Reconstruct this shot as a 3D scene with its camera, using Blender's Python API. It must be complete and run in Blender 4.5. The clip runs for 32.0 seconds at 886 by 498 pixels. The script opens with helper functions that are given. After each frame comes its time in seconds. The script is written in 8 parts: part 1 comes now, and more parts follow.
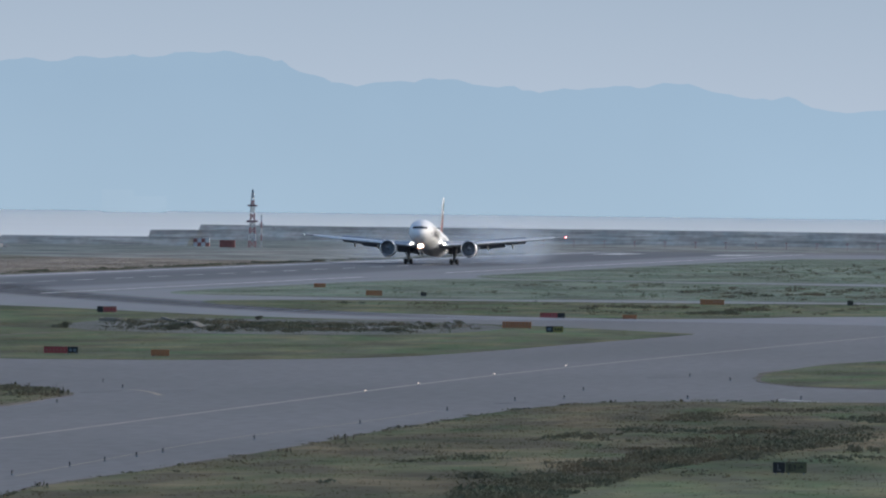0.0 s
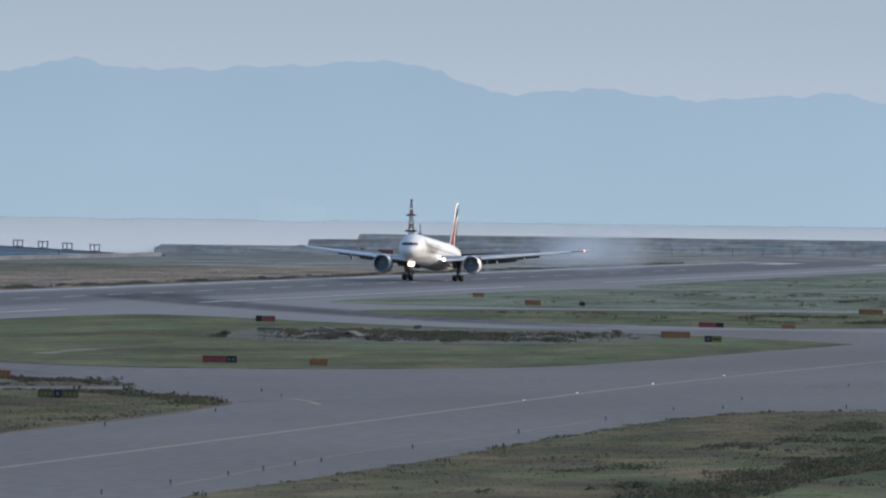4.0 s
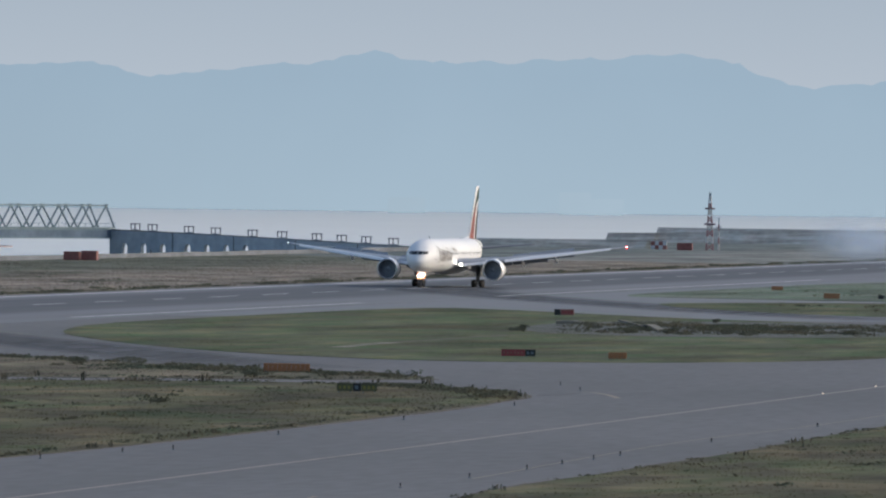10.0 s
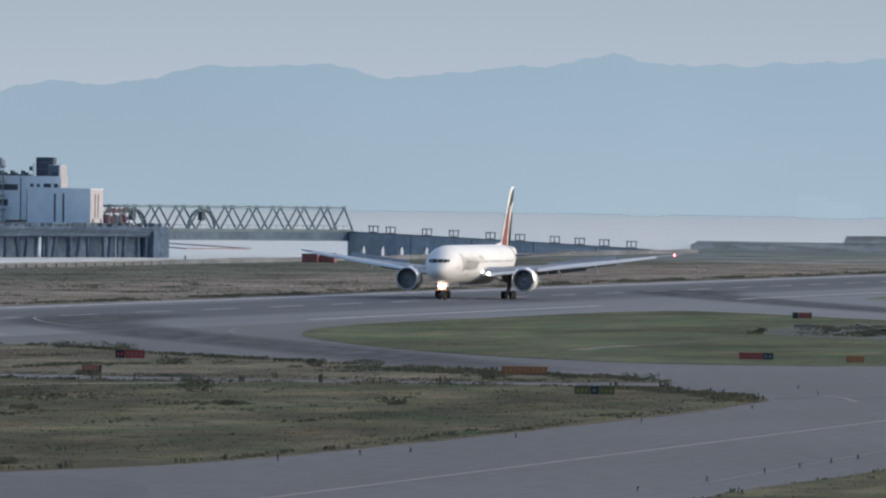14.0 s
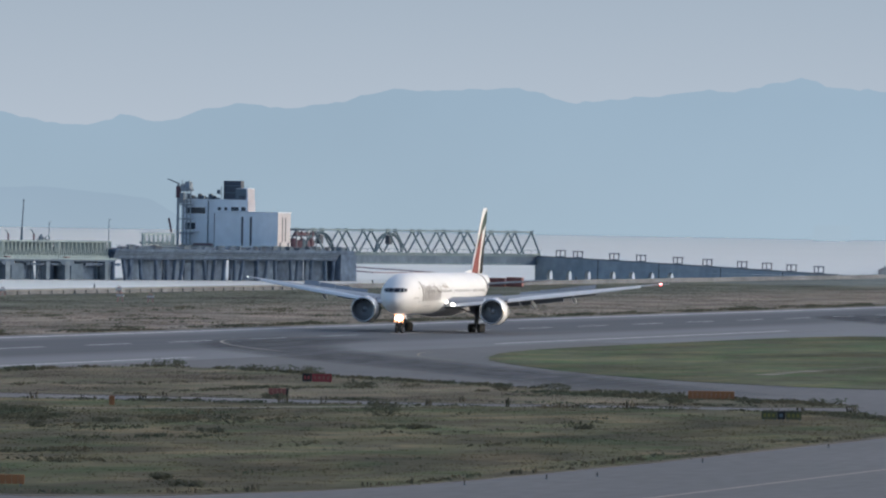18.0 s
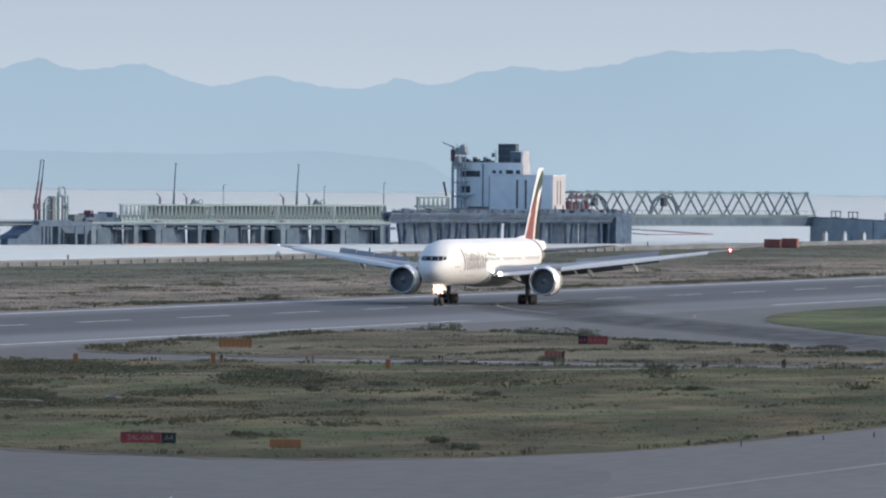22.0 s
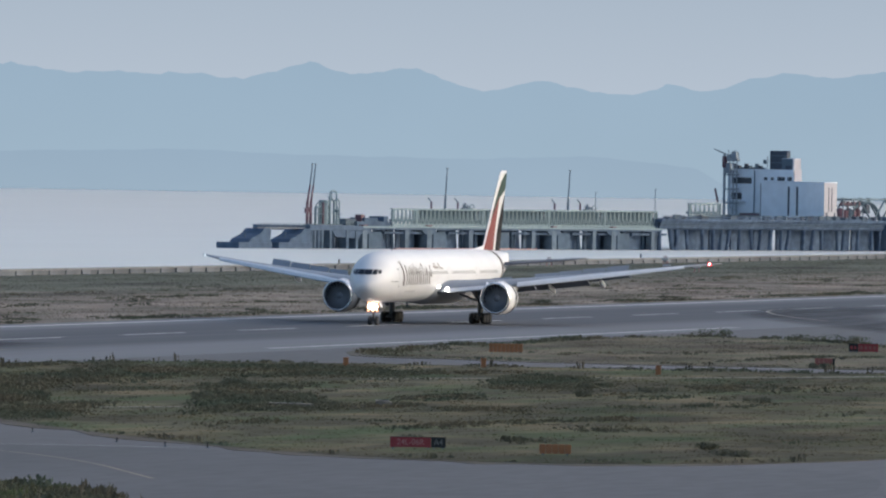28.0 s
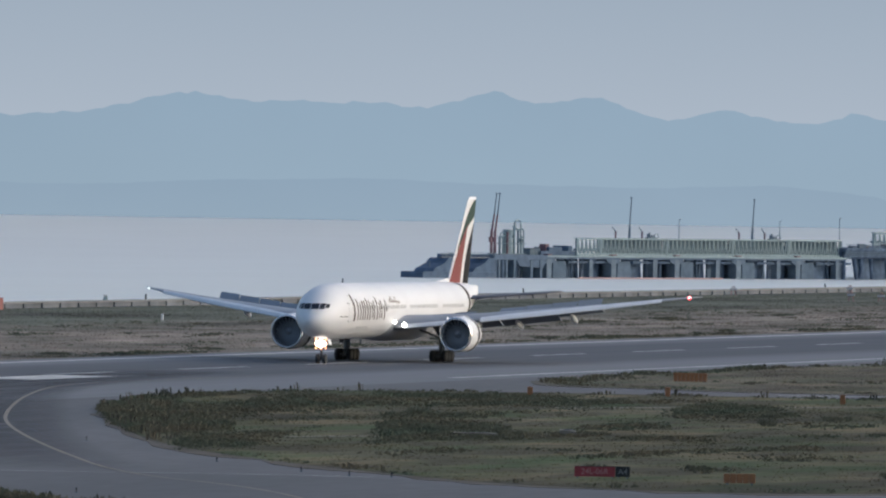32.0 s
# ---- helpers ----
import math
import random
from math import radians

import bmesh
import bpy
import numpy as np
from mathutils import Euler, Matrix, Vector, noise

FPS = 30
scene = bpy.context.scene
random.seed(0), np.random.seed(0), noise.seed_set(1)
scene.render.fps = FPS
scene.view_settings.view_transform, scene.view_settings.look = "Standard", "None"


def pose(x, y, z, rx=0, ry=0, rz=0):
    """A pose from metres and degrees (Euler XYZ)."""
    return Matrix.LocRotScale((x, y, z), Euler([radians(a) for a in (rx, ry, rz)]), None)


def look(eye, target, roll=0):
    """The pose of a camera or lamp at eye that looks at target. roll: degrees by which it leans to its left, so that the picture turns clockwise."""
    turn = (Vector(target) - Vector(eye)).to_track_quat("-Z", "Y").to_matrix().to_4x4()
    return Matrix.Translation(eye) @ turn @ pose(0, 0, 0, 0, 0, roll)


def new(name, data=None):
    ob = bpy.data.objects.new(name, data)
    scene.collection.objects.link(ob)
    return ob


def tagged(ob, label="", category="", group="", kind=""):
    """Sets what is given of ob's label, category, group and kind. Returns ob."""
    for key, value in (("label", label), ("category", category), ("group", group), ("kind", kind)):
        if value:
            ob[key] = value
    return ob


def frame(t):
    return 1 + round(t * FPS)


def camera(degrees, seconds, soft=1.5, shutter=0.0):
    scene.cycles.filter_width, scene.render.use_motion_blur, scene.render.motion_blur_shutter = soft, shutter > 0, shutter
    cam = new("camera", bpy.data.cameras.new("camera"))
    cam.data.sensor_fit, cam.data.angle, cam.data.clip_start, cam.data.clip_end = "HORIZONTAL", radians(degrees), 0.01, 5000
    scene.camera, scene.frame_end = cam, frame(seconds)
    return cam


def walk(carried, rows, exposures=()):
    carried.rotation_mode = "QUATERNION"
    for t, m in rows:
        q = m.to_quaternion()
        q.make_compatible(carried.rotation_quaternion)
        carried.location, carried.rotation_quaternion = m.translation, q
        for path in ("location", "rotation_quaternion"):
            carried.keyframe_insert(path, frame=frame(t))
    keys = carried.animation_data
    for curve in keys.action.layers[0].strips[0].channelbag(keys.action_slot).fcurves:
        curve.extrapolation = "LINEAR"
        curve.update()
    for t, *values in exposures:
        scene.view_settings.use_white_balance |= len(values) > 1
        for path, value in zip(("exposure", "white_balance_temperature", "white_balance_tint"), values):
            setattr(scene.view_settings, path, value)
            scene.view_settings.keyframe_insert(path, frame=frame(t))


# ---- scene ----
# The camera stands on a viewing terrace and pans after the aircraft through a long lens.
# The world: runway along y, the aircraft rolls towards -y, the camera at the origin.
EYE = 19.24
cam = camera(4.271, 32.0, soft=2.2)
# seconds, yaw to the left, pitch, roll to the left (degrees)
PAN = [(0.0, 6.8182, -0.3124, 0.704), (0.5, 6.8384, -0.3151, 0.778), (1.0, 6.968, -0.3415, 0.789), (1.5, 7.0672, -0.364, 0.758),
    (2.0, 7.1405, -0.3878, 0.976), (2.5, 7.218, -0.3936, 0.837), (3.0, 7.3718, -0.3256, 0.8), (3.5, 7.4749, -0.2644, 0.75),
    (5.5, 7.8881, -0.3621, 0.839), (6.0, 7.9455, -0.3677, 0.765), (6.5, 8.0729, -0.3698, 0.714), (7.0, 8.1953, -0.3654, 0.736),
    (7.5, 8.3126, -0.3891, 0.759), (8.0, 8.4656, -0.4495, 0.762), (8.5, 8.6136, -0.4754, 0.698), (9.0, 8.7582, -0.3784, 0.699),
    (9.5, 8.8977, -0.3448, 0.542), (10.0, 9.024, -0.3252, 0.701), (10.5, 9.1085, -0.3234, 0.764), (11.0, 9.2742, -0.3403, 0.888),
    (11.5, 9.483, -0.3499, 0.794), (12.0, 9.5916, -0.3415, 0.781), (12.5, 9.5044, -0.2776, 0.804), (13.0, 9.522, -0.2684, 0.866),
    (13.5, 9.7414, -0.3154, 0.777), (14.0, 10.1724, -0.3267, 0.821), (14.5, 10.4936, -0.3416, 0.842),
    (16.5, 10.7368, -0.3758, 0.792), (17.0, 10.9637, -0.3294, 0.832), (17.5, 11.133, -0.2611, 0.844),
    (18.0, 11.0763, -0.2235, 0.986), (18.5, 11.1382, -0.2645, 0.805), (19.0, 11.3398, -0.3273, 0.769),
    (19.5, 11.4926, -0.3353, 0.652), (20.0, 11.6975, -0.3447, 0.58), (20.5, 11.803, -0.3862, 0.604),
    (21.0, 11.9227, -0.4497, 0.505), (21.5, 12.2091, -0.5343, 0.594), (22.0, 12.4011, -0.4219, 0.565),
    (22.5, 12.5355, -0.3009, 0.676), (23.0, 12.5489, -0.2515, 0.692), (23.5, 12.631, -0.3422, 0.629),
    (24.0, 12.7362, -0.3758, 0.656), (24.5, 12.8107, -0.354, 0.576), (25.0, 12.9506, -0.3351, 0.618),
    (25.5, 13.1457, -0.3653, 0.642), (27.5, 13.6169, -0.4235, 0.924), (28.0, 13.7108, -0.4121, 0.936),
    (28.5, 13.8863, -0.4065, 0.888), (29.0, 14.0197, -0.4053, 0.949), (29.5, 14.132, -0.4253, 0.995),
    (30.0, 14.2367, -0.4163, 1.016), (30.5, 14.349, -0.3561, 0.941), (31.0, 14.4406, -0.3158, 0.894),
    (31.5, 14.4641, -0.2938, 0.883), (32.0, 14.5994, -0.2848, 0.927)]
ROLL_OUT = [(0, 2823.5), (1, 2753.6), (2, 2685.4), (3, 2613.2), (4, 2540.4), (5, 2468.6), (6, 2399.6), (7, 2335.2), (8, 2272.6),
    (9, 2209.6), (10, 2149.8), (11, 2091.8), (12, 2037.8), (13, 1983.4), (14, 1928.0), (15, 1882.0), (16, 1830.2), (17, 1783.3),
    (18, 1737.4), (19, 1693.2), (20, 1652.9), (21, 1613.5), (22, 1576.5), (23, 1541.9), (24, 1509.7), (25, 1478.8), (26, 1449.5),
    (27, 1420.4), (28, 1392.2), (29, 1364.8), (30, 1337.8), (31, 1312.0), (32, 1285.7)]

walk(cam, [(t, pose(0, 0, EYE, 90 + pitch, -lean, yaw)) for t, yaw, pitch, lean in PAN],
     exposures=[(0.0, 0.40, 6080, 10), (3.3, 0.40, 6080, 10), (5.4, 0.37, 6460, 10), (14.5, 0.37, 6370, 10), (21.0, 0.38, 6330, 10), (22.0, 0.62, 6370, 10), (23.0, 0.42, 6330, 10), (31.1, 0.37, 6270, 10), (32.0, 0.23, 6240, 10)])

# ---- light: hazy evening sky, low veiled sun ahead on the right ----
SUN_AZ, SUN_EL = 62.0, 23.0          # degrees clockwise from +y, degrees up
world = bpy.data.worlds.new("sky")
scene.world = world
world.use_nodes = True
wn = world.node_tree.nodes
wn.clear()
w_out, w_bg, w_sky = wn.new("ShaderNodeOutputWorld"), wn.new("ShaderNodeBackground"), wn.new("ShaderNodeTexSky")
w_sky.sky_type, w_sky.sun_disc = "NISHITA", False
w_sky.sun_elevation, w_sky.sun_rotation = radians(SUN_EL), radians(SUN_AZ)
w_sky.air_density, w_sky.dust_density, w_sky.ozone_density = 1.0, 3.0, 1.5
w_bg.inputs["Strength"].default_value = 0.15
world.node_tree.links.new(w_sky.outputs[0], w_bg.inputs[0])
world.node_tree.links.new(w_bg.outputs[0], w_out.inputs[0])
sun = new("sun", bpy.data.lights.new("sun", "SUN"))
sun.data.energy, sun.data.angle, sun.data.color = 0.62, radians(28), (1.0, 0.95, 0.90)
sun.matrix_world = look((math.sin(radians(SUN_AZ)) * 100, math.cos(radians(SUN_AZ)) * 100, 100 * math.tan(radians(SUN_EL))), (0, 0, 0))


# ---- materials ----
def shader(name, color, rough=0.6, metal=0.0, spread=0.12, grain=1.0, coarse=0.05, stretch=(1, 1, 1), bump=0.0, tint=None, spec=0.3, island=0.0, through_leaf=0.0, upright=0.0):
    """Principled paint with variation at two scales: grain (1/m) and coarse stains (1/m), tint: the second colour of the stains."""
    m = bpy.data.materials.new(name)
    m.use_nodes = True
    n, l = m.node_tree.nodes, m.node_tree.links
    b = n["Principled BSDF"]
    b.inputs["Roughness"].default_value, b.inputs["Metallic"].default_value = rough, metal
    b.inputs["Specular IOR Level"].default_value = spec
    geo, mp = n.new("ShaderNodeTexCoord"), n.new("ShaderNodeMapping")
    mp.inputs["Scale"].default_value = stretch
    l.new(geo.outputs["Object"], mp.inputs[0])
    fine, big, mix, mix2, ramp = n.new("ShaderNodeTexNoise"), n.new("ShaderNodeTexNoise"), n.new("ShaderNodeMixRGB"), n.new("ShaderNodeMixRGB"), n.new("ShaderNodeMapRange")
    fine.inputs["Scale"].default_value, big.inputs["Scale"].default_value = grain, coarse
    fine.inputs["Detail"].default_value, big.inputs["Detail"].default_value = 3, 4
    for tex in (fine, big):
        l.new(mp.outputs[0], tex.inputs["Vector"])
    tint = tint or tuple(c * (1 - 2 * spread) for c in color)
    mix.inputs["Color1"].default_value, mix.inputs["Color2"].default_value = (*color, 1), (*tint, 1)
    ramp.inputs["From Min"].default_value, ramp.inputs["From Max"].default_value = 0.38, 0.64
    l.new(big.outputs["Fac"], ramp.inputs["Value"])
    l.new(ramp.outputs[0], mix.inputs["Fac"])
    mix2.blend_type = "MULTIPLY"
    mix2.inputs["Fac"].default_value = 1.0
    shade = n.new("ShaderNodeMapRange")
    shade.inputs["From Min"].default_value, shade.inputs["From Max"].default_value = 0.3, 0.7
    shade.inputs["To Min"].default_value, shade.inputs["To Max"].default_value = 1 - spread, 1 + spread
    l.new(fine.outputs["Fac"], shade.inputs["Value"])
    l.new(mix.outputs[0], mix2.inputs["Color1"])
    last = shade.outputs[0]
    if island:
        g, r, mul = n.new("ShaderNodeNewGeometry"), n.new("ShaderNodeMapRange"), n.new("ShaderNodeMath")
        r.inputs["To Min"].default_value, r.inputs["To Max"].default_value = 1 - island, 1 + island
        mul.operation = "MULTIPLY"
        l.new(g.outputs["Random Per Island"], r.inputs["Value"])
        l.new(r.outputs[0], mul.inputs[0])
        l.new(last, mul.inputs[1])
        last = mul.outputs[0]
    l.new(last, mix2.inputs["Color2"])
    l.new(mix2.outputs[0], b.inputs["Base Color"])
    if through_leaf:
        tl, ms = n.new("ShaderNodeBsdfTranslucent"), n.new("ShaderNodeMixShader")
        ms.inputs["Fac"].default_value = through_leaf
        l.new(mix2.outputs[0], tl.inputs["Color"])
        l.new(b.outputs[0], ms.inputs[1])
        l.new(tl.outputs[0], ms.inputs[2])
        l.new(ms.outputs[0], n["Material Output"].inputs["Surface"])
    if upright:
        # soft foliage: blades catch the light much as the sward they make up
        own, up, both = n.new("ShaderNodeNewGeometry"), n.new("ShaderNodeCombineXYZ"), n.new("ShaderNodeMixRGB")
        up.inputs["Z"].default_value, both.inputs["Fac"].default_value = 1.0, upright
        l.new(own.outputs["Normal"], both.inputs["Color1"])
        l.new(up.outputs[0], both.inputs["Color2"])
        l.new(both.outputs[0], b.inputs["Normal"])
    if bump:
        bp = n.new("ShaderNodeBump")
        bp.inputs["Strength"].default_value, bp.inputs["Distance"].default_value = bump, 0.05
        l.new(fine.outputs["Fac"], bp.inputs["Height"])
        l.new(bp.outputs[0], b.inputs["Normal"])
    return m


def glow(name, color, strength):
    m = bpy.data.materials.new(name)
    m.use_nodes = True
    b = m.node_tree.nodes["Principled BSDF"]
    b.inputs["Base Color"].default_value = (*color, 1)
    b.inputs["Emission Color"].default_value, b.inputs["Emission Strength"].default_value = (*color, 1), strength
    return m


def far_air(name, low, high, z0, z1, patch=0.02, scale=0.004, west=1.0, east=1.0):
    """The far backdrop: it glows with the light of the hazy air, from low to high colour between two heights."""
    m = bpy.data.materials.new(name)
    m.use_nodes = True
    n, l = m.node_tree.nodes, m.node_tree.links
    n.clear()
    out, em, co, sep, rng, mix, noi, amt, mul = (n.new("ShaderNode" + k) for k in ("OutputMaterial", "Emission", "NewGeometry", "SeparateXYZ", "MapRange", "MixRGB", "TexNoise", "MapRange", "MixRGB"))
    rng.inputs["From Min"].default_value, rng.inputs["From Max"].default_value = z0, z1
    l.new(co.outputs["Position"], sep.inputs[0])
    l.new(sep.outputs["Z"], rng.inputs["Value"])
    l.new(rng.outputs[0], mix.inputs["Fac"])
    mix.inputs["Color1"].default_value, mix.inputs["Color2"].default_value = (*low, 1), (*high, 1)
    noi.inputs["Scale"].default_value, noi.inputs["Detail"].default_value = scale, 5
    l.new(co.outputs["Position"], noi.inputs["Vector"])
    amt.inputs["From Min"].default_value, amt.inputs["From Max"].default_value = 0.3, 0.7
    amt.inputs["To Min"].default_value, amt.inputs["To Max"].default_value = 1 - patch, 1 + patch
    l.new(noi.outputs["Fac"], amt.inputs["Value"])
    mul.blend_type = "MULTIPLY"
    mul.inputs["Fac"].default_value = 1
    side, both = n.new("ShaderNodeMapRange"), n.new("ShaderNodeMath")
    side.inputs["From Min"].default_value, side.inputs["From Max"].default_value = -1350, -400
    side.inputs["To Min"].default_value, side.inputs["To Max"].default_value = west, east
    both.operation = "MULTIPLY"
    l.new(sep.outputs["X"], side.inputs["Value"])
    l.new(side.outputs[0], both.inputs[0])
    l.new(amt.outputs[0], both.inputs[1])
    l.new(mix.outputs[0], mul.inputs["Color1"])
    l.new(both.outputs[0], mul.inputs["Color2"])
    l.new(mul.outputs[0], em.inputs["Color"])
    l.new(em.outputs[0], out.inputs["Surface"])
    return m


def turf(name, green, tan, brown, band=None, soft=1.0, leafy=0.0):
    """Sward in drifts of green, straw and dull brown; band: (x of its start, x of its end, colour) for a strip along the shore."""
    m = shader(name, green, 0.95, spread=0.15, grain=0.5, coarse=0.10, stretch=(1, 0.3, 1), tint=tan, spec=0.08, upright=soft, island=0.06 if leafy else 0.0, through_leaf=leafy)
    n, l = m.node_tree.nodes, m.node_tree.links
    mix = next(q for q in n if q.type == "MIX_RGB" and q.blend_type == "MIX" and q.outputs[0].links and q.outputs[0].links[0].to_node.type == "MIX_RGB")
    into = mix.outputs[0].links[0].to_socket
    co, mp, noi, ramp, second = n.new("ShaderNodeTexCoord"), n.new("ShaderNodeMapping"), n.new("ShaderNodeTexNoise"), n.new("ShaderNodeMapRange"), n.new("ShaderNodeMixRGB")
    mp.inputs["Scale"].default_value, mp.inputs["Location"].default_value = (1, 0.28, 1), (37, 11, 5)
    noi.inputs["Scale"].default_value, noi.inputs["Detail"].default_value = 0.16, 5
    ramp.inputs["From Min"].default_value, ramp.inputs["From Max"].default_value, ramp.inputs["To Max"].default_value = 0.45, 0.60, 0.95
    second.inputs["Color2"].default_value = (*brown, 1)
    l.new(co.outputs["Object"], mp.inputs[0])
    l.new(mp.outputs[0], noi.inputs["Vector"])
    l.new(noi.outputs["Fac"], ramp.inputs["Value"])
    l.new(mix.outputs[0], second.inputs["Color1"])
    l.new(ramp.outputs[0], second.inputs["Fac"])
    last = second.outputs[0]
    if band:
        sep, wob, edge, third = n.new("ShaderNodeSeparateXYZ"), n.new("ShaderNodeMath"), n.new("ShaderNodeMapRange"), n.new("ShaderNodeMixRGB")
        l.new(co.outputs["Object"], sep.inputs[0])
        wob.operation, wob.inputs[1].default_value = "MULTIPLY_ADD", 70.0
        l.new(noi.outputs["Fac"], wob.inputs[0])
        l.new(sep.outputs["X"], wob.inputs[2])
        edge.inputs["From Min"].default_value, edge.inputs["From Max"].default_value = band[0] + 35, band[1] + 35
        edge.inputs["To Min"].default_value, edge.inputs["To Max"].default_value = 0.9, 0.0
        l.new(wob.outputs[0], edge.inputs["Value"])
        third.inputs["Color2"].default_value = (*band[2], 1)
        l.new(last, third.inputs["Color1"])
        l.new(edge.outputs[0], third.inputs["Fac"])
        last = third.outputs[0]
    macro, wide, tone, third_mix = n.new("ShaderNodeTexNoise"), n.new("ShaderNodeMapping"), n.new("ShaderNodeMapRange"), n.new("ShaderNodeMixRGB")
    wide.inputs["Scale"].default_value, wide.inputs["Location"].default_value = (0.055, 0.014, 1), (3, 7, 1)
    macro.inputs["Scale"].default_value, macro.inputs["Detail"].default_value, macro.inputs["Roughness"].default_value = 1.0, 5, 0.6
    tone.inputs["From Min"].default_value, tone.inputs["From Max"].default_value = 0.34, 0.66
    tone.inputs["To Min"].default_value, tone.inputs["To Max"].default_value = 0.58, 1.32
    third_mix.blend_type, third_mix.inputs["Fac"].default_value = "MULTIPLY", 1.0
    l.new(co.outputs["Object"], wide.inputs[0])
    l.new(wide.outputs[0], macro.inputs["Vector"])
    l.new(macro.outputs["Fac"], tone.inputs["Value"])
    l.new(last, third_mix.inputs["Color1"])
    l.new(tone.outputs[0], third_mix.inputs["Color2"])
    l.new(third_mix.outputs[0], into)
    return m


def runway_material():
    """Grooved asphalt with rubber streaks that thicken towards the wheel tracks."""
    m = shader("grooved_asphalt", (0.172, 0.178, 0.192), 0.72, spread=0.07, grain=0.4, coarse=0.05, stretch=(1, 0.06, 1), tint=(0.146, 0.150, 0.162), spec=0.28)
    n, l = m.node_tree.nodes, m.node_tree.links
    b = n["Principled BSDF"]
    plain = b.inputs["Base Color"].links[0].from_socket
    co, sep, off, away, bell, mp, noi, amt, mul, mix = (n.new("ShaderNode" + k) for k in ("TexCoord", "SeparateXYZ", "Math", "Math", "MapRange", "Mapping", "TexNoise", "MapRange", "Math", "MixRGB"))
    l.new(co.outputs["Object"], sep.inputs[0])
    off.operation, off.inputs[1].default_value, away.operation = "ADD", 340.0, "ABSOLUTE"
    l.new(sep.outputs["X"], off.inputs[0])
    l.new(off.outputs[0], away.inputs[0])
    bell.interpolation_type = "SMOOTHSTEP"
    bell.inputs["From Min"].default_value, bell.inputs["From Max"].default_value = 13.0, 24.0
    bell.inputs["To Min"].default_value, bell.inputs["To Max"].default_value = 1.0, 0.0
    l.new(away.outputs[0], bell.inputs["Value"])
    mp.inputs["Scale"].default_value = (0.45, 0.006, 1)
    noi.inputs["Scale"].default_value, noi.inputs["Detail"].default_value = 1.0, 4
    l.new(co.outputs["Object"], mp.inputs[0])
    l.new(mp.outputs[0], noi.inputs["Vector"])
    amt.inputs["From Min"].default_value, amt.inputs["From Max"].default_value = 0.3, 0.62
    amt.inputs["To Min"].default_value, amt.inputs["To Max"].default_value = 0.65, 1.0
    l.new(noi.outputs["Fac"], amt.inputs["Value"])
    mul.operation = "MULTIPLY"
    l.new(bell.outputs[0], mul.inputs[0])
    l.new(amt.outputs[0], mul.inputs[1])
    l.new(mul.outputs[0], mix.inputs["Fac"])
    l.new(plain, mix.inputs["Color1"])
    mix.inputs["Color2"].default_value = (0.068, 0.071, 0.082, 1)
    l.new(mix.outputs[0], b.inputs["Base Color"])
    return m


M_APRON = shader("worn_asphalt", (0.131, 0.131, 0.137), 0.75, spread=0.13, grain=0.8, coarse=0.03, stretch=(1, 0.2, 1), tint=(0.106, 0.107, 0.112), spec=0.28)
M_DARK_ASPHALT = shader("newer_asphalt", (0.112, 0.113, 0.119), 0.75, spread=0.13, grain=0.8, coarse=0.04, stretch=(1, 0.2, 1), tint=(0.094, 0.096, 0.101), spec=0.26)
M_RUNWAY = runway_material()
M_WHITE_LINE = shader("white_marking", (0.58, 0.58, 0.57), 0.7, spread=0.18, grain=1.5, coarse=0.2, tint=(0.36, 0.36, 0.355))
M_YELLOW_LINE = shader("yellow_marking", (0.255, 0.215, 0.165), 0.7, spread=0.2, grain=1.5, coarse=0.2, tint=(0.19, 0.17, 0.145))
M_PALE_LINE = shader("pale_marking", (0.262, 0.236, 0.208), 0.7, spread=0.2, grain=1.0, coarse=0.1, tint=(0.225, 0.208, 0.192))
M_GRAVEL = shader("grey_gravel", (0.135, 0.138, 0.140), 0.95, spread=0.25, grain=0.5, coarse=0.12, tint=(0.088, 0.095, 0.086), spec=0.1)
M_MARGIN = shader("brown_margin", (0.105, 0.092, 0.076), 0.95, spread=0.25, grain=0.5, coarse=0.08, tint=(0.135, 0.125, 0.110), spec=0.1)
M_GRASS = turf("rough_turf", (0.061, 0.082, 0.041), (0.154, 0.128, 0.079), (0.079, 0.075, 0.051))
M_DRY_TURF = turf("dry_turf", (0.098, 0.106, 0.068), (0.190, 0.163, 0.116), (0.130, 0.116, 0.088))
M_SOIL = shader("bare_soil", (0.235, 0.225, 0.20), 0.95, spread=0.2, grain=0.6, coarse=0.1, tint=(0.16, 0.155, 0.125), spec=0.1)
M_LAWN = turf("mown_turf", (0.072, 0.114, 0.056), (0.145, 0.136, 0.076), (0.094, 0.102, 0.068))
M_BLADE = turf("grass_blades", (0.072, 0.095, 0.049), (0.170, 0.142, 0.089), (0.091, 0.086, 0.059), None, 0.55, 0.4)
M_LAWN_BLADE = turf("lawn_blades", (0.088, 0.140, 0.070), (0.142, 0.156, 0.082), (0.112, 0.126, 0.082), None, 0.55, 0.4)
M_DRY_BLADE = turf("dry_grass_blades", (0.158, 0.155, 0.120), (0.255, 0.222, 0.180), (0.180, 0.160, 0.138), None, 0.55, 0.4)
M_LEAF = shader("weed_leaves", (0.083, 0.102, 0.073), 0.85, spread=0.2, grain=0.8, coarse=0.12, stretch=(1, 0.3, 1), tint=(0.124, 0.112, 0.078), spec=0.1, island=0.2, through_leaf=0.25, upright=0.6)
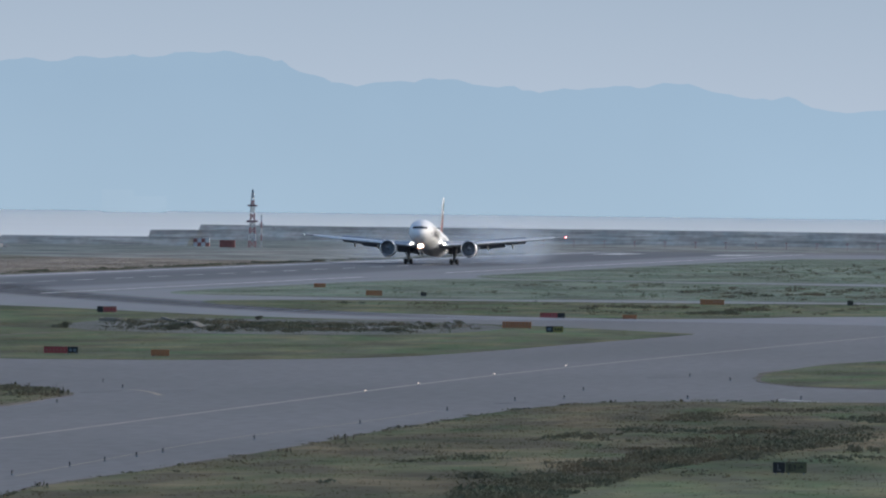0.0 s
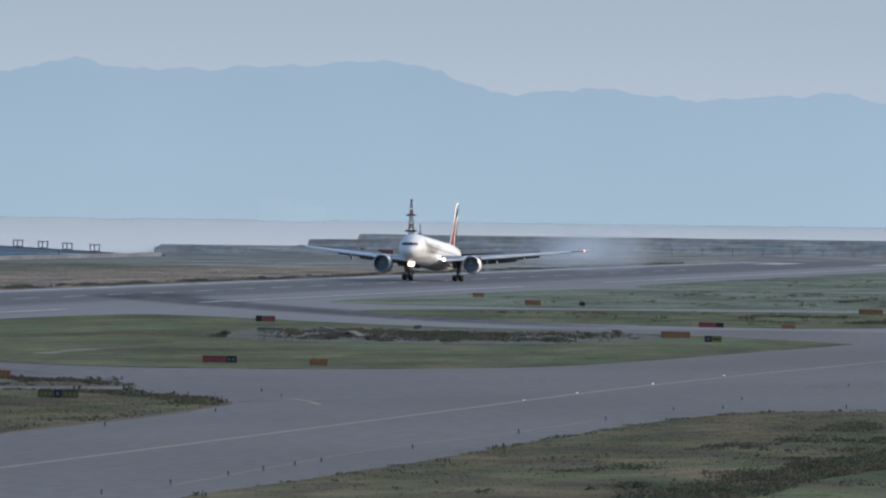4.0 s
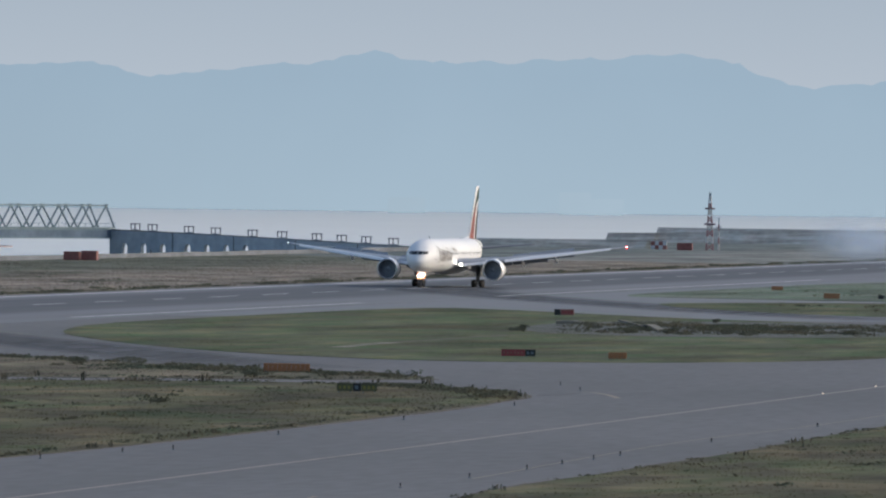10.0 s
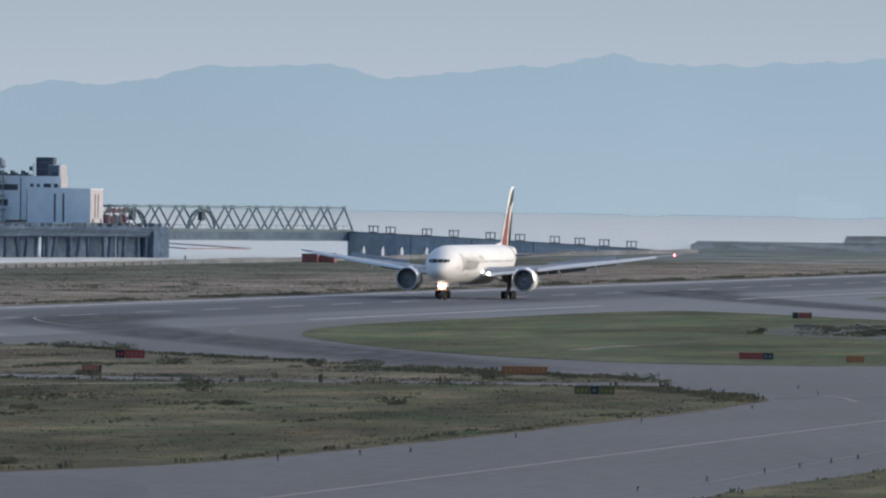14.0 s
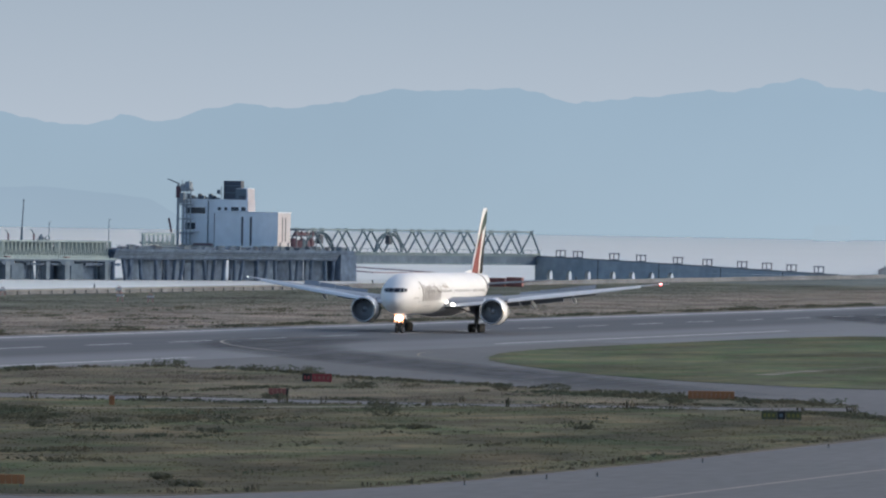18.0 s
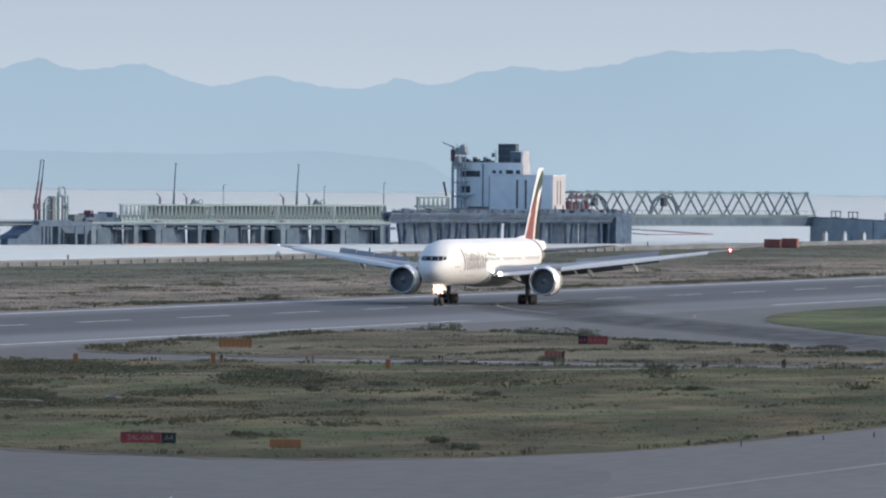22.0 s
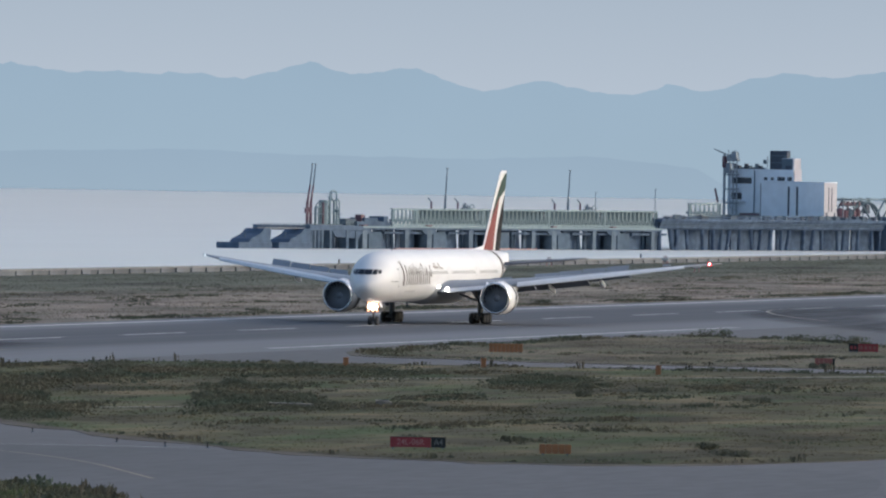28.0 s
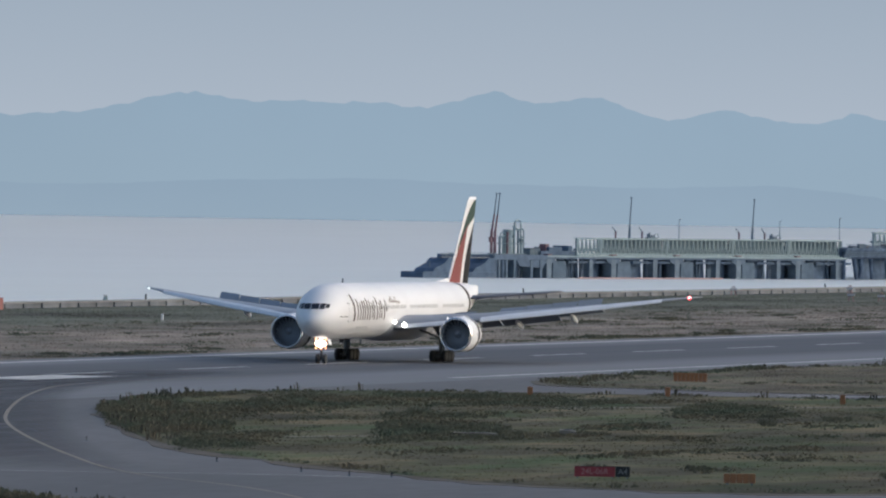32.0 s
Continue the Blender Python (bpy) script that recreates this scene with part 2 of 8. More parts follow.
M_STALK = shader("dry_stalks", (0.068, 0.073, 0.060), 0.9, spread=0.2, grain=0.8, coarse=0.12, tint=(0.130, 0.114, 0.086), spec=0.1, island=0.2, through_leaf=0.3)
M_CONCRETE = shader("weathered_concrete", (0.215, 0.232, 0.250), 0.85, spread=0.15, grain=0.6, coarse=0.1, tint=(0.165, 0.18, 0.196))
# distance haze put into the blue of the pier's concretes and steels
M_DARK_CONCRETE = shader("haze_blue_concrete", (0.108, 0.149, 0.212), 0.9, spread=0.2, grain=0.5, coarse=0.12, tint=(0.085, 0.123, 0.179), spec=0.05)
M_SEAWALL = shader("seawall_concrete", (0.162, 0.180, 0.206), 0.85, spread=0.2, grain=0.3, coarse=0.08, stretch=(1, 0.4, 1), tint=(0.114, 0.127, 0.149))
M_SEAWALL_CAP = shader("pale_cap_concrete", (0.215, 0.23, 0.25), 0.85, spread=0.12, grain=0.3, coarse=0.08, stretch=(1, 0.4, 1), tint=(0.18, 0.193, 0.212))
M_SEAWALL_DARK = shader("darker_seawall", (0.142, 0.157, 0.178), 0.9, spread=0.2, grain=0.3, coarse=0.08, tint=(0.115, 0.127, 0.146))
M_PIER_STEEL = shader("pale_green_steel", (0.235, 0.310, 0.335), 0.7, spread=0.12, grain=0.8, coarse=0.1, tint=(0.195, 0.262, 0.29), spec=0.15)
M_TRUSS = shader("grey_green_steel", (0.149, 0.203, 0.232), 0.7, spread=0.12, grain=0.8, coarse=0.1, tint=(0.122, 0.171, 0.198), spec=0.12)
# one dark blue that carries both under-deck shade and haze
M_PIER_SHADE = shader("pier_shade", (0.081, 0.117, 0.178), 0.95, spread=0.28, grain=0.5, coarse=0.15, tint=(0.107, 0.151, 0.220), spec=0.03)
# copy of the cladding for sunlit end faces, pinkish sunlight put into its colour
M_SUNLIT_END = shader("sunlit_cladding", (0.50, 0.485, 0.51), 0.8, spread=0.08, grain=0.4, coarse=0.1, tint=(0.44, 0.43, 0.46))
# far grass: distance haze put into a paler, bluer turf colour
M_HAZY_LAWN = turf("hazy_turf", (0.112, 0.165, 0.118), (0.158, 0.182, 0.138), (0.136, 0.158, 0.128))
M_VERGE_BLADE = turf("shore_grass_blades", (0.206, 0.196, 0.158), (0.325, 0.278, 0.238), (0.226, 0.202, 0.172), (-470.0, -425.0, (0.122, 0.136, 0.108)), 0.55, 0.4)
M_GREY_STEEL = shader("grey_steel", (0.130, 0.175, 0.218), 0.7, spread=0.12, grain=0.8, coarse=0.1, spec=0.15)
M_TOWER_STEEL = shader("pale_grey_steel", (0.30, 0.35, 0.395), 0.7, spread=0.12, grain=0.8, coarse=0.1, spec=0.15)
M_GALLERY_FILL = shader("grey_green_panel", (0.095, 0.142, 0.168), 0.8, spread=0.12, grain=0.8, coarse=0.1, spec=0.1)
M_CLADDING = shader("white_cladding", (0.74, 0.80, 0.86), 0.6, spread=0.05, grain=0.4, coarse=0.06, tint=(0.66, 0.72, 0.78))
M_WINDOW = shader("dark_glass", (0.060, 0.075, 0.100), 0.25, spread=0.1)
# the sky mirrored in the cabin glass is put into this pale colour
M_CABIN_PANE = shader("cabin_pane", (0.55, 0.555, 0.57), 0.2, spread=0.08)
M_DARK = shader("dark_panel", (0.066, 0.086, 0.120), 0.6, spread=0.15)
M_MAROON = shader("maroon_steel", (0.150, 0.085, 0.110), 0.6, spread=0.15)
M_RED = shader("red_panel", (0.29, 0.052, 0.062), 0.6, spread=0.12, grain=2)
M_PALE_INK = shader("dull_pink_ink", (0.42, 0.20, 0.20), 0.7, spread=0.1)
M_GREY_INK = shader("dull_grey_ink", (0.17, 0.175, 0.18), 0.7, spread=0.1)
# far bank, verge and taxiway: paler copies with distance haze in the colour
M_HAZY_BANK = turf("hazy_bank_turf", (0.185, 0.225, 0.240), (0.225, 0.250, 0.250), (0.200, 0.218, 0.225))
M_HAZY_VERGE = turf("hazy_shore_turf", (0.175, 0.195, 0.185), (0.250, 0.245, 0.225), (0.190, 0.200, 0.188), (-475.0, -440.0, (0.140, 0.165, 0.158)))
M_HAZY_APRON = shader("hazy_asphalt", (0.172, 0.179, 0.196), 0.75, spread=0.07, grain=0.3, coarse=0.03, stretch=(1, 0.2, 1), tint=(0.165, 0.171, 0.188), spec=0.3)
M_RED_PALE = shader("faded_red", (0.29, 0.118, 0.108), 0.7, spread=0.15, grain=1)
M_BLACK = shader("black_panel", (0.025, 0.027, 0.03), 0.5, spread=0.15, grain=2)
M_ORANGE = shader("orange_panel", (0.33, 0.150, 0.066), 0.65, spread=0.15, grain=2, tint=(0.26, 0.122, 0.066))
M_VERGE = turf("shore_turf", (0.180, 0.170, 0.138), (0.295, 0.250, 0.215), (0.198, 0.176, 0.150), (-470.0, -425.0, (0.108, 0.120, 0.096)))
M_OLIVE = shader("olive_sign_panel", (0.105, 0.110, 0.062), 0.6, spread=0.15, grain=2)
# the ramp's pale blue has haze in it
M_RAMP = shader("pale_blue_concrete", (0.29, 0.335, 0.375), 0.85, spread=0.12, grain=0.4, coarse=0.08, tint=(0.23, 0.275, 0.315))
M_PIER_COLUMN = shader("column_concrete", (0.114, 0.156, 0.211), 0.9, spread=0.15, grain=0.5, coarse=0.12, tint=(0.090, 0.129, 0.178), spec=0.05)
M_COLUMN_PALE = shader("pale_column_concrete", (0.150, 0.195, 0.245), 0.9, spread=0.15, grain=0.5, coarse=0.12, tint=(0.115, 0.155, 0.20), spec=0.05)
M_BOOM = shader("faded_float", (0.40, 0.275, 0.262), 0.8, spread=0.15, grain=0.4)
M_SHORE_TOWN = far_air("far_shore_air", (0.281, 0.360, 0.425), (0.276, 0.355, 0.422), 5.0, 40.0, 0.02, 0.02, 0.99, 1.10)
M_YELLOW = shader("yellow_panel", (0.205, 0.20, 0.06), 0.6, spread=0.12, grain=2)
M_SIGN_WHITE = shader("sign_white", (0.75, 0.73, 0.72), 0.5, spread=0.05)
# red paled by distance haze put into the colour
M_TOWER_RED = shader("mast_red", (0.32, 0.185, 0.195), 0.6, spread=0.1)
M_TOWER_WHITE = shader("mast_white", (0.52, 0.53, 0.55), 0.6, spread=0.1)
M_WHITE = shader("aircraft_white", (0.77, 0.775, 0.785), 0.42, spread=0.03, grain=0.3, coarse=0.08, tint=(0.73, 0.735, 0.75), spec=0.2)
M_BELLY = shader("belly_grey", (0.60, 0.61, 0.63), 0.35, spread=0.05, grain=0.4, coarse=0.1)
M_SPOILER = shader("panel_grey", (0.17, 0.19, 0.22), 0.55, spread=0.06, grain=0.3, coarse=0.1, spec=0.2)
# belly grey taken darker: the underside's shade is in the colour
M_FAIRING = shader("shaded_fairing_grey", (0.40, 0.415, 0.44), 0.4, spread=0.05, grain=0.4, coarse=0.1)
M_SPEED_BRAKE = shader("spoiler_grey", (0.27, 0.30, 0.34), 0.5, spread=0.06, grain=0.3, coarse=0.1, spec=0.25)
M_WING = shader("wing_grey", (0.31, 0.335, 0.37), 0.45, spread=0.06, grain=0.3, coarse=0.1, spec=0.35)
M_SLAT = shader("bare_leading_edge", (0.74, 0.76, 0.78), 0.35, metal=0.1, spread=0.05)
M_LIP = shader("polished_lip", (0.78, 0.79, 0.80), 0.25, metal=0.85, spread=0.04)
M_DUCT = shader("inlet_duct", (0.26, 0.285, 0.32), 0.6, spread=0.1)
M_FAN = shader("fan_blade", (0.25, 0.275, 0.31), 0.5, spread=0.1)
M_TYRE = shader("tyre", (0.045, 0.046, 0.050), 0.85, spread=0.15, grain=3)
M_GEAR = shader("gear_steel", (0.17, 0.175, 0.185), 0.45, metal=0.3, spread=0.1)
M_GOLD = shader("bronze_lettering", (0.085, 0.068, 0.056), 0.75, spread=0.1, spec=0.1)
M_FLAG_RED = shader("fin_red", (0.24, 0.065, 0.062), 0.6, spread=0.05, spec=0.15)
M_TAILPLANE = shader("tailplane_grey", (0.13, 0.142, 0.165), 0.5, spread=0.06, spec=0.2)
M_PALE_BRONZE = shader("pale_bronze_lettering", (0.25, 0.205, 0.165), 0.7, spread=0.1, spec=0.1)
M_FLAG_GREEN = shader("fin_green", (0.035, 0.072, 0.060), 0.6, spread=0.05, spec=0.12)
M_FLAG_BLACK = shader("fin_black", (0.016, 0.016, 0.018), 0.6, spread=0.05, spec=0.1)
M_COCKPIT = shader("cockpit_glass", (0.02, 0.025, 0.035), 0.12, spread=0.05)
M_LAMP = glow("landing_light", (1.0, 0.91, 0.78), 9.0)
M_FLARE_WARM = glow("warm_flare", (1.0, 0.42, 0.20), 2.6)
M_NAV_RED = glow("red_position_light", (1.0, 0.03, 0.04), 3.5)
M_NAV_CORE = glow("position_light_core", (1.0, 0.72, 0.70), 6.0)
M_NAV_WHITE = glow("white_position_light", (0.9, 1.0, 0.95), 0.9)
M_EDGE_LAMP = glow("taxiway_lamp", (1.0, 0.80, 0.62), 0.55)

# distance haze is put into the glow colours of sky and hills
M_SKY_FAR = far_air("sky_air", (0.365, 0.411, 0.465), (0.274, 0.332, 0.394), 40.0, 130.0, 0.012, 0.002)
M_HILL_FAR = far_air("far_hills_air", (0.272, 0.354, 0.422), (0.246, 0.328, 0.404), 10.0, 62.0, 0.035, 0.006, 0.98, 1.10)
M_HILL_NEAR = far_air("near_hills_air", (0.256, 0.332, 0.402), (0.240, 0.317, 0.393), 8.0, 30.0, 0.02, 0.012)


def water_material():
    m = bpy.data.materials.new("bay_water")
    m.use_nodes = True
    n, l = m.node_tree.nodes, m.node_tree.links
    b = n["Principled BSDF"]
    # sky reflection and haze put into a pale base colour; mirror kept weak
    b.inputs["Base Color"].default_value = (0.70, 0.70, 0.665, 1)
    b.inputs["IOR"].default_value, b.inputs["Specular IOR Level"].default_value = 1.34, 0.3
    co, mp, noi, rng = n.new("ShaderNodeTexCoord"), n.new("ShaderNodeMapping"), n.new("ShaderNodeTexNoise"), n.new("ShaderNodeMapRange")
    mp.inputs["Scale"].default_value = (0.02, 0.006, 1)
    noi.inputs["Scale"].default_value, noi.inputs["Detail"].default_value = 1.0, 5
    rng.inputs["To Min"].default_value, rng.inputs["To Max"].default_value = 0.28, 0.40
    l.new(co.outputs["Object"], mp.inputs[0])
    l.new(mp.outputs[0], noi.inputs["Vector"])
    l.new(noi.outputs["Fac"], rng.inputs["Value"])
    l.new(rng.outputs[0], b.inputs["Roughness"])
    return m


M_WATER = water_material()


# ---- mesh helpers ----
def mesh_object(name, verts, faces, material, smooth=False):
    me = bpy.data.meshes.new(name)
    me.from_pydata([tuple(v) for v in verts], [], [tuple(f) for f in faces])
    me.materials.append(material)
    if smooth:
        me.polygons.foreach_set("use_smooth", [True] * len(me.polygons))
    me.update()
    return me


def part(name, bm, material, parent=None, label="", smooth=False, m=None):
    """Links a bmesh as one mesh object under a thing or a part."""
    me = bpy.data.meshes.new(name)
    bm.normal_update()
    bm.to_mesh(me)
    bm.free()
    me.materials.append(material)
    if smooth:
        me.polygons.foreach_set("use_smooth", [True] * len(me.polygons))
    ob = new(name, me)
    if m is not None:
        ob.matrix_basis = m
    if parent is not None:
        ob.parent = parent
    if label:
        tagged(ob, label)
    return ob


def share(name, me, parent, m, label=""):
    ob = new(name, me)
    ob.matrix_basis = m
    ob.parent = parent
    if label:
        tagged(ob, label)
    return ob


def base(name, m, label, category, group="", kind=""):
    return_ob = new(name)
    return_ob.empty_display_size = 0.5
    return_ob.matrix_basis = m
    return tagged(return_ob, label, category, group, kind)


def box(x0, x1, y0, y1, z0, z1, bevel=0.0, bm=None):
    bm2 = bmesh.new()
    bmesh.ops.create_cube(bm2, size=1.0)
    for v in bm2.verts:
        v.co = ((x0 + x1) / 2 + v.co.x * (x1 - x0), (y0 + y1) / 2 + v.co.y * (y1 - y0), (z0 + z1) / 2 + v.co.z * (z1 - z0))
    if bevel:
        bmesh.ops.bevel(bm2, geom=bm2.edges[:], offset=bevel, segments=2, affect="EDGES", profile=0.6)
    if bm is None:
        return bm2
    return join(bm, bm2)


def join(bm, other):
    tmp = bpy.data.meshes.new("tmp")
    other.to_mesh(tmp)
    other.free()
    bm.from_mesh(tmp)
    bpy.data.meshes.remove(tmp)
    return bm


def rod(a, b, r0, r1=None, seg=8, bm=None):
    a, b = Vector(a), Vector(b)
    bm2 = bmesh.new()
    bmesh.ops.create_cone(bm2, cap_ends=True, segments=seg, radius1=r0, radius2=r0 if r1 is None else r1, depth=(b - a).length)
    bmesh.ops.transform(bm2, matrix=Matrix.Translation((a + b) / 2) @ (b - a).to_track_quat("Z", "Y").to_matrix().to_4x4(), verts=bm2.verts[:])
    return bm2 if bm is None else join(bm, bm2)


def loft(rings, close=True, caps=True):
    """A skin over rings of equally many points."""
    bm = bmesh.new()
    rows = [[bm.verts.new(p) for p in ring] for ring in rings]
    k = len(rings[0])
    for a, b in zip(rows, rows[1:]):
        for i in range(k if close else k - 1):
            j = (i + 1) % k
            try:
                bm.faces.new((a[i], a[j], b[j], b[i]))
            except ValueError:
                pass
    if caps and close:
        bm.faces.new(list(reversed(rows[0])))
        bm.faces.new(rows[-1])
    bmesh.ops.recalc_face_normals(bm, faces=bm.faces[:])
    return bm


def lathe(profile, seg=32):
    """Turns (along, radius) pairs round the y axis."""
    return loft([[(r * math.cos(2 * math.pi * i / seg), a, r * math.sin(2 * math.pi * i / seg)) for i in range(seg)] for a, r in profile], caps=False)


def inside(poly, x, y):
    """Which of the points lie in the polygon."""
    hit = np.zeros(len(x), bool)
    for (x0, y0), (x1, y1) in zip(poly, poly[1:] + poly[:1]):
        if y0 == y1:
            continue
        cross = ((y0 > y) != (y1 > y)) & (x < (x1 - x0) * (y - y0) / (y1 - y0) + x0)
        hit ^= cross
    return hit


def rounded(poly, cuts=2):
    """Corner-cutting: softens the plan of a verge."""
    for _ in range(cuts):
        out = []
        for (x0, y0), (x1, y1) in zip(poly, poly[1:] + poly[:1]):
            out += [(0.75 * x0 + 0.25 * x1, 0.75 * y0 + 0.25 * y1), (0.25 * x0 + 0.75 * x1, 0.25 * y0 + 0.75 * y1)]
        poly = out
    return poly


def slab(name, poly, z, material, label, category, thick=0.3, kind="structure"):
    """A flat sheet of ground with a kerb edge, of the plan poly."""
    bm = bmesh.new()
    top = [bm.verts.new((x, y, z)) for x, y in poly]
    low = [bm.verts.new((x, y, z - thick)) for x, y in poly]
    face = bm.faces.new(top)
    for i in range(len(poly)):
        j = (i + 1) % len(poly)
        bm.faces.new((top[i], low[i], low[j], top[j]))
    bmesh.ops.recalc_face_normals(bm, faces=bm.faces[:])
    bmesh.ops.triangulate(bm, faces=[face])
    ob = part(name, bm, material)
    return tagged(ob, label, category, kind=kind)


def tufts(name, poly, per_m2, height, width, material, label, seed, blades=5, z=0.0, clump=0.9, y_range=None, patchy=0.0, grow=None):
    """A stand of grass: many leaning blades, scattered in clumps over the plan."""
    rng = np.random.default_rng(seed)
    px, py = np.array([p[0] for p in poly]), np.array([p[1] for p in poly])
    lo, hi = (py.min(), py.max()) if y_range is None else y_range
    count = int((px.max() - px.min()) * (hi - lo) * per_m2)
    x, y = rng.uniform(px.min(), px.max(), count), rng.uniform(lo, hi, count)
    keep = inside(poly, x, y)
    if patchy:
        f = 0.5 + 0.25 * (np.sin(x * 0.11 + 1.3 * np.sin(y * 0.031 + seed)) + np.sin(y * 0.045 + 1.7 * np.sin(x * 0.07 + seed)))
        keep &= rng.uniform(0, 1, count) < (1 - patchy) + patchy * f
    x, y = x[keep], y[keep]
    k = len(x)
    size = rng.uniform(0.55, 1.25, k)
    if grow is not None:
        size = size * grow(x, y)
    bx = np.repeat(x, blades) + rng.normal(0, clump * 0.5, k * blades)
    by = np.repeat(y, blades) + rng.normal(0, clump * 0.5, k * blades)
    hh = height * np.repeat(size, blades) * rng.uniform(0.5, 1.2, k * blades)
    ww = width * rng.uniform(0.5, 1.4, k * blades)
    ang = rng.uniform(0, 2 * math.pi, k * blades)
    lean = hh * rng.uniform(0.05, 0.55, k * blades)
    la = rng.uniform(0, 2 * math.pi, k * blades)
    dx, dy = np.cos(ang) * ww / 2, np.sin(ang) * ww / 2
    v = np.empty((k * blades, 4, 3))
    v[:, 0] = np.stack([bx - dx, by - dy, np.full_like(bx, z - 0.02)], 1)
    v[:, 1] = np.stack([bx + dx, by + dy, np.full_like(bx, z - 0.02)], 1)
    v[:, 2] = np.stack([bx + dx * 0.7 + 0.5 * lean * np.cos(la), by + dy * 0.7 + 0.5 * lean * np.sin(la), z + hh * 0.62], 1)
    v[:, 3] = np.stack([bx + lean * np.cos(la), by + lean * np.sin(la), z + hh], 1)
    n = k * blades
    me = bpy.data.meshes.new(name)
    me.vertices.add(n * 4)
    me.vertices.foreach_set("co", v.reshape(-1))
    idx = np.arange(n) * 4
    loops = np.stack([idx, idx + 1, idx + 2, idx, idx + 2, idx + 3], 1).reshape(-1)
    me.loops.add(n * 6)
    me.loops.foreach_set("vertex_index", loops.astype(np.int32))
    me.polygons.add(n * 2)
    me.polygons.foreach_set("loop_start", np.arange(0, n * 6, 3, dtype=np.int32))
    me.update(calc_edges=True)
    me.materials.append(material)
    return tagged(new(name, me), label, "grass", kind="stuff")


# ---- the ground, the pavements and the bay ----
SHORE = -522.0
land = [(SHORE, -250), (420, -250), (420, 3980), (-626, 3980), (-600, 3800), (-548, 3470), (-535, 3400), (SHORE, 3330)]
slab("ground", land, 0.0, M_APRON, "worn grey asphalt apron and taxiways of the airfield", "airfield ground", thick=6.0)


def sea_level(x, y):
    return -3.6 + 11.15 * max(0.0, (math.hypot(x, y) - 3560) / 1320) ** 1.15


def sea():
    """One sheet of water round the airfield island; far out it bulges gently up to the far shore line."""
    verts, faces = [], []
    radii = [0, 900, 1500, 2200, 2800, 3300, 3560, 3700, 3850, 4000, 4150, 4300, 4450, 4600, 4750, 4880]
    steps = 72
    for r in radii:
        z = sea_level(r, 0)
        for i in range(steps + 1):
            a = radians(-75 + 110 * i / steps)
            verts.append((r * math.sin(a), r * math.cos(a), z))
    for k in range(len(radii) - 1):
        for i in range(steps):
            a = k * (steps + 1) + i
            faces.append((a, a + 1, a + steps + 2, a + steps + 1))
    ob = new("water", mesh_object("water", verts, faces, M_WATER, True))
    tagged(ob, "calm bay water, hazy sky glare put into its pale grey", "water", kind="structure")


sea()

RWY_NEAR, RWY_FAR, RWY_MID = -305.5, -365.5, -340.0
slab("runway", [(-300.5, 700), (-370.5, 700), (-370.5, 3470), (-300.5, 3470)], 0.012, M_RUNWAY, "long grey asphalt runway with dark tyre deposits", "runway", 0.1)


def strip(name, x0, x1, y0, y1, z, material, label, category="marking", group=""):
    bm = bmesh.new()
    k = max(1, int((y1 - y0) / 60))
    left = [bm.verts.new((x0, y0 + (y1 - y0) * i / k, z)) for i in range(k + 1)]
    right = [bm.verts.new((x1, y0 + (y1 - y0) * i / k, z)) for i in range(k + 1)]
    for i in range(k):
        bm.faces.new((left[i], right[i], right[i + 1], left[i + 1]))
    bmesh.ops.recalc_face_normals(bm, faces=bm.faces[:])
    for fa in bm.faces:
        if fa.normal.z < 0:
            fa.normal_flip()
    ob = part(name, bm, material)
    return tagged(ob, label, category, group, kind="structure")


strip("edge_stripe", RWY_NEAR - 0.6, RWY_NEAR + 0.6, 1178, 1404, 0.022, M_WHITE_LINE, "worn white runway side stripe", group="runway side stripes")
strip("edge_stripe", RWY_NEAR - 0.6, RWY_NEAR + 0.6, 1600, 1845, 0.022, M_WHITE_LINE, "worn white runway side stripe", group="runway side stripes")
strip("edge_stripe", RWY_NEAR - 0.6, RWY_NEAR + 0.6, 1985, 2420, 0.022, M_WHITE_LINE, "worn white runway side stripe", group="runway side stripes")
strip("edge_stripe", RWY_NEAR - 0.6, RWY_NEAR + 0.6, 2560, 3440, 0.022, M_WHITE_LINE, "worn white runway side stripe", group="runway side stripes")
strip("edge_stripe", RWY_FAR - 0.95, RWY_FAR + 0.95, 760, 3440, 0.022, M_WHITE_LINE, "worn white runway side stripe", group="runway side stripes")
for i in range(44):
    y0 = 846 + 50.2 * i
    strip("centre_dash", RWY_MID - 0.45, RWY_MID + 0.45, y0, y0 + 26, 0.026, M_WHITE_LINE, "white runway centre line dash", group="runway centre line")
strip("aiming_mark", -338.6, -331.6, 1116, 1145, 0.027, M_WHITE_LINE, "broad white landing mark on the runway")
strip("aiming_mark", -355.5, -346.5, 3325, 3392, 0.027, M_WHITE_LINE, "broad white landing mark on the runway")
strip("aiming_mark", -324.0, -315.0, 3345, 3400, 0.027, M_WHITE_LINE, "broad white landing mark on the runway")


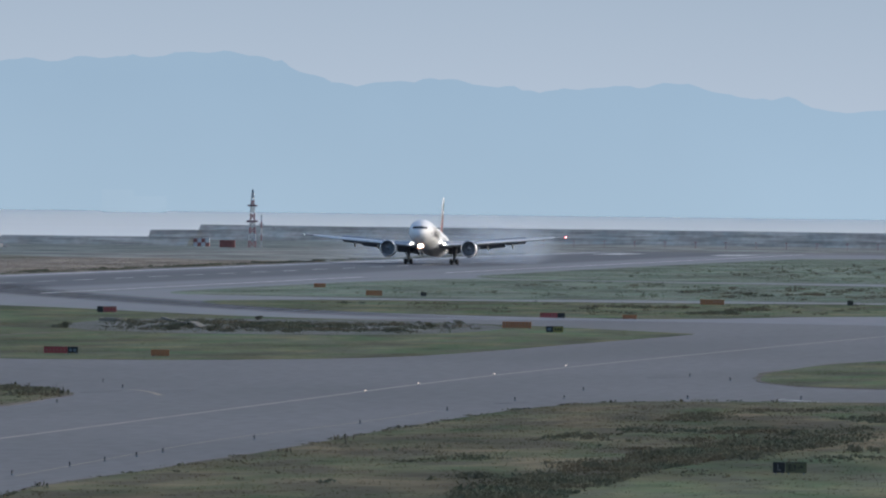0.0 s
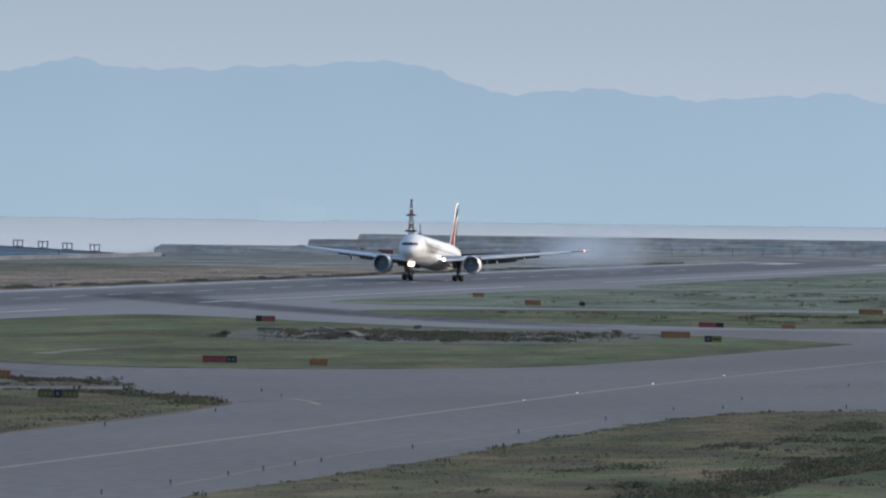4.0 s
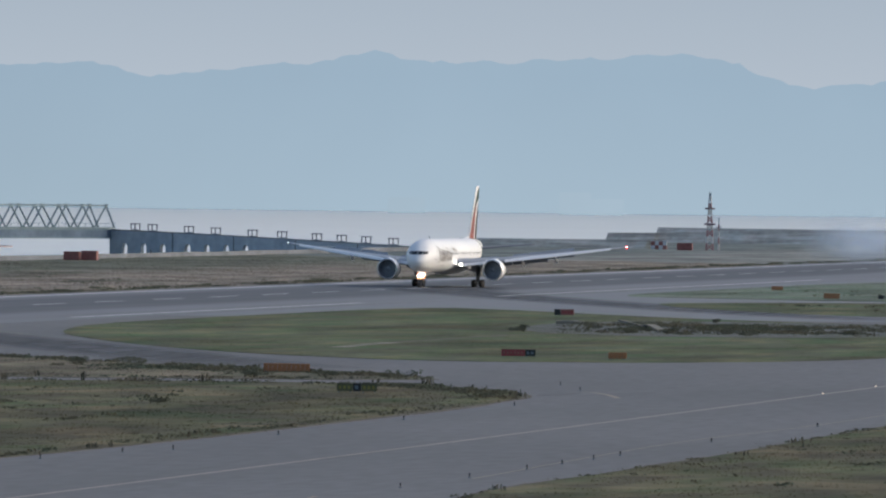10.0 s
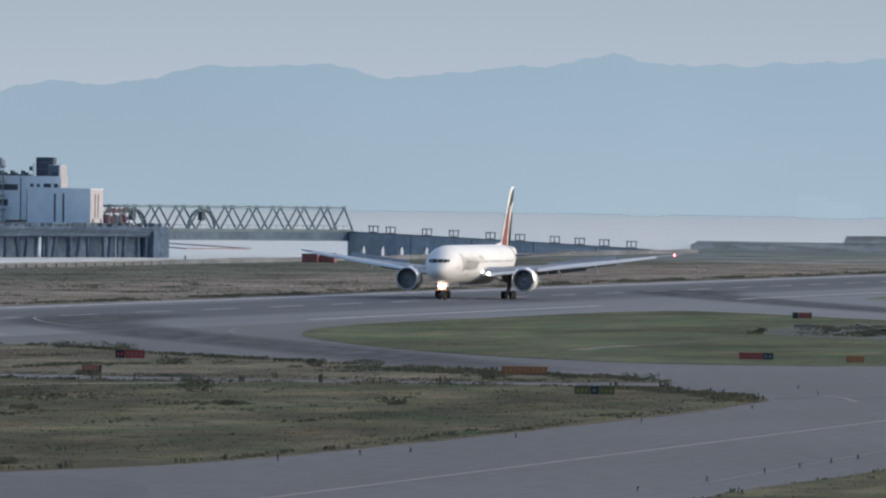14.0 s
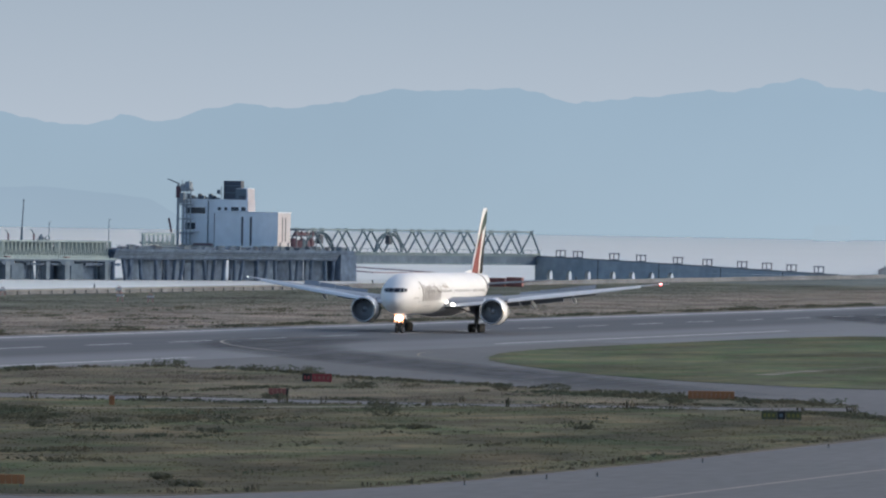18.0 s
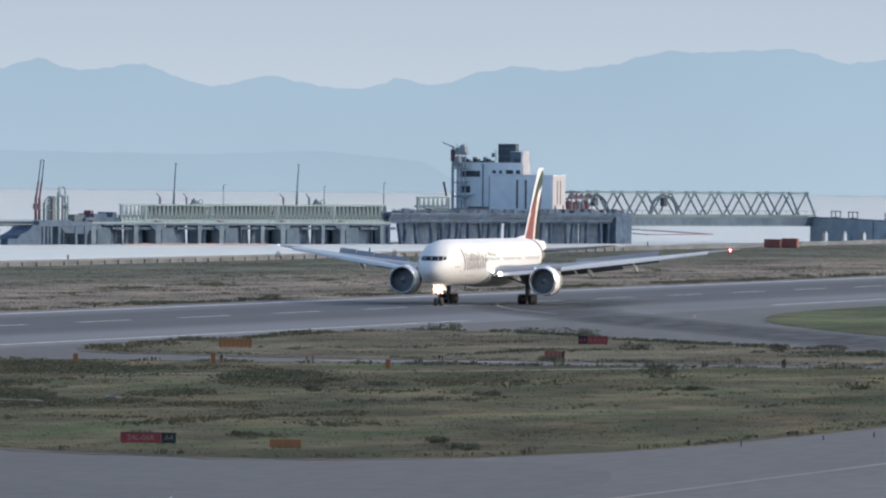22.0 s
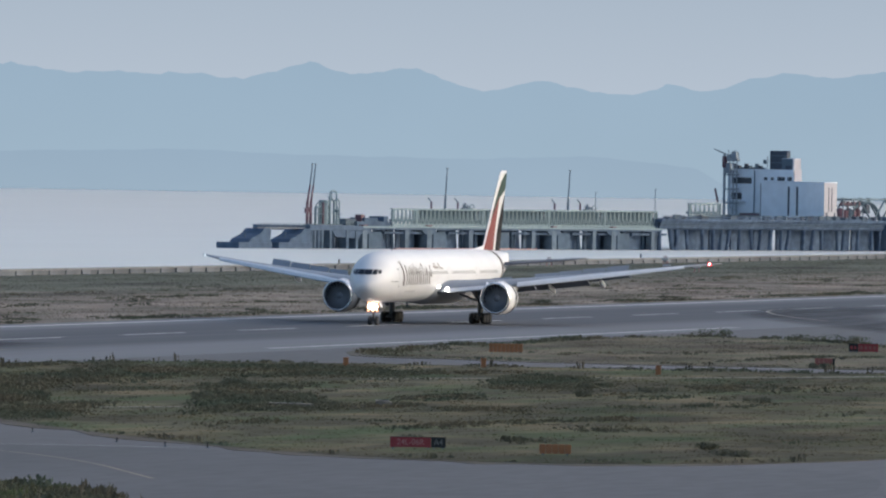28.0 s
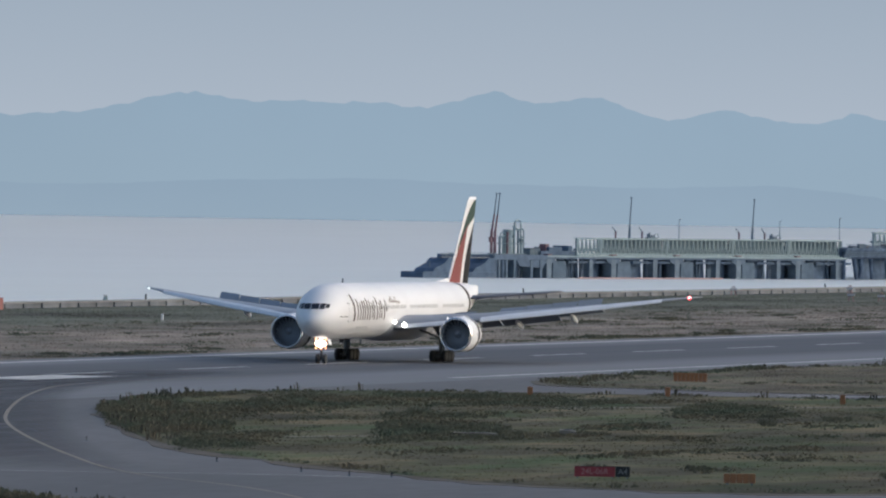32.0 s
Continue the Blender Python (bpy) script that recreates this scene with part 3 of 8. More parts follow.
def painted_curve(name, points, width, material, label, z=0.024):
    """A painted guide line along a smooth curve."""
    pts = points
    for _ in range(3):
        out = [pts[0]]
        for (x0, y0), (x1, y1) in zip(pts, pts[1:]):
            out += [(0.75 * x0 + 0.25 * x1, 0.75 * y0 + 0.25 * y1), (0.25 * x0 + 0.75 * x1, 0.25 * y0 + 0.75 * y1)]
        pts = out + [points[-1]]
    bm = bmesh.new()
    rows = []
    for i, (x, y) in enumerate(pts):
        a, b = pts[max(0, i - 1)], pts[min(len(pts) - 1, i + 1)]
        d = Vector((b[0] - a[0], b[1] - a[1])).normalized()
        rows.append([bm.verts.new((x - d.y * width / 2, y + d.x * width / 2, z)), bm.verts.new((x + d.y * width / 2, y - d.x * width / 2, z))])
    for a, b in zip(rows, rows[1:]):
        fa = bm.faces.new((a[0], a[1], b[1], b[0]))
        fa.normal_update()
        if fa.normal.z < 0:
            fa.normal_flip()
    return tagged(part(name, bm, material), label, "marking", kind="structure")


slab("taxiway_surface", rounded([(-300, 735), (-226, 762), (-207, 767), (-190, 750), (-172, 740), (-160, 748), (-150, 735), (-140, 680), (-122, 500), (-300, 500)]), 0.006, M_DARK_ASPHALT, "darker newer asphalt of the taxiway", "taxiway", 0.05)
painted_curve("edge_line", [(-270, 750), (-226.5, 761.8), (-212.3, 766.1), (-204, 766)], 0.3, M_WHITE_LINE, "thin worn white edge line on the taxiway")
painted_curve("edge_line", [(-118.5, 760), (-121.0, 846), (-121.4, 893), (-119.7, 940), (-120, 1000)], 0.2, M_YELLOW_LINE, "worn tan edge line along the taxiway")
painted_curve("edge_line", [(-120.7, 712), (-119.6, 700), (-114.3, 674)], 0.35, M_YELLOW_LINE, "worn tan edge line along the taxiway")
painted_curve("edge_line", [(-117.6, 697), (-116.3, 694), (-111.3, 685)], 0.3, M_WHITE_LINE, "thin worn white edge line on the taxiway")
painted_curve("taxiway_line", [(-136.5, 560), (-136.8, 1000), (-137.8, 1180), (-133, 1370), (-128, 1520), (-120, 1760)], 0.6, M_PALE_LINE, "pale worn taxiway centre line")
painted_curve("turn_line", [(-338, 1640), (-342, 1590), (-332, 1545), (-322, 1512), (-310, 1478)], 0.42, M_PALE_LINE, "curved exit guide line off the runway")
painted_curve("turn_line", [(-321.8, 1160), (-322.9, 1118), (-322.5, 1100), (-317.7, 1072), (-303.4, 1016), (-283.5, 945), (-270.7, 903.6), (-256.3, 861), (-240, 815), (-220.2, 761), (-202.3, 732), (-186, 690)], 0.32, M_YELLOW_LINE, "curved yellow taxiway guide line")

painted_curve("turn_line", [(-294.5, 1500), (-294.2, 1489), (-289, 1461), (-283.8, 1441), (-276, 1420)], 0.3, M_YELLOW_LINE, "short faded yellow guide line")


def rubber_material():
    """Worn rubber: dense along the middle of the track, streaked, and thinning out at its rims."""
    m = shader("tyre_rubber", (0.086, 0.089, 0.100), 0.75, spread=0.12, grain=0.3, coarse=0.05, stretch=(1, 0.1, 1), spec=0.25)
    n, l = m.node_tree.nodes, m.node_tree.links
    att, tr, mix, noi, mp, co, mul, amt = (n.new("ShaderNode" + k) for k in ("Attribute", "BsdfTransparent", "MixShader", "TexNoise", "Mapping", "TexCoord", "Math", "MapRange"))
    att.attribute_name = "wear"
    mp.inputs["Scale"].default_value, mp.inputs["Rotation"].default_value = (0.5, 0.012, 1), (0, 0, radians(-18))
    noi.inputs["Scale"].default_value, noi.inputs["Detail"].default_value = 1.0, 4
    amt.inputs["From Min"].default_value, amt.inputs["From Max"].default_value = 0.3, 0.65
    amt.inputs["To Min"].default_value, amt.inputs["To Max"].default_value = 0.45, 0.85
    mul.operation = "MULTIPLY"
    l.new(co.outputs["Object"], mp.inputs[0])
    l.new(mp.outputs[0], noi.inputs["Vector"])
    l.new(noi.outputs["Fac"], amt.inputs["Value"])
    l.new(att.outputs["Fac"], mul.inputs[0])
    l.new(amt.outputs[0], mul.inputs[1])
    l.new(mul.outputs[0], mix.inputs["Fac"])
    l.new(tr.outputs[0], mix.inputs[1])
    l.new(n["Principled BSDF"].outputs[0], mix.inputs[2])
    l.new(mix.outputs[0], n["Material Output"].inputs["Surface"])
    return m


M_RUBBER = rubber_material()


def rubber_track(points, width, label):
    """A broad dark track of tyre rubber along a smooth curve, where aircraft turn off the runway."""
    pts = points
    for _ in range(3):
        out = [pts[0]]
        for (x0, y0), (x1, y1) in zip(pts, pts[1:]):
            out += [(0.75 * x0 + 0.25 * x1, 0.75 * y0 + 0.25 * y1), (0.25 * x0 + 0.75 * x1, 0.25 * y0 + 0.75 * y1)]
        pts = out + [points[-1]]
    verts, faces, wear = [], [], []
    k = len(pts) - 1
    for i, (x, y) in enumerate(pts):
        a, b = pts[max(0, i - 1)], pts[min(k, i + 1)]
        d = Vector((b[0] - a[0], b[1] - a[1])).normalized()
        for j in range(9):
            q = j / 4 - 1
            verts.append((x - d.y * q * width / 2, y + d.x * q * width / 2, 0.018))
            wear.append((1 - q * q) * min(1.0, i / (0.15 * k), (k - i) / (0.3 * k)))
    for i in range(k):
        for j in range(8):
            q = i * 9 + j
            faces.append((q, q + 1, q + 10, q + 9))
    me = mesh_object("rubber_track", verts, faces, M_RUBBER)
    me.attributes.new("wear", "FLOAT", "POINT").data.foreach_set("value", wear)
    return tagged(new("rubber_track", me), label, "tyre marks", "tyre marks", "structure")


rubber_track([(-337, 1640), (-331, 1570), (-317, 1505), (-290, 1425), (-262, 1352), (-239, 1290), (-222, 1238), (-205, 1195)], 21, "dark rubber track curving off the runway")
rubber_track([(-338, 2150), (-331, 2080), (-312, 2010), (-288, 1930), (-258, 1840), (-225, 1745), (-200, 1690)], 22, "dark rubber track curving off the runway")
rubber_track([(-337, 1190), (-331, 1120), (-318, 1055), (-298, 985), (-274, 905), (-250, 830), (-228, 770)], 16, "faint dark rubber track curving off the runway")

# plans of the grass islands
ISLE_A = rounded([(-277, 1440), (-290, 1530), (-290, 1640), (-288, 1795), (-268, 1765), (-235, 1690), (-205, 1650), (-180, 1612), (-153, 1552), (-151, 1546),
                  (-155, 1450), (-158, 1350), (-162, 1300), (-176, 1268), (-195, 1256), (-207, 1263), (-224, 1288), (-240, 1322), (-260, 1380)])
ISLE_B = rounded([(-291, 2012), (-292, 2120), (-290, 2400), (-262, 2390), (-190, 2340), (-120, 2300), (-60, 2300), (-60, 2010), (-120, 2008), (-169, 2003), (-205, 2004), (-240, 1968), (-272, 1992)])
ISLE_C = rounded([(-266, 1880), (-262, 1918), (-238, 1946), (-199, 1950), (-165, 1975), (-100, 1985), (-60, 1985), (-60, 1800), (-110, 1800), (-152, 1800), (-170, 1715), (-193, 1722), (-213, 1744), (-240, 1797)])
ISLE_D = rounded([(-288, 2425), (-291, 2600), (-290, 3100), (-285, 3280), (-60, 3300), (-60, 2420), (-200, 2400), (-256, 2400)])
ISLE_E = rounded([(-111.5, 1205), (-113, 1245), (-111, 1330), (-60, 1560), (20, 1560), (20, 1140), (-60, 1138), (-96, 1140), (-107, 1163)])
ISLE_F = rounded([(-60, 500), (-98, 620), (-106, 672), (-113.5, 716), (-112.0, 820), (-114.5, 945), (-114, 1040), (-103, 1064), (-60, 1066), (60, 1066), (60, 500)])
ISLE_G = rounded([(-156, 795), (-156, 930), (-158, 1048), (-164, 1072), (-178, 1104), (-190, 1112), (-215, 1100), (-250, 1097), (-292, 1098), (-300, 1062), (-293, 1012), (-284, 975), (-266, 918),
                  (-247, 861), (-230, 821), (-212, 787), (-198, 763), (-187, 750), (-173, 743), (-162, 758)])
ISLE_H = rounded([(-291, 1150), (-297, 1200), (-297, 1310), (-290, 1322), (-272, 1300), (-258, 1262), (-234, 1228), (-205, 1180), (-184, 1148), (-181, 1138), (-195, 1127), (-225, 1121), (-256, 1129), (-274, 1134)])
ISLE_Z = rounded([(-214, 706), (-200, 684), (-184, 664), (-172, 640), (-172, 500), (-240, 500), (-232, 660)])
VERGE_EDGE = [(-370.8, 2860), (-384, 2895), (-398, 2870), (-420, 2930), (-440, 2900), (-468, 2980), (-492, 2940), (SHORE + 1.5, 3010)]
NEAR_VERGE = [(-370.8, 700)] + VERGE_EDGE + [(SHORE + 1.5, 700)]
FAR_VERGE = [(-370.8, 3480), (-300, 3560), (200, 3560), (200, 3940), (-617, 3940), (-592, 3770), (-545, 3470), (-533, 3402), (SHORE + 1.5, 3324)] + VERGE_EDGE[::-1]
# beyond here the asphalt's paler tone is painted haze
slab("taxiway_far", [(-300, 1640), (-180, 1690), (-80, 1655), (40, 1720), (120, 1700), (120, 3460), (-300, 3460)], 0.004, M_HAZY_APRON, "asphalt of the far taxiways, haze put into its paler colour", "taxiway", 0.05)
for name, plan, mat, label in (("verge_near", NEAR_VERGE, M_VERGE, "dry rough grass verge beyond the runway"), ("verge_far", FAR_VERGE, M_HAZY_VERGE, "rough grass at the airfield's far end, haze put into its grey-green"), ("grass_island_1", ISLE_A, M_LAWN, "mown green grass island between taxiways"), ("grass_island_2", ISLE_B, M_HAZY_LAWN, "green grass island beside the runway"),
                               ("grass_island_3", ISLE_C, M_LAWN, "green grass island between taxiways"), ("grass_island_4", ISLE_D, M_HAZY_LAWN, "far green grass strip beside the runway"), ("grass_island_5", ISLE_E, M_LAWN, "green grass island beside the taxiway"),
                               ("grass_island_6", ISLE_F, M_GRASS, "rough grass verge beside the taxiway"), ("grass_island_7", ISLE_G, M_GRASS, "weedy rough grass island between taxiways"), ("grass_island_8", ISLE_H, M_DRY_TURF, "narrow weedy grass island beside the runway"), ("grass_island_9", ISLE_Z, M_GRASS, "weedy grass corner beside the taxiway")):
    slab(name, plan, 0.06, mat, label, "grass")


for name, plan in (("soil_margin_1", ISLE_G), ("soil_margin_2", ISLE_F), ("soil_margin_3", ISLE_H), ("soil_margin_4", ISLE_E)):
    cx, cy = sum(p[0] for p in plan) / len(plan), sum(p[1] for p in plan) / len(plan)
    rng = random.Random(len(plan))
    rim = [(x + (x - cx) / math.dist((x, y), (cx, cy)) * rng.uniform(0.3, 1.5), y + (y - cy) / math.dist((x, y), (cx, cy)) * rng.uniform(0.5, 6.0)) for x, y in plan]
    slab(name, rim, 0.03, M_MARGIN, "bare brown soil margin beside the pavement", "soil", 0.1)


# ---- seawall, far embankment ----
def seawall():
    """A capped wall of alternating plain panels and recessed bays, some of them darker; far off in longer lengths."""
    wall = base("seawall", pose(0, 0, 0), "pale concrete seawall with a low parapet and some darker bays", "seawall", kind="structure")
    y = 1180.0
    rng = random.Random(9)
    while y < 2560:
        part("wall_cap", box(SHORE - 1.5, SHORE + 0.15, y + 0.05, y + 19.95, 0.72, 1.05, 0.06), M_SEAWALL_CAP, wall)
        for k in range(4):
            y0 = y + 5 * k + 0.02
            if k % 2:
                part("recessed_bay", box(SHORE - 1.4, SHORE - 0.25, y0, y0 + 4.96, -5.0, 0.715), M_SEAWALL_DARK if rng.random() < 0.35 else M_SEAWALL, wall)
            else:
                part("wall_panel", box(SHORE - 1.4, SHORE, y0, y0 + 4.96, -5.0, 0.715, 0.05), M_SEAWALL, wall)
        y += 20.0
    while y < 3315:
        part("wall_panel", box(SHORE - 1.4, SHORE, y + 0.06, y + 19.94, -5.0, 1.05 + 0.05 * math.sin(y), 0.08), M_SEAWALL, wall)
        y += 20.0
    return wall


seawall()


def embankment(name, x0, x1, y, top, base_z, depth, material, label, steps=40, rough=0.25):
    """A long bank with an uneven crest."""
    rings = []
    for i in range(steps + 1):
        x = x0 + (x1 - x0) * i / steps
        crest = top + rough * noise.noise(Vector((x * 0.03, y * 0.1, 3.0)))
        rings.append([(x, y, base_z), (x, y + depth * 0.35, crest), (x, y + depth * 0.6, crest), (x, y + depth, base_z)])
    return tagged(part(name, loft(rings), material), label, "embankment", kind="structure")


embankment("embankment_1", -545, 260, 3872, 4.9, -0.2, 40, M_HAZY_BANK, "low grassy embankment at the far end of the airfield")
embankment("embankment_2", -551, -494, 3492, 2.55, -0.2, 26, M_HAZY_BANK, "low grey-green earth bank at the corner of the island", 20, 0.1)
embankment("embankment_3", -560, -544, 3866, 3.2, -0.2, 24, M_HAZY_BANK, "low mound on the far embankment", 14, 0.8)


# ---- the backdrop: hills across the bay and the hazy sky behind them ----
def ridge_height(az, peaks):
    """Smooth skyline between the peaks and saddles, with a wooded unevenness."""
    for (a0, e0), (a1, e1) in zip(peaks, peaks[1:]):
        if a0 <= az <= a1:
            k = (az - a0) / (a1 - a0)
            k = k * k * (3 - 2 * k) * 0.55 + k * 0.45
            return e0 + (e1 - e0) * k
    return peaks[0][1] if az < peaks[0][0] else peaks[-1][1]


SKYLINE = [(-24, 0.30), (-20, 0.36), (-17.2, 0.30), (-16.4, 0.335), (-15.86, 0.455), (-15.4, 0.418), (-15.0, 0.423), (-14.83, 0.388), (-14.35, 0.465), (-14.2, 0.430), (-13.85, 0.444), (-13.5, 0.368),
           (-13.17, 0.402), (-13.0, 0.366), (-12.4, 0.386), (-12.04, 0.464), (-11.85, 0.437), (-11.25, 0.535), (-10.82, 0.550), (-10.46, 0.512), (-9.9, 0.548), (-9.34, 0.624), (-8.96, 0.560),
           (-8.2, 0.608), (-7.86, 0.630), (-7.68, 0.605), (-7.3, 0.476), (-6.99, 0.478), (-6.80, 0.514), (-6.43, 0.440), (-6.2, 0.482), (-5.7, 0.492), (-5.3, 0.434), (-4.84, 0.372), (-4.0, 0.30), (0, 0.22), (8, 0.15)]
FOOTHILLS = [(-24, 0.02), (-18, 0.05), (-16.4, 0.00), (-15.6, 0.035), (-15.0, 0.05), (-14.3, 0.03), (-13.6, 0.025), (-13.0, 0.045), (-12.5, 0.0), (-12.3, -0.11), (-12.0, -0.16), (8, -0.2)]


def hills(name, peaks, radius, material, label, ruggedness):
    verts, faces = [], []
    k = 700
    for i in range(k + 1):
        az = -22 + 28 * i / k
        el = ridge_height(az, peaks) + ruggedness * noise.fractal(Vector((az * 5.5, radius * 0.01, 0)), 0.7, 2.0, 5)
        crest = EYE + radius * math.tan(radians(el))
        s, c = math.sin(radians(az)), math.cos(radians(az))
        for r, z in ((radius - 30, -2.0), (radius, crest), (radius + 30, -2.0)):
            verts.append((r * s, r * c, max(z, -2.0)))
    for i in range(k):
        a = i * 3
        faces += [(a, a + 3, a + 4, a + 1), (a + 1, a + 4, a + 5, a + 2)]
    ob = new(name, mesh_object(name, verts, faces, material))
    tagged(ob, label, "hills", kind="structure")


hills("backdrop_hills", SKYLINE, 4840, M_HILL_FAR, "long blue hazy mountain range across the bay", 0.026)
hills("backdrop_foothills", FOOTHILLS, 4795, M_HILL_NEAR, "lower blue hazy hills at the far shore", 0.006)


def sky_backdrop():
    verts, faces = [], []
    for i in range(41):
        a = radians(-24 + 32 * i / 40)
        for z in (-4.0, 210.0):
            verts.append((4950 * math.sin(a), 4950 * math.cos(a), z))
    for i in range(40):
        faces.append((i * 2, i * 2 + 2, i * 2 + 3, i * 2 + 1))
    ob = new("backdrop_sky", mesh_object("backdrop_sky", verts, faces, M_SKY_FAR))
    tagged(ob, "pale grey hazy evening sky above the hills", "sky", kind="structure")


sky_backdrop()


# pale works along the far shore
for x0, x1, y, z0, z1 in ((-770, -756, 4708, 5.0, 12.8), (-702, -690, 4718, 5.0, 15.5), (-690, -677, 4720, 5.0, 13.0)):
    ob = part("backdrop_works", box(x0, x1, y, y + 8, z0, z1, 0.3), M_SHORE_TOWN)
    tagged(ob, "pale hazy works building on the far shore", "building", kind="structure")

# ---- the airliner ----
NOSE_Y = -37.1            # the nose, with the main wheels at y = 0; +x is its left wing


def fuselage_ring(s, w, hh, zc, k=40):
    return [(w * math.cos(2 * math.pi * i / k), NOSE_Y + s, zc + hh * math.sin(2 * math.pi * i / k)) for i in range(k)]


HULL = [(0.0, 0.03, 0.03, 4.72), (0.12, 0.42, 0.40, 4.73), (0.4, 0.80, 0.76, 4.76), (1.0, 1.30, 1.24, 4.86), (1.8, 1.72, 1.68, 5.00), (2.8, 2.10, 2.12, 5.18), (4.0, 2.45, 2.52, 5.37),
        (5.5, 2.76, 2.83, 5.54), (7.5, 2.99, 3.02, 5.67), (9.5, 3.09, 3.09, 5.73), (12.0, 3.10, 3.10, 5.75), (24.0, 3.10, 3.10, 5.75), (38.0, 3.10, 3.10, 5.75), (50.0, 3.10, 3.10, 5.75), (54.0, 3.02, 3.0, 5.84),
        (58.0, 2.78, 2.68, 6.12), (62.0, 2.38, 2.22, 6.52), (66.0, 1.80, 1.66, 6.98), (70.0, 1.05, 1.08, 7.38), (72.5, 0.45, 0.78, 7.60), (73.8, 0.12, 0.62, 7.68)]


def hull_at(s):
    for a, b in zip(HULL, HULL[1:]):
        if a[0] <= s <= b[0]:
            k = (s - a[0]) / (b[0] - a[0])
            return [a[i] + (b[i] - a[i]) * k for i in range(1, 4)]
    return HULL[-1][1:]


def on_skin(s, z, side, out=0.02):
    """A point on the fuselage's side at a height."""
    w, hh, zc = hull_at(s)
    q = max(-0.999, min(0.999, (z - zc) / hh))
    c = math.sqrt(1 - q * q)
    n = Vector((c / w, 0, q / hh)).normalized()
    return Vector((side * (w * c + n.x * out), NOSE_Y + s, z + n.z * out))


def skin_patch(s0, s1, z0, z1, side, out=0.02, ns=2, nz=4, slant=0.0):
    """A panel that follows the fuselage's skin."""
    bm = bmesh.new()
    rows = [[bm.verts.new(on_skin(s0 + (s1 - s0) * i / ns + slant * j / nz, z0 + (z1 - z0) * j / nz, side, out)) for j in range(nz + 1)] for i in range(ns + 1)]
    for a, b in zip(rows, rows[1:]):
        for j in range(nz):
            bm.faces.new((a[j], b[j], b[j + 1], a[j + 1]))
    bmesh.ops.recalc_face_normals(bm, faces=bm.faces[:])
    bm.normal_update()
    for fa in bm.faces:
        if fa.normal.x * side < 0:
            fa.normal_flip()
    return bm


def nose_patch(x0, x1, z0, z1, side, out=0.03):
    """A pane on the blunt nose, between two spans and two heights."""
    def place(x, z):
        lo, hi = 0.0, 11.0
        for _ in range(40):
            mid = (lo + hi) / 2
            w, hh, zc = hull_at(mid)
            if (x / w) ** 2 + ((z - zc) / hh) ** 2 > 1:
                lo = mid
            else:
                hi = mid
        return Vector((side * x, NOSE_Y + hi - out, z + out * 0.6))
    bm = bmesh.new()
    rows = [[bm.verts.new(place(x0 + (x1 - x0) * i / 4, z0 + (z1 - z0) * j / 4)) for j in range(5)] for i in range(5)]
    for a, b in zip(rows, rows[1:]):
        for j in range(4):
            fa = bm.faces.new((a[j], b[j], b[j + 1], a[j + 1]))
            fa.normal_update()
            if fa.normal.y > 0:
                fa.normal_flip()
    return bm


def airfoil(x, le, te, z, thick, twist=0.0, k=12):
    """A wing section in the plane x, from its leading edge le to its trailing edge te."""
    c = te - le
    up, low = [], []
    for i in range(k + 1):
        u = (1 - math.cos(math.pi * i / k)) / 2
        t = 5 * thick * (0.2969 * math.sqrt(u) - 0.126 * u - 0.3516 * u ** 2 + 0.2843 * u ** 3 - 0.1015 * u ** 4)
        camber = 0.03 * math.sin(math.pi * u)
        up.append((x, NOSE_Y + le + u * c, z + (t + camber) * c - u * c * twist))
        low.append((x, NOSE_Y + le + u * c, z + (-t * 0.75 + camber) * c - u * c * twist))
    return up + low[-2:0:-1]


# span, leading edge, trailing edge, height, thickness
WING = [(2.2, 26.2, 40.6, 3.95, 0.13), (3.3, 26.7, 40.6, 4.0, 0.13), (6.5, 28.9, 40.9, 4.32, 0.115), (10.0, 31.2, 41.2, 4.72, 0.105), (16.0, 35.2, 43.1, 5.45, 0.10), (22.0, 39.2, 45.1, 6.22, 0.095), (27.0, 42.5, 46.8, 6.88, 0.09),
        (29.2, 44.1, 47.7, 7.2, 0.09), (30.6, 45.9, 48.5, 7.4, 0.09), (31.8, 47.8, 49.3, 7.56, 0.09), (32.4, 49.0, 49.8, 7.64, 0.09)]


def wing_at(x):
    for a, b in zip(WING, WING[1:]):
        if a[0] <= x <= b[0]:
            k = (x - a[0]) / (b[0] - a[0])
            return [a[i] + (b[i] - a[i]) * k for i in range(1, 5)]
    return WING[-1][1:]


def panel(points, thick):
    """A flat board with thickness from four corners."""
    bm = bmesh.new()
    p = [Vector(q) for q in points]
    n = (p[1] - p[0]).cross(p[3] - p[0]).normalized() * thick / 2
    a, b = [bm.verts.new(q + n) for q in p], [bm.verts.new(q - n) for q in p]
    bm.faces.new(a)
    bm.faces.new(b[::-1])
    for i in range(4):
        j = (i + 1) % 4
        bm.faces.new((a[i], b[i], b[j], a[j]))
    bmesh.ops.recalc_face_normals(bm, faces=bm.faces[:])
    return bm


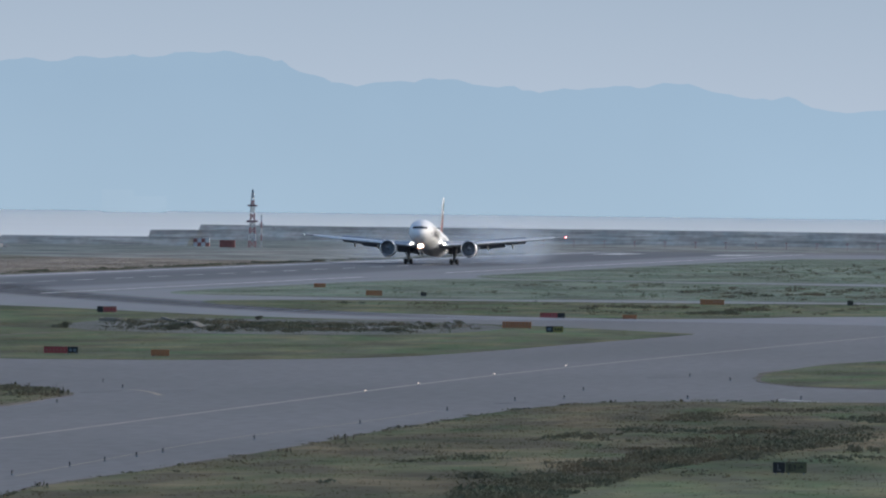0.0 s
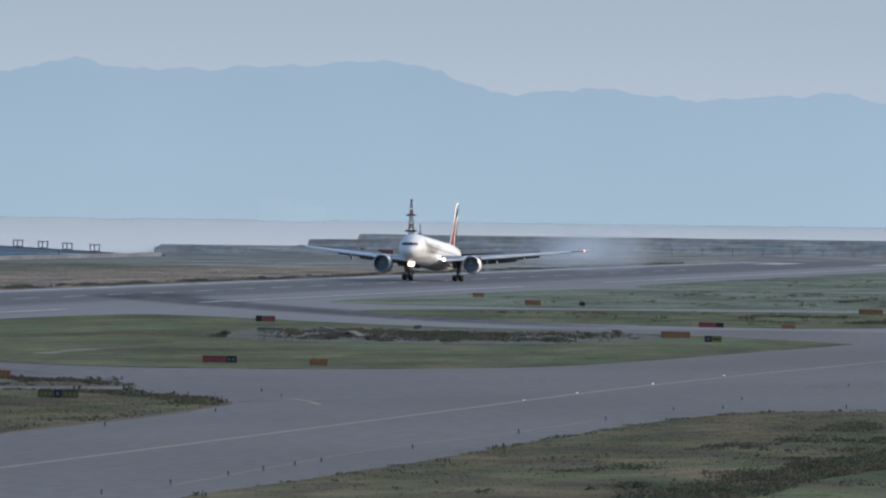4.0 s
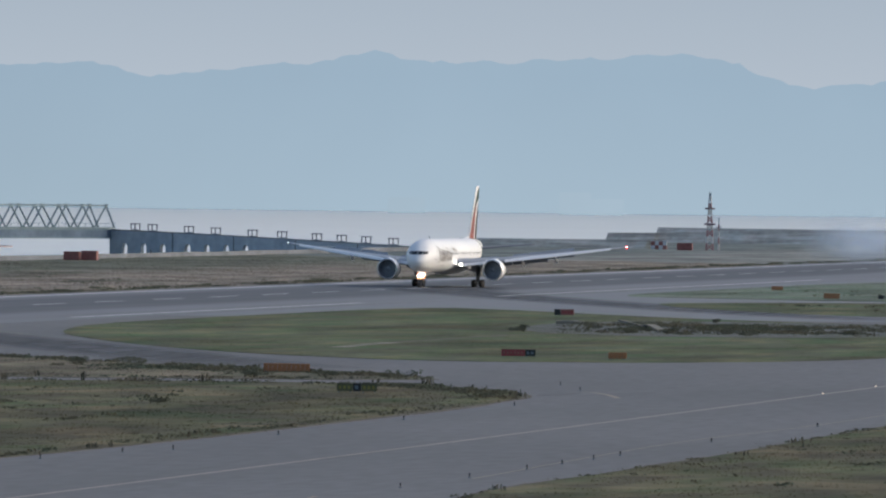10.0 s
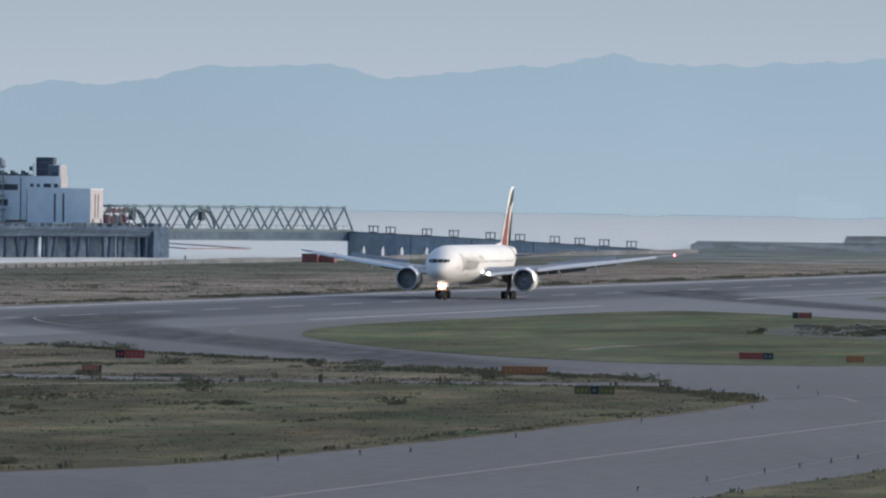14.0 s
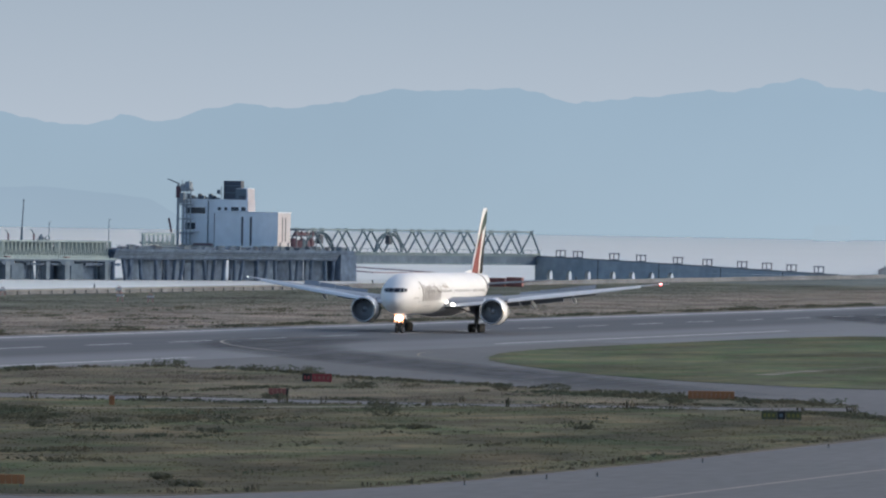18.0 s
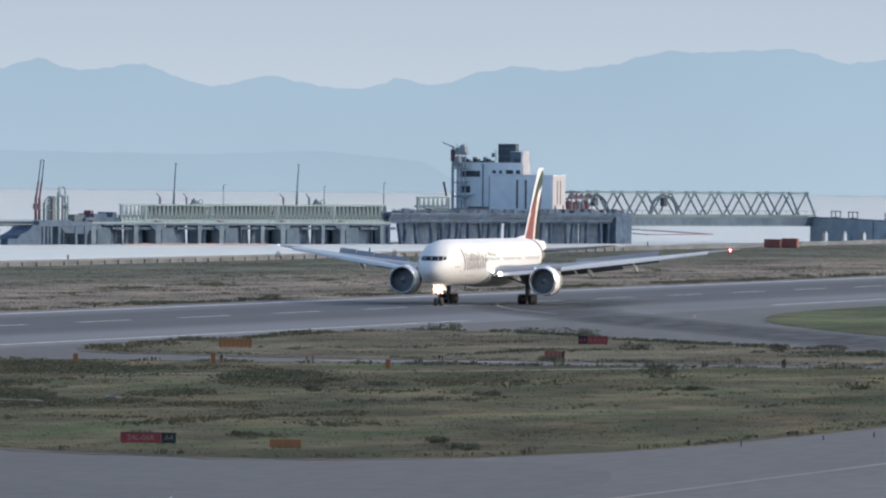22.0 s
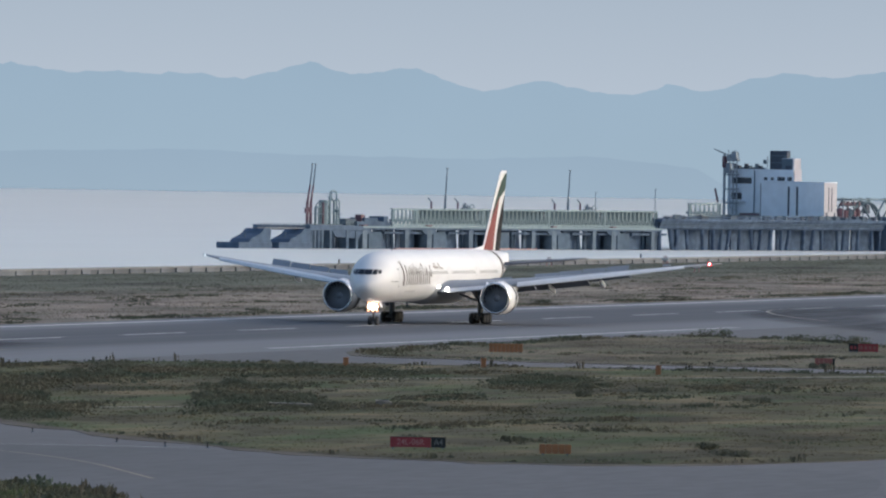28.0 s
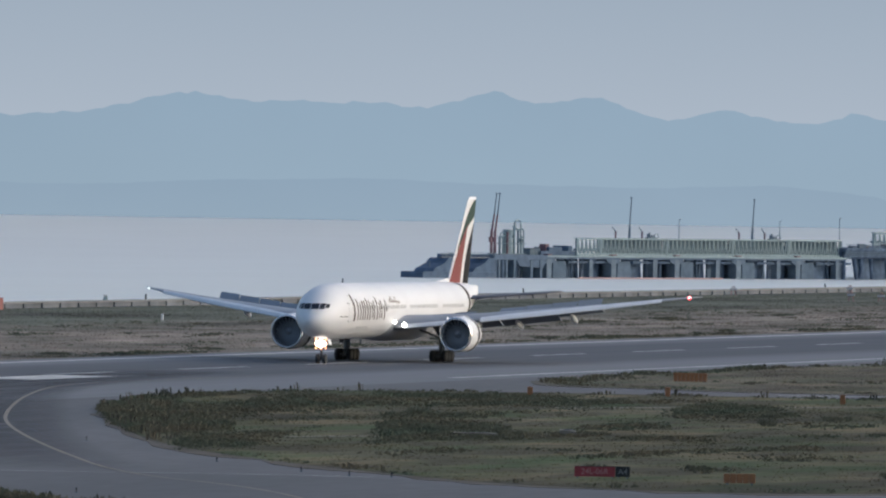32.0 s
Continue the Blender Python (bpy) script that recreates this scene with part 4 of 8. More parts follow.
def wheel(x, y, z, r, w, parent):
    prof = [(-w / 2, r * 0.62), (-w / 2, r * 0.86), (-w * 0.36, r * 0.97), (0, r), (w * 0.36, r * 0.97), (w / 2, r * 0.86), (w / 2, r * 0.62)]
    k = 20
    tyre = loft([[(x + a, y + q * math.cos(2 * math.pi * i / k), z + q * math.sin(2 * math.pi * i / k)) for i in range(k)] for a, q in prof])
    t = part("tyre", tyre, M_TYRE, parent, smooth=True)
    part("rim", rod((x - w * 0.42, y, z), (x + w * 0.42, y, z), r * 0.6, seg=14), M_GEAR, parent, "grey metal rim")
    return t


def build_airliner():
    jet = base("airliner", pose(0, 0, 0), "white twin-engine wide-body airliner rolling out on the runway with lights on", "airliner")
    skin = part("fuselage", loft([fuselage_ring(*st) for st in HULL]), M_WHITE, jet, "glossy white fuselage", True)
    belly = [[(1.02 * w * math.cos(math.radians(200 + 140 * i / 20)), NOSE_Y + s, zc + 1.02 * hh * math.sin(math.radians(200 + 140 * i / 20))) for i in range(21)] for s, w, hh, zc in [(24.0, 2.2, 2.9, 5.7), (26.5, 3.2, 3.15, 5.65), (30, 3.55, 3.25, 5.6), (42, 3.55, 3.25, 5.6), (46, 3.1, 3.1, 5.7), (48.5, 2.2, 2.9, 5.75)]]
    part("wing_box_fairing", loft(belly, close=False), M_FAIRING, jet, "grey belly fairing, darkened by painted underside shade", True)
    # flight deck windows
    for side in (1, -1):
        for x0, x1, z0, z1 in ((0.04, 0.84, 6.0, 6.62), (0.90, 1.36, 6.0, 6.62), (1.41, 1.72, 6.1, 6.56)):
            part("cockpit_window", nose_patch(x0, x1, z0, z1, side), M_COCKPIT, skin, "dark cockpit window", True)
        # doors with dark outline
        for s in (6.7, 17.4, 30.4, 44.6, 57.6):
            part("door_seam", skin_patch(s - 0.035, s + 1.135, 4.6, 6.7, side, 0.012, 2, 6), M_BELLY, skin, "grey door outline", True)
            part("cabin_door", skin_patch(s, s + 1.1, 4.63, 6.67, side, 0.03, 2, 6), M_WHITE, skin, "white cabin door", True)
        # cabin windows
        s = 11.3
        first = None
        while s < 57:
            if all(abs(s - q - 0.5) > 0.95 for q in (6.7, 17.4, 30.4, 44.6, 57.6)):
                if s > 50 or first is None:
                    ob = part("cabin_window", skin_patch(s, s + 0.26, 5.98, 6.36, side, 0.025, 1, 2), M_CABIN_PANE, skin)
                    if s < 50:
                        first = ob
                else:
                    share("cabin_window", first.data, skin, pose(0, s - 11.3, 0))
            s += 0.56
        # titles: slender plain bars in the livery's bronze
        part("title_bar", skin_patch(8.3, 8.75, 4.72, 7.55, side, 0.035, 2, 8, -0.5), M_GOLD, skin, "bronze title bar", True)
        for x, w, lo, hi in ((9.6, 0.34, 4.8, 7.1), (10.7, 0.34, 4.8, 6.7), (11.65, 0.34, 4.8, 6.95), (12.55, 0.34, 4.8, 6.9), (13.6, 0.34, 4.8, 7.2), (14.65, 0.34, 4.8, 6.9), (15.75, 0.3, 5.0, 6.6), (16.5, 0.34, 4.8, 6.9), (17.7, 0.34, 4.8, 7.3), (18.8, 0.3, 4.85, 6.7), (19.6, 0.3, 5.0, 6.9), (20.8, 0.32, 4.8, 6.2), (21.5, 0.3, 5.7, 7.0)):
            part("title_bar", skin_patch(x, x + w, lo, hi, side, 0.035, 2, 8, -0.35), M_GOLD, skin, "bronze title bar", True)
        for s, w, lo, hi in ((23.4, 0.5, 6.7, 7.0), (24.2, 0.35, 6.6, 7.3), (25.0, 0.8, 6.65, 6.9), (26.2, 0.3, 6.55, 7.3), (27.0, 0.7, 6.55, 6.8)):
            part("title_bar", skin_patch(s, s + w, lo, hi, side, 0.035, 2, 4, -0.2), M_PALE_BRONZE, skin, "pale bronze title bar", True)
        for s, z in ((6.3, 6.6), (6.5, 4.6)):
            part("placard", skin_patch(s, s + 0.5, z, z + 0.07, side, 0.035, 1, 1), M_DARK, skin, "small dark placard")
        part("type_bar", skin_patch(4.2, 4.9, 5.16, 5.24, side, 0.03, 2, 1), M_DARK, skin)
        part("type_bar", skin_patch(5.05, 6.2, 5.16, 5.24, side, 0.03, 2, 1), M_DARK, skin)
        part("web_bar", skin_patch(10.5, 15.5, 3.9, 4.12, side, 0.03, 2, 2), M_BELLY, skin, "faint small lettering bar")
    part("rear_band", loft([fuselage_ring(s, w * 1.006 + 0.01, hh * 1.006 + 0.01, zc) for s, (w, hh, zc) in ((q, hull_at(q)) for q in (60.2, 60.8, 61.4))], caps=False), M_GOLD, skin, "bronze band round the tail", True)
    part("antenna", panel([(0, NOSE_Y + 14, 8.8), (0, NOSE_Y + 14.6, 8.8), (0, NOSE_Y + 14.6, 9.3), (0, NOSE_Y + 14.3, 9.3)], 0.06), M_DARK, skin)
    part("antenna", panel([(0, NOSE_Y + 22, 2.66), (0, NOSE_Y + 22.6, 2.66), (0, NOSE_Y + 22.6, 2.0), (0, NOSE_Y + 22.3, 2.0)], 0.06), M_DARK, skin)
    for side in (1, -1):
        wing = part("wing", loft([airfoil(side * x, le, te, z, th) for x, le, te, z, th in WING]), M_WING, jet, "grey swept wing with raked tip", True)
        # slats: bright drooped leading edges
        for x0, x1 in ((4.0, 8.2), (11.2, 15.25), (15.28, 19.35), (19.38, 23.45), (23.48, 29.0)):
            (l0, t0, z0, h0), (l1, t1, z1, h1) = wing_at(x0), wing_at(x1)
            rings = []
            for x, le, te, z in ((x0, l0, t0, z0), (x1, l1, t1, z1)):
                c = min(te - le, 6.4)
                rings.append([(side * x, NOSE_Y + le + 0.10 * c, z + 0.058 * c), (side * x, NOSE_Y + le - 0.01 * c, z + 0.02 * c), (side * x, NOSE_Y + le - 0.055 * c, z - 0.035 * c), (side * x, NOSE_Y + le - 0.035 * c, z - 0.05 * c), (side * x, NOSE_Y + le + 0.03 * c, z - 0.005 * c)])
            part("slat", loft(rings), M_SLAT, wing, "pale drooped slat")
        # flaps lowered behind the trailing edge
        for x0, x1, ch, drop in ((3.6, 8.6, 2.6, 1.0), (8.8, 11.0, 1.8, 0.55), (11.2, 17.2, 1.7, 0.6), (17.3, 22.0, 1.2, 0.2)):
            (l0, t0, z0, h0), (l1, t1, z1, h1) = wing_at(x0), wing_at(x1)
            # the wing's shade on the flap is put into its dark grey
            part("flap", panel([(side * x0, NOSE_Y + t0 - 0.5, z0 - 0.12), (side * x1, NOSE_Y + t1 - 0.5, z1 - 0.12), (side * x1, NOSE_Y + t1 + ch * 0.8, z1 - 0.12 - drop), (side * x0, NOSE_Y + t0 + ch * 0.8, z0 - 0.12 - drop)], 0.22), M_SPOILER, wing, "lowered grey flap, darkened by painted wing shade")
        # spoilers raised
        for x0, x1 in ((4.2, 6.6), (6.7, 9.0), (11.6, 14.2), (14.3, 16.9), (17.0, 19.6), (19.7, 22.2)):
            (l0, t0, z0, h0), (l1, t1, z1, h1) = wing_at(x0), wing_at(x1)
            a0, a1 = l0 + 0.68 * (t0 - l0), l1 + 0.68 * (t1 - l1)
            part("spoiler", panel([(side * x0, NOSE_Y + a0, z0 + 0.30), (side * x1, NOSE_Y + a1, z1 + 0.26), (side * x1, NOSE_Y + a1 + 0.9, z1 + 1.06), (side * x0, NOSE_Y + a0 + 0.9, z0 + 1.14)], 0.08), M_SPEED_BRAKE, wing, "raised dark grey spoiler panel")
        for x, ln in ((5.6, 4.2), (13.2, 3.8), (19.0, 3.2)):
            l0, t0, z0, h0 = wing_at(x)
            part("flap_fairing", loft([[(side * x + 0.24 * rr * math.cos(q * math.pi / 4), NOSE_Y + t0 - ln * 0.6 + u * ln, z0 - 0.45 - 0.75 * u + 0.42 * rr * math.sin(q * math.pi / 4)) for q in range(8)] for u, rr in ((0, 0.15), (0.2, 0.9), (0.6, 1.0), (0.9, 0.6), (1.0, 0.1))]), M_WHITE, wing, "pale flap track fairing", True)
        tip = Vector((side * 31.5, NOSE_Y + 46.9, 7.56))
        light = bmesh.new()
        bmesh.ops.create_icosphere(light, subdivisions=2, radius=0.2 if side > 0 else 0.1, matrix=Matrix.Translation(tip))
        part("position_light", light, M_NAV_RED if side > 0 else M_NAV_WHITE, wing, "glowing red position light" if side > 0 else "small pale position light")
        core = bmesh.new()
        bmesh.ops.create_icosphere(core, subdivisions=2, radius=0.11, matrix=Matrix.Translation(tip + Vector((side * 0.02, -0.2, 0.02))))
        part("lamp_core", core, M_NAV_CORE if side > 0 else M_NAV_WHITE, wing, "bright core of the position light")
        # root landing lights
        light = bmesh.new()
        bmesh.ops.create_icosphere(light, subdivisions=2, radius=0.26, matrix=Matrix.Translation((side * 3.95, NOSE_Y + 26.3, 4.15)))
        part("landing_light", light, M_LAMP, wing, "bright landing light in the wing root")
        light = bmesh.new()
        bmesh.ops.create_icosphere(light, subdivisions=2, radius=0.17, matrix=Matrix.Translation((side * 3.35, NOSE_Y + 24.4, 4.5)))
        part("landing_light", light, M_LAMP, wing, "small bright turn-off light")
        # the engine
        ex, ey, ez = side * 9.72, NOSE_Y + 26.6, 3.2
        at = pose(ex, ey, ez)
        eng = part("engine", lathe([(0.02, 1.70), (-0.02, 1.76), (0.05, 1.82), (0.35, 1.90), (1.1, 1.97), (2.2, 1.98), (2.82, 1.96)], 40), M_WHITE, jet, "white engine nacelle", True, at)
        part("inlet_lip", lathe([(0.42, 1.60), (0.16, 1.62), (0.0, 1.69), (-0.03, 1.76), (0.04, 1.83), (0.24, 1.885)], 40), M_LIP, eng, "polished metal inlet lip", True)
        part("inlet_duct", lathe([(0.40, 1.60), (1.5, 1.64)], 40), M_DUCT, eng, "dark inlet duct", True)
        part("reverser_gap", lathe([(2.80, 1.94), (2.815, 1.972), (3.2, 1.962), (3.72, 1.94), (3.76, 1.90)], 40), M_BLACK, eng, "dark open reverser slot", True)
        part("reverser_sleeve", lathe([(3.7, 1.90), (3.76, 1.95), (4.3, 1.88), (5.2, 1.68), (5.9, 1.5), (5.85, 1.42)], 40), M_WHITE, eng, "white reverser sleeve", True)
        part("mark_bar", loft([[(1.99 * math.cos(q), yy, 1.99 * math.sin(q)) for q in ((-0.12, 0.12) if side > 0 else (math.pi - 0.12, math.pi + 0.12))] + [(1.94 * math.cos(q), yy, 1.94 * math.sin(q)) for q in ((0.12, -0.12) if side > 0 else (math.pi + 0.12, math.pi - 0.12))] for yy in (2.35, 2.6)]), M_GREY_STEEL, eng, "small grey nacelle mark")
        part("core_nozzle", lathe([(4.6, 1.15), (6.2, 0.95), (7.2, 0.62), (7.25, 0.3), (8.0, 0.05)], 28), M_GEAR, eng, "bare metal core nozzle", True)
        disc = bmesh.new()
        bmesh.ops.create_circle(disc, cap_ends=True, segments=40, radius=1.63, matrix=pose(0, 1.45, 0, 90))
        part("fan_backing", disc, M_BLACK, eng)
        blade = bmesh.new()
        bmesh.ops.create_grid(blade, x_segments=1, y_segments=3, size=0.5)
        for v in blade.verts:
            u = v.co.y + 0.5
            tw = 0.5 + 0.5 * u
            c = v.co.x * (0.32 + 0.34 * u)
            v.co = (c * math.cos(tw), 1.25 - c * math.sin(tw), 0.42 + 1.18 * u)
        blade_ob = part("fan_blade", blade, M_FAN, eng)
        for i in range(1, 22):
            share("fan_blade", blade_ob.data, eng, pose(0, 0, 0, 0, 360 * i / 22, 0))
        part("spinner", lathe([(0.62, 0.02), (0.72, 0.12), (1.0, 0.30), (1.3, 0.43)], 24), M_DUCT, eng, "dark spinner cone", True)
        part("spinner_mark", loft([[(0.06 + 0.10 * math.cos(q), 0.88, 0.14 + 0.10 * math.sin(q)) for q in (0, 1.6, 3.1, 4.7)], [(0.05 + 0.09 * math.cos(q), 0.82, 0.12 + 0.09 * math.sin(q)) for q in (0, 1.6, 3.1, 4.7)]]), M_SIGN_WHITE, eng, "white spinner mark")
        part("pylon", loft([[(ex + dx, NOSE_Y + s, z) for dx, z in ((-0.28, z0), (0.28, z0), (0.22, z1), (-0.22, z1))] for s, z0, z1 in ((28.2, 5.0, 5.1), (30.0, 4.6, 5.25), (33.0, 4.0, 5.0), (37.5, 4.1, 4.6))]), M_WHITE, jet, "white engine pylon")
        part("nacelle_strake", panel([(ex - side * 1.3, ey + 1.2, ez + 1.46), (ex - side * 1.3, ey + 2.6, ez + 1.46), (ex - side * 1.55, ey + 2.6, ez + 1.95), (ex - side * 1.5, ey + 1.9, ez + 1.85)], 0.05), M_WHITE, jet)
        # tailplane
        part("tailplane", loft([airfoil(side * x, le, te, z, 0.055) for x, le, te, z in ((0.8, 60.8, 68.6, 6.75), (4.0, 63.0, 69.7, 7.05), (9.8, 67.2, 71.6, 7.62), (10.75, 68.4, 71.9, 7.72))]), M_TAILPLANE, jet, "grey tailplane", True)
        # main gear
        gx = side * 5.49
        gear = part("main_gear", rod((gx, 0, 0.9), (gx, 0.1, 4.4), 0.34, 0.38, 12), M_DUCT, jet, "grey main gear leg", True)
        part("gear_beam", box(gx - 0.16, gx + 0.16, -1.7, 1.7, 0.5, 0.82, 0.06), M_GEAR, gear)
        part("side_brace", rod((gx, 0, 2.6), (side * 2.6, 0.4, 3.6), 0.11, seg=8), M_GEAR, gear)
        part("drag_brace", rod((gx, 0, 2.2), (gx, -3.0, 4.2), 0.10, seg=8), M_GEAR, gear)
        part("gear_door", panel([(gx + side * 0.55, -1.3, 1.9), (gx + side * 0.55, 1.3, 1.9), (gx + side * 0.75, 1.5, 4.3), (gx + side * 0.75, -1.5, 4.3)], 0.06), M_SPOILER, gear, "grey gear door")
        for yy in (-1.45, 0.0, 1.45):
            part("axle", rod((gx - 0.9, yy, 0.66), (gx + 0.9, yy, 0.66), 0.09), M_GEAR, gear)
            for dx in (-0.7, 0.7):
                wheel(gx + dx, yy, 0.66, 0.66, 0.5, gear)
    # nose gear
    ny = -31.22
    gear = part("nose_gear", rod((0, ny, 0.5), (0, ny + 0.15, 3.2), 0.14, 0.17, 12), M_GEAR, jet, "grey nose gear leg", True)
    part("axle", rod((-0.55, ny, 0.54), (0.55, ny, 0.54), 0.08), M_GEAR, gear)
    part("drag_brace", rod((0, ny, 1.6), (0, ny - 1.6, 3.0), 0.08), M_GEAR, gear)
    for dx in (-0.4, 0.4):
        wheel(dx, ny, 0.54, 0.54, 0.36, gear)
    for side in (1, -1):
        part("gear_door", panel([(side * 0.62, ny + 0.1, 2.75), (side * 0.62, ny + 1.1, 2.75), (side * 0.85, ny + 1.1, 2.1), (side * 0.85, ny + 0.2, 2.1)], 0.05), M_WHITE, gear, "white nose gear door")
    # eight glowing beads added round the lamps to imitate their orange flare
    flare_beads = [((0.78 if q % 2 else 0.6) * math.cos(q * 0.785), 2.2 + (0.68 if q % 2 else 0.52) * math.sin(q * 0.785), 0.12, M_FLARE_WARM) for q in range(8)]
    for x, z, r, mat in [(-0.34, 2.2, 0.27, M_LAMP), (0.34, 2.2, 0.27, M_LAMP), (0.0, 2.4, 0.2, M_LAMP), (0.0, 2.0, 0.2, M_LAMP)] + flare_beads:
        light = bmesh.new()
        bmesh.ops.create_icosphere(light, subdivisions=2, radius=r, matrix=Matrix.Translation((x, ny - 0.3, z)))
        part("nose_light_flare", light, mat, gear, "bright nose gear light with added flare beads")
    # fin
    fin_rows = [(8.3, 59.6, 69.4, 0.052), (9.3, 60.7, 69.7, 0.052), (14.0, 65.0, 71.2, 0.05), (18.1, 68.9, 72.6, 0.045), (18.5, 69.7, 72.7, 0.04)]

    def fin_at(z):
        for a, b in zip(fin_rows, fin_rows[1:]):
            if a[0] <= z <= b[0]:
                k = (z - a[0]) / (b[0] - a[0])
                return [a[i] + (b[i] - a[i]) * k for i in (1, 2, 3)]
        return fin_rows[-1][1:]

    def fin_skin(u, z, side, out):
        le, te, th = fin_at(z)
        c = te - le
        t = 5 * th * (0.2969 * math.sqrt(u) - 0.126 * u - 0.3516 * u ** 2 + 0.2843 * u ** 3 - 0.1015 * u ** 4)
        return (side * (t * c + out), NOSE_Y + le + u * c, z)

    rings = []
    for z, le, te, th in fin_rows:
        rings.append([fin_skin(u, z, 1, 0) for u in (0.0, 0.02, 0.08, 0.2, 0.4, 0.65, 0.9, 1.0)] + [fin_skin(u, z, -1, 0) for u in (0.9, 0.65, 0.4, 0.2, 0.08, 0.02)])
    fin = part("fin", loft(rings), M_WHITE, jet, "white fin with waving red, green, white and black bands", True)
    part("dorsal_fillet", loft([[(-0.12, NOSE_Y + 55, 8.7), (0.12, NOSE_Y + 55, 8.7), (0, NOSE_Y + 55, 8.85)], [(-0.3, NOSE_Y + 61, 8.3), (0.3, NOSE_Y + 61, 8.3), (0, NOSE_Y + 61.5, 9.3)]]), M_WHITE, jet)

    def between(table, z):
        for p, q in zip(table, table[1:]):
            if p[0] <= z <= q[0]:
                k = (z - p[0]) / (q[0] - p[0])
                return p[1] + (q[1] - p[1]) * k, p[2] + (q[2] - p[2]) * k
        return table[-1][1:] if z > table[-1][0] else table[0][1:]

    def wave(name, mat, label, table):
        """A band on both faces of the fin: heights with the chord fractions between which it lies."""
        for side in (1, -1):
            bm = bmesh.new()
            rows = []
            for i in range(25):
                z = table[0][0] + (table[-1][0] - table[0][0]) * i / 24
                a, b = between(table, z)
                rows.append([bm.verts.new(fin_skin(min(0.985, max(0.03, a + (b - a) * j / 5)), z, side, 0.03)) for j in range(6)])
            for p, q in zip(rows, rows[1:]):
                for j in range(5):
                    fa = bm.faces.new((p[j], p[j + 1], q[j + 1], q[j]))
                    fa.normal_update()
                    if fa.normal.x * side < 0:
                        fa.normal_flip()
            part(name, bm, mat, fin, label, True)

    wave("red_band", M_FLAG_RED, "red wave on the fin", [(8.6, 0.03, 0.52), (11.0, 0.05, 0.46), (12.4, 0.10, 0.44), (13.6, 0.17, 0.44), (14.6, 0.30, 0.43), (15.4, 0.42, 0.44)])
    wave("green_band", M_FLAG_GREEN, "green wave on the fin", [(12.2, 0.05, 0.07), (13.4, 0.07, 0.16), (14.6, 0.12, 0.29), (15.4, 0.15, 0.58), (16.2, 0.19, 0.985), (17.2, 0.34, 0.985), (18.1, 0.7, 0.985)])
    wave("black_band", M_FLAG_BLACK, "black wave on the fin", [(8.6, 0.66, 0.985), (10.6, 0.62, 0.985), (11.8, 0.64, 0.985), (12.8, 0.68, 0.985), (13.8, 0.76, 0.985), (14.8, 0.88, 0.985), (15.4, 0.96, 0.985)])
    tail = bmesh.new()
    bmesh.ops.create_icosphere(tail, subdivisions=2, radius=0.13, matrix=Matrix.Translation((0, NOSE_Y + 30, 2.42)))
    part("beacon", tail, M_NAV_RED, skin, "red belly beacon")
    return jet


airliner = build_airliner()


# ---- a second, smaller airliner on the parallel taxiway ----
def section(x, le, te, z, thick, k=10):
    c = te - le
    up, low = [], []
    for i in range(k + 1):
        u = (1 - math.cos(math.pi * i / k)) / 2
        t = 5 * thick * (0.2969 * math.sqrt(u) - 0.126 * u - 0.3516 * u ** 2 + 0.2843 * u ** 3 - 0.1015 * u ** 4)
        up.append((x, le + u * c, z + t * c))
        low.append((x, le + u * c, z - 0.8 * t * c))
    return up + low[-2:0:-1]


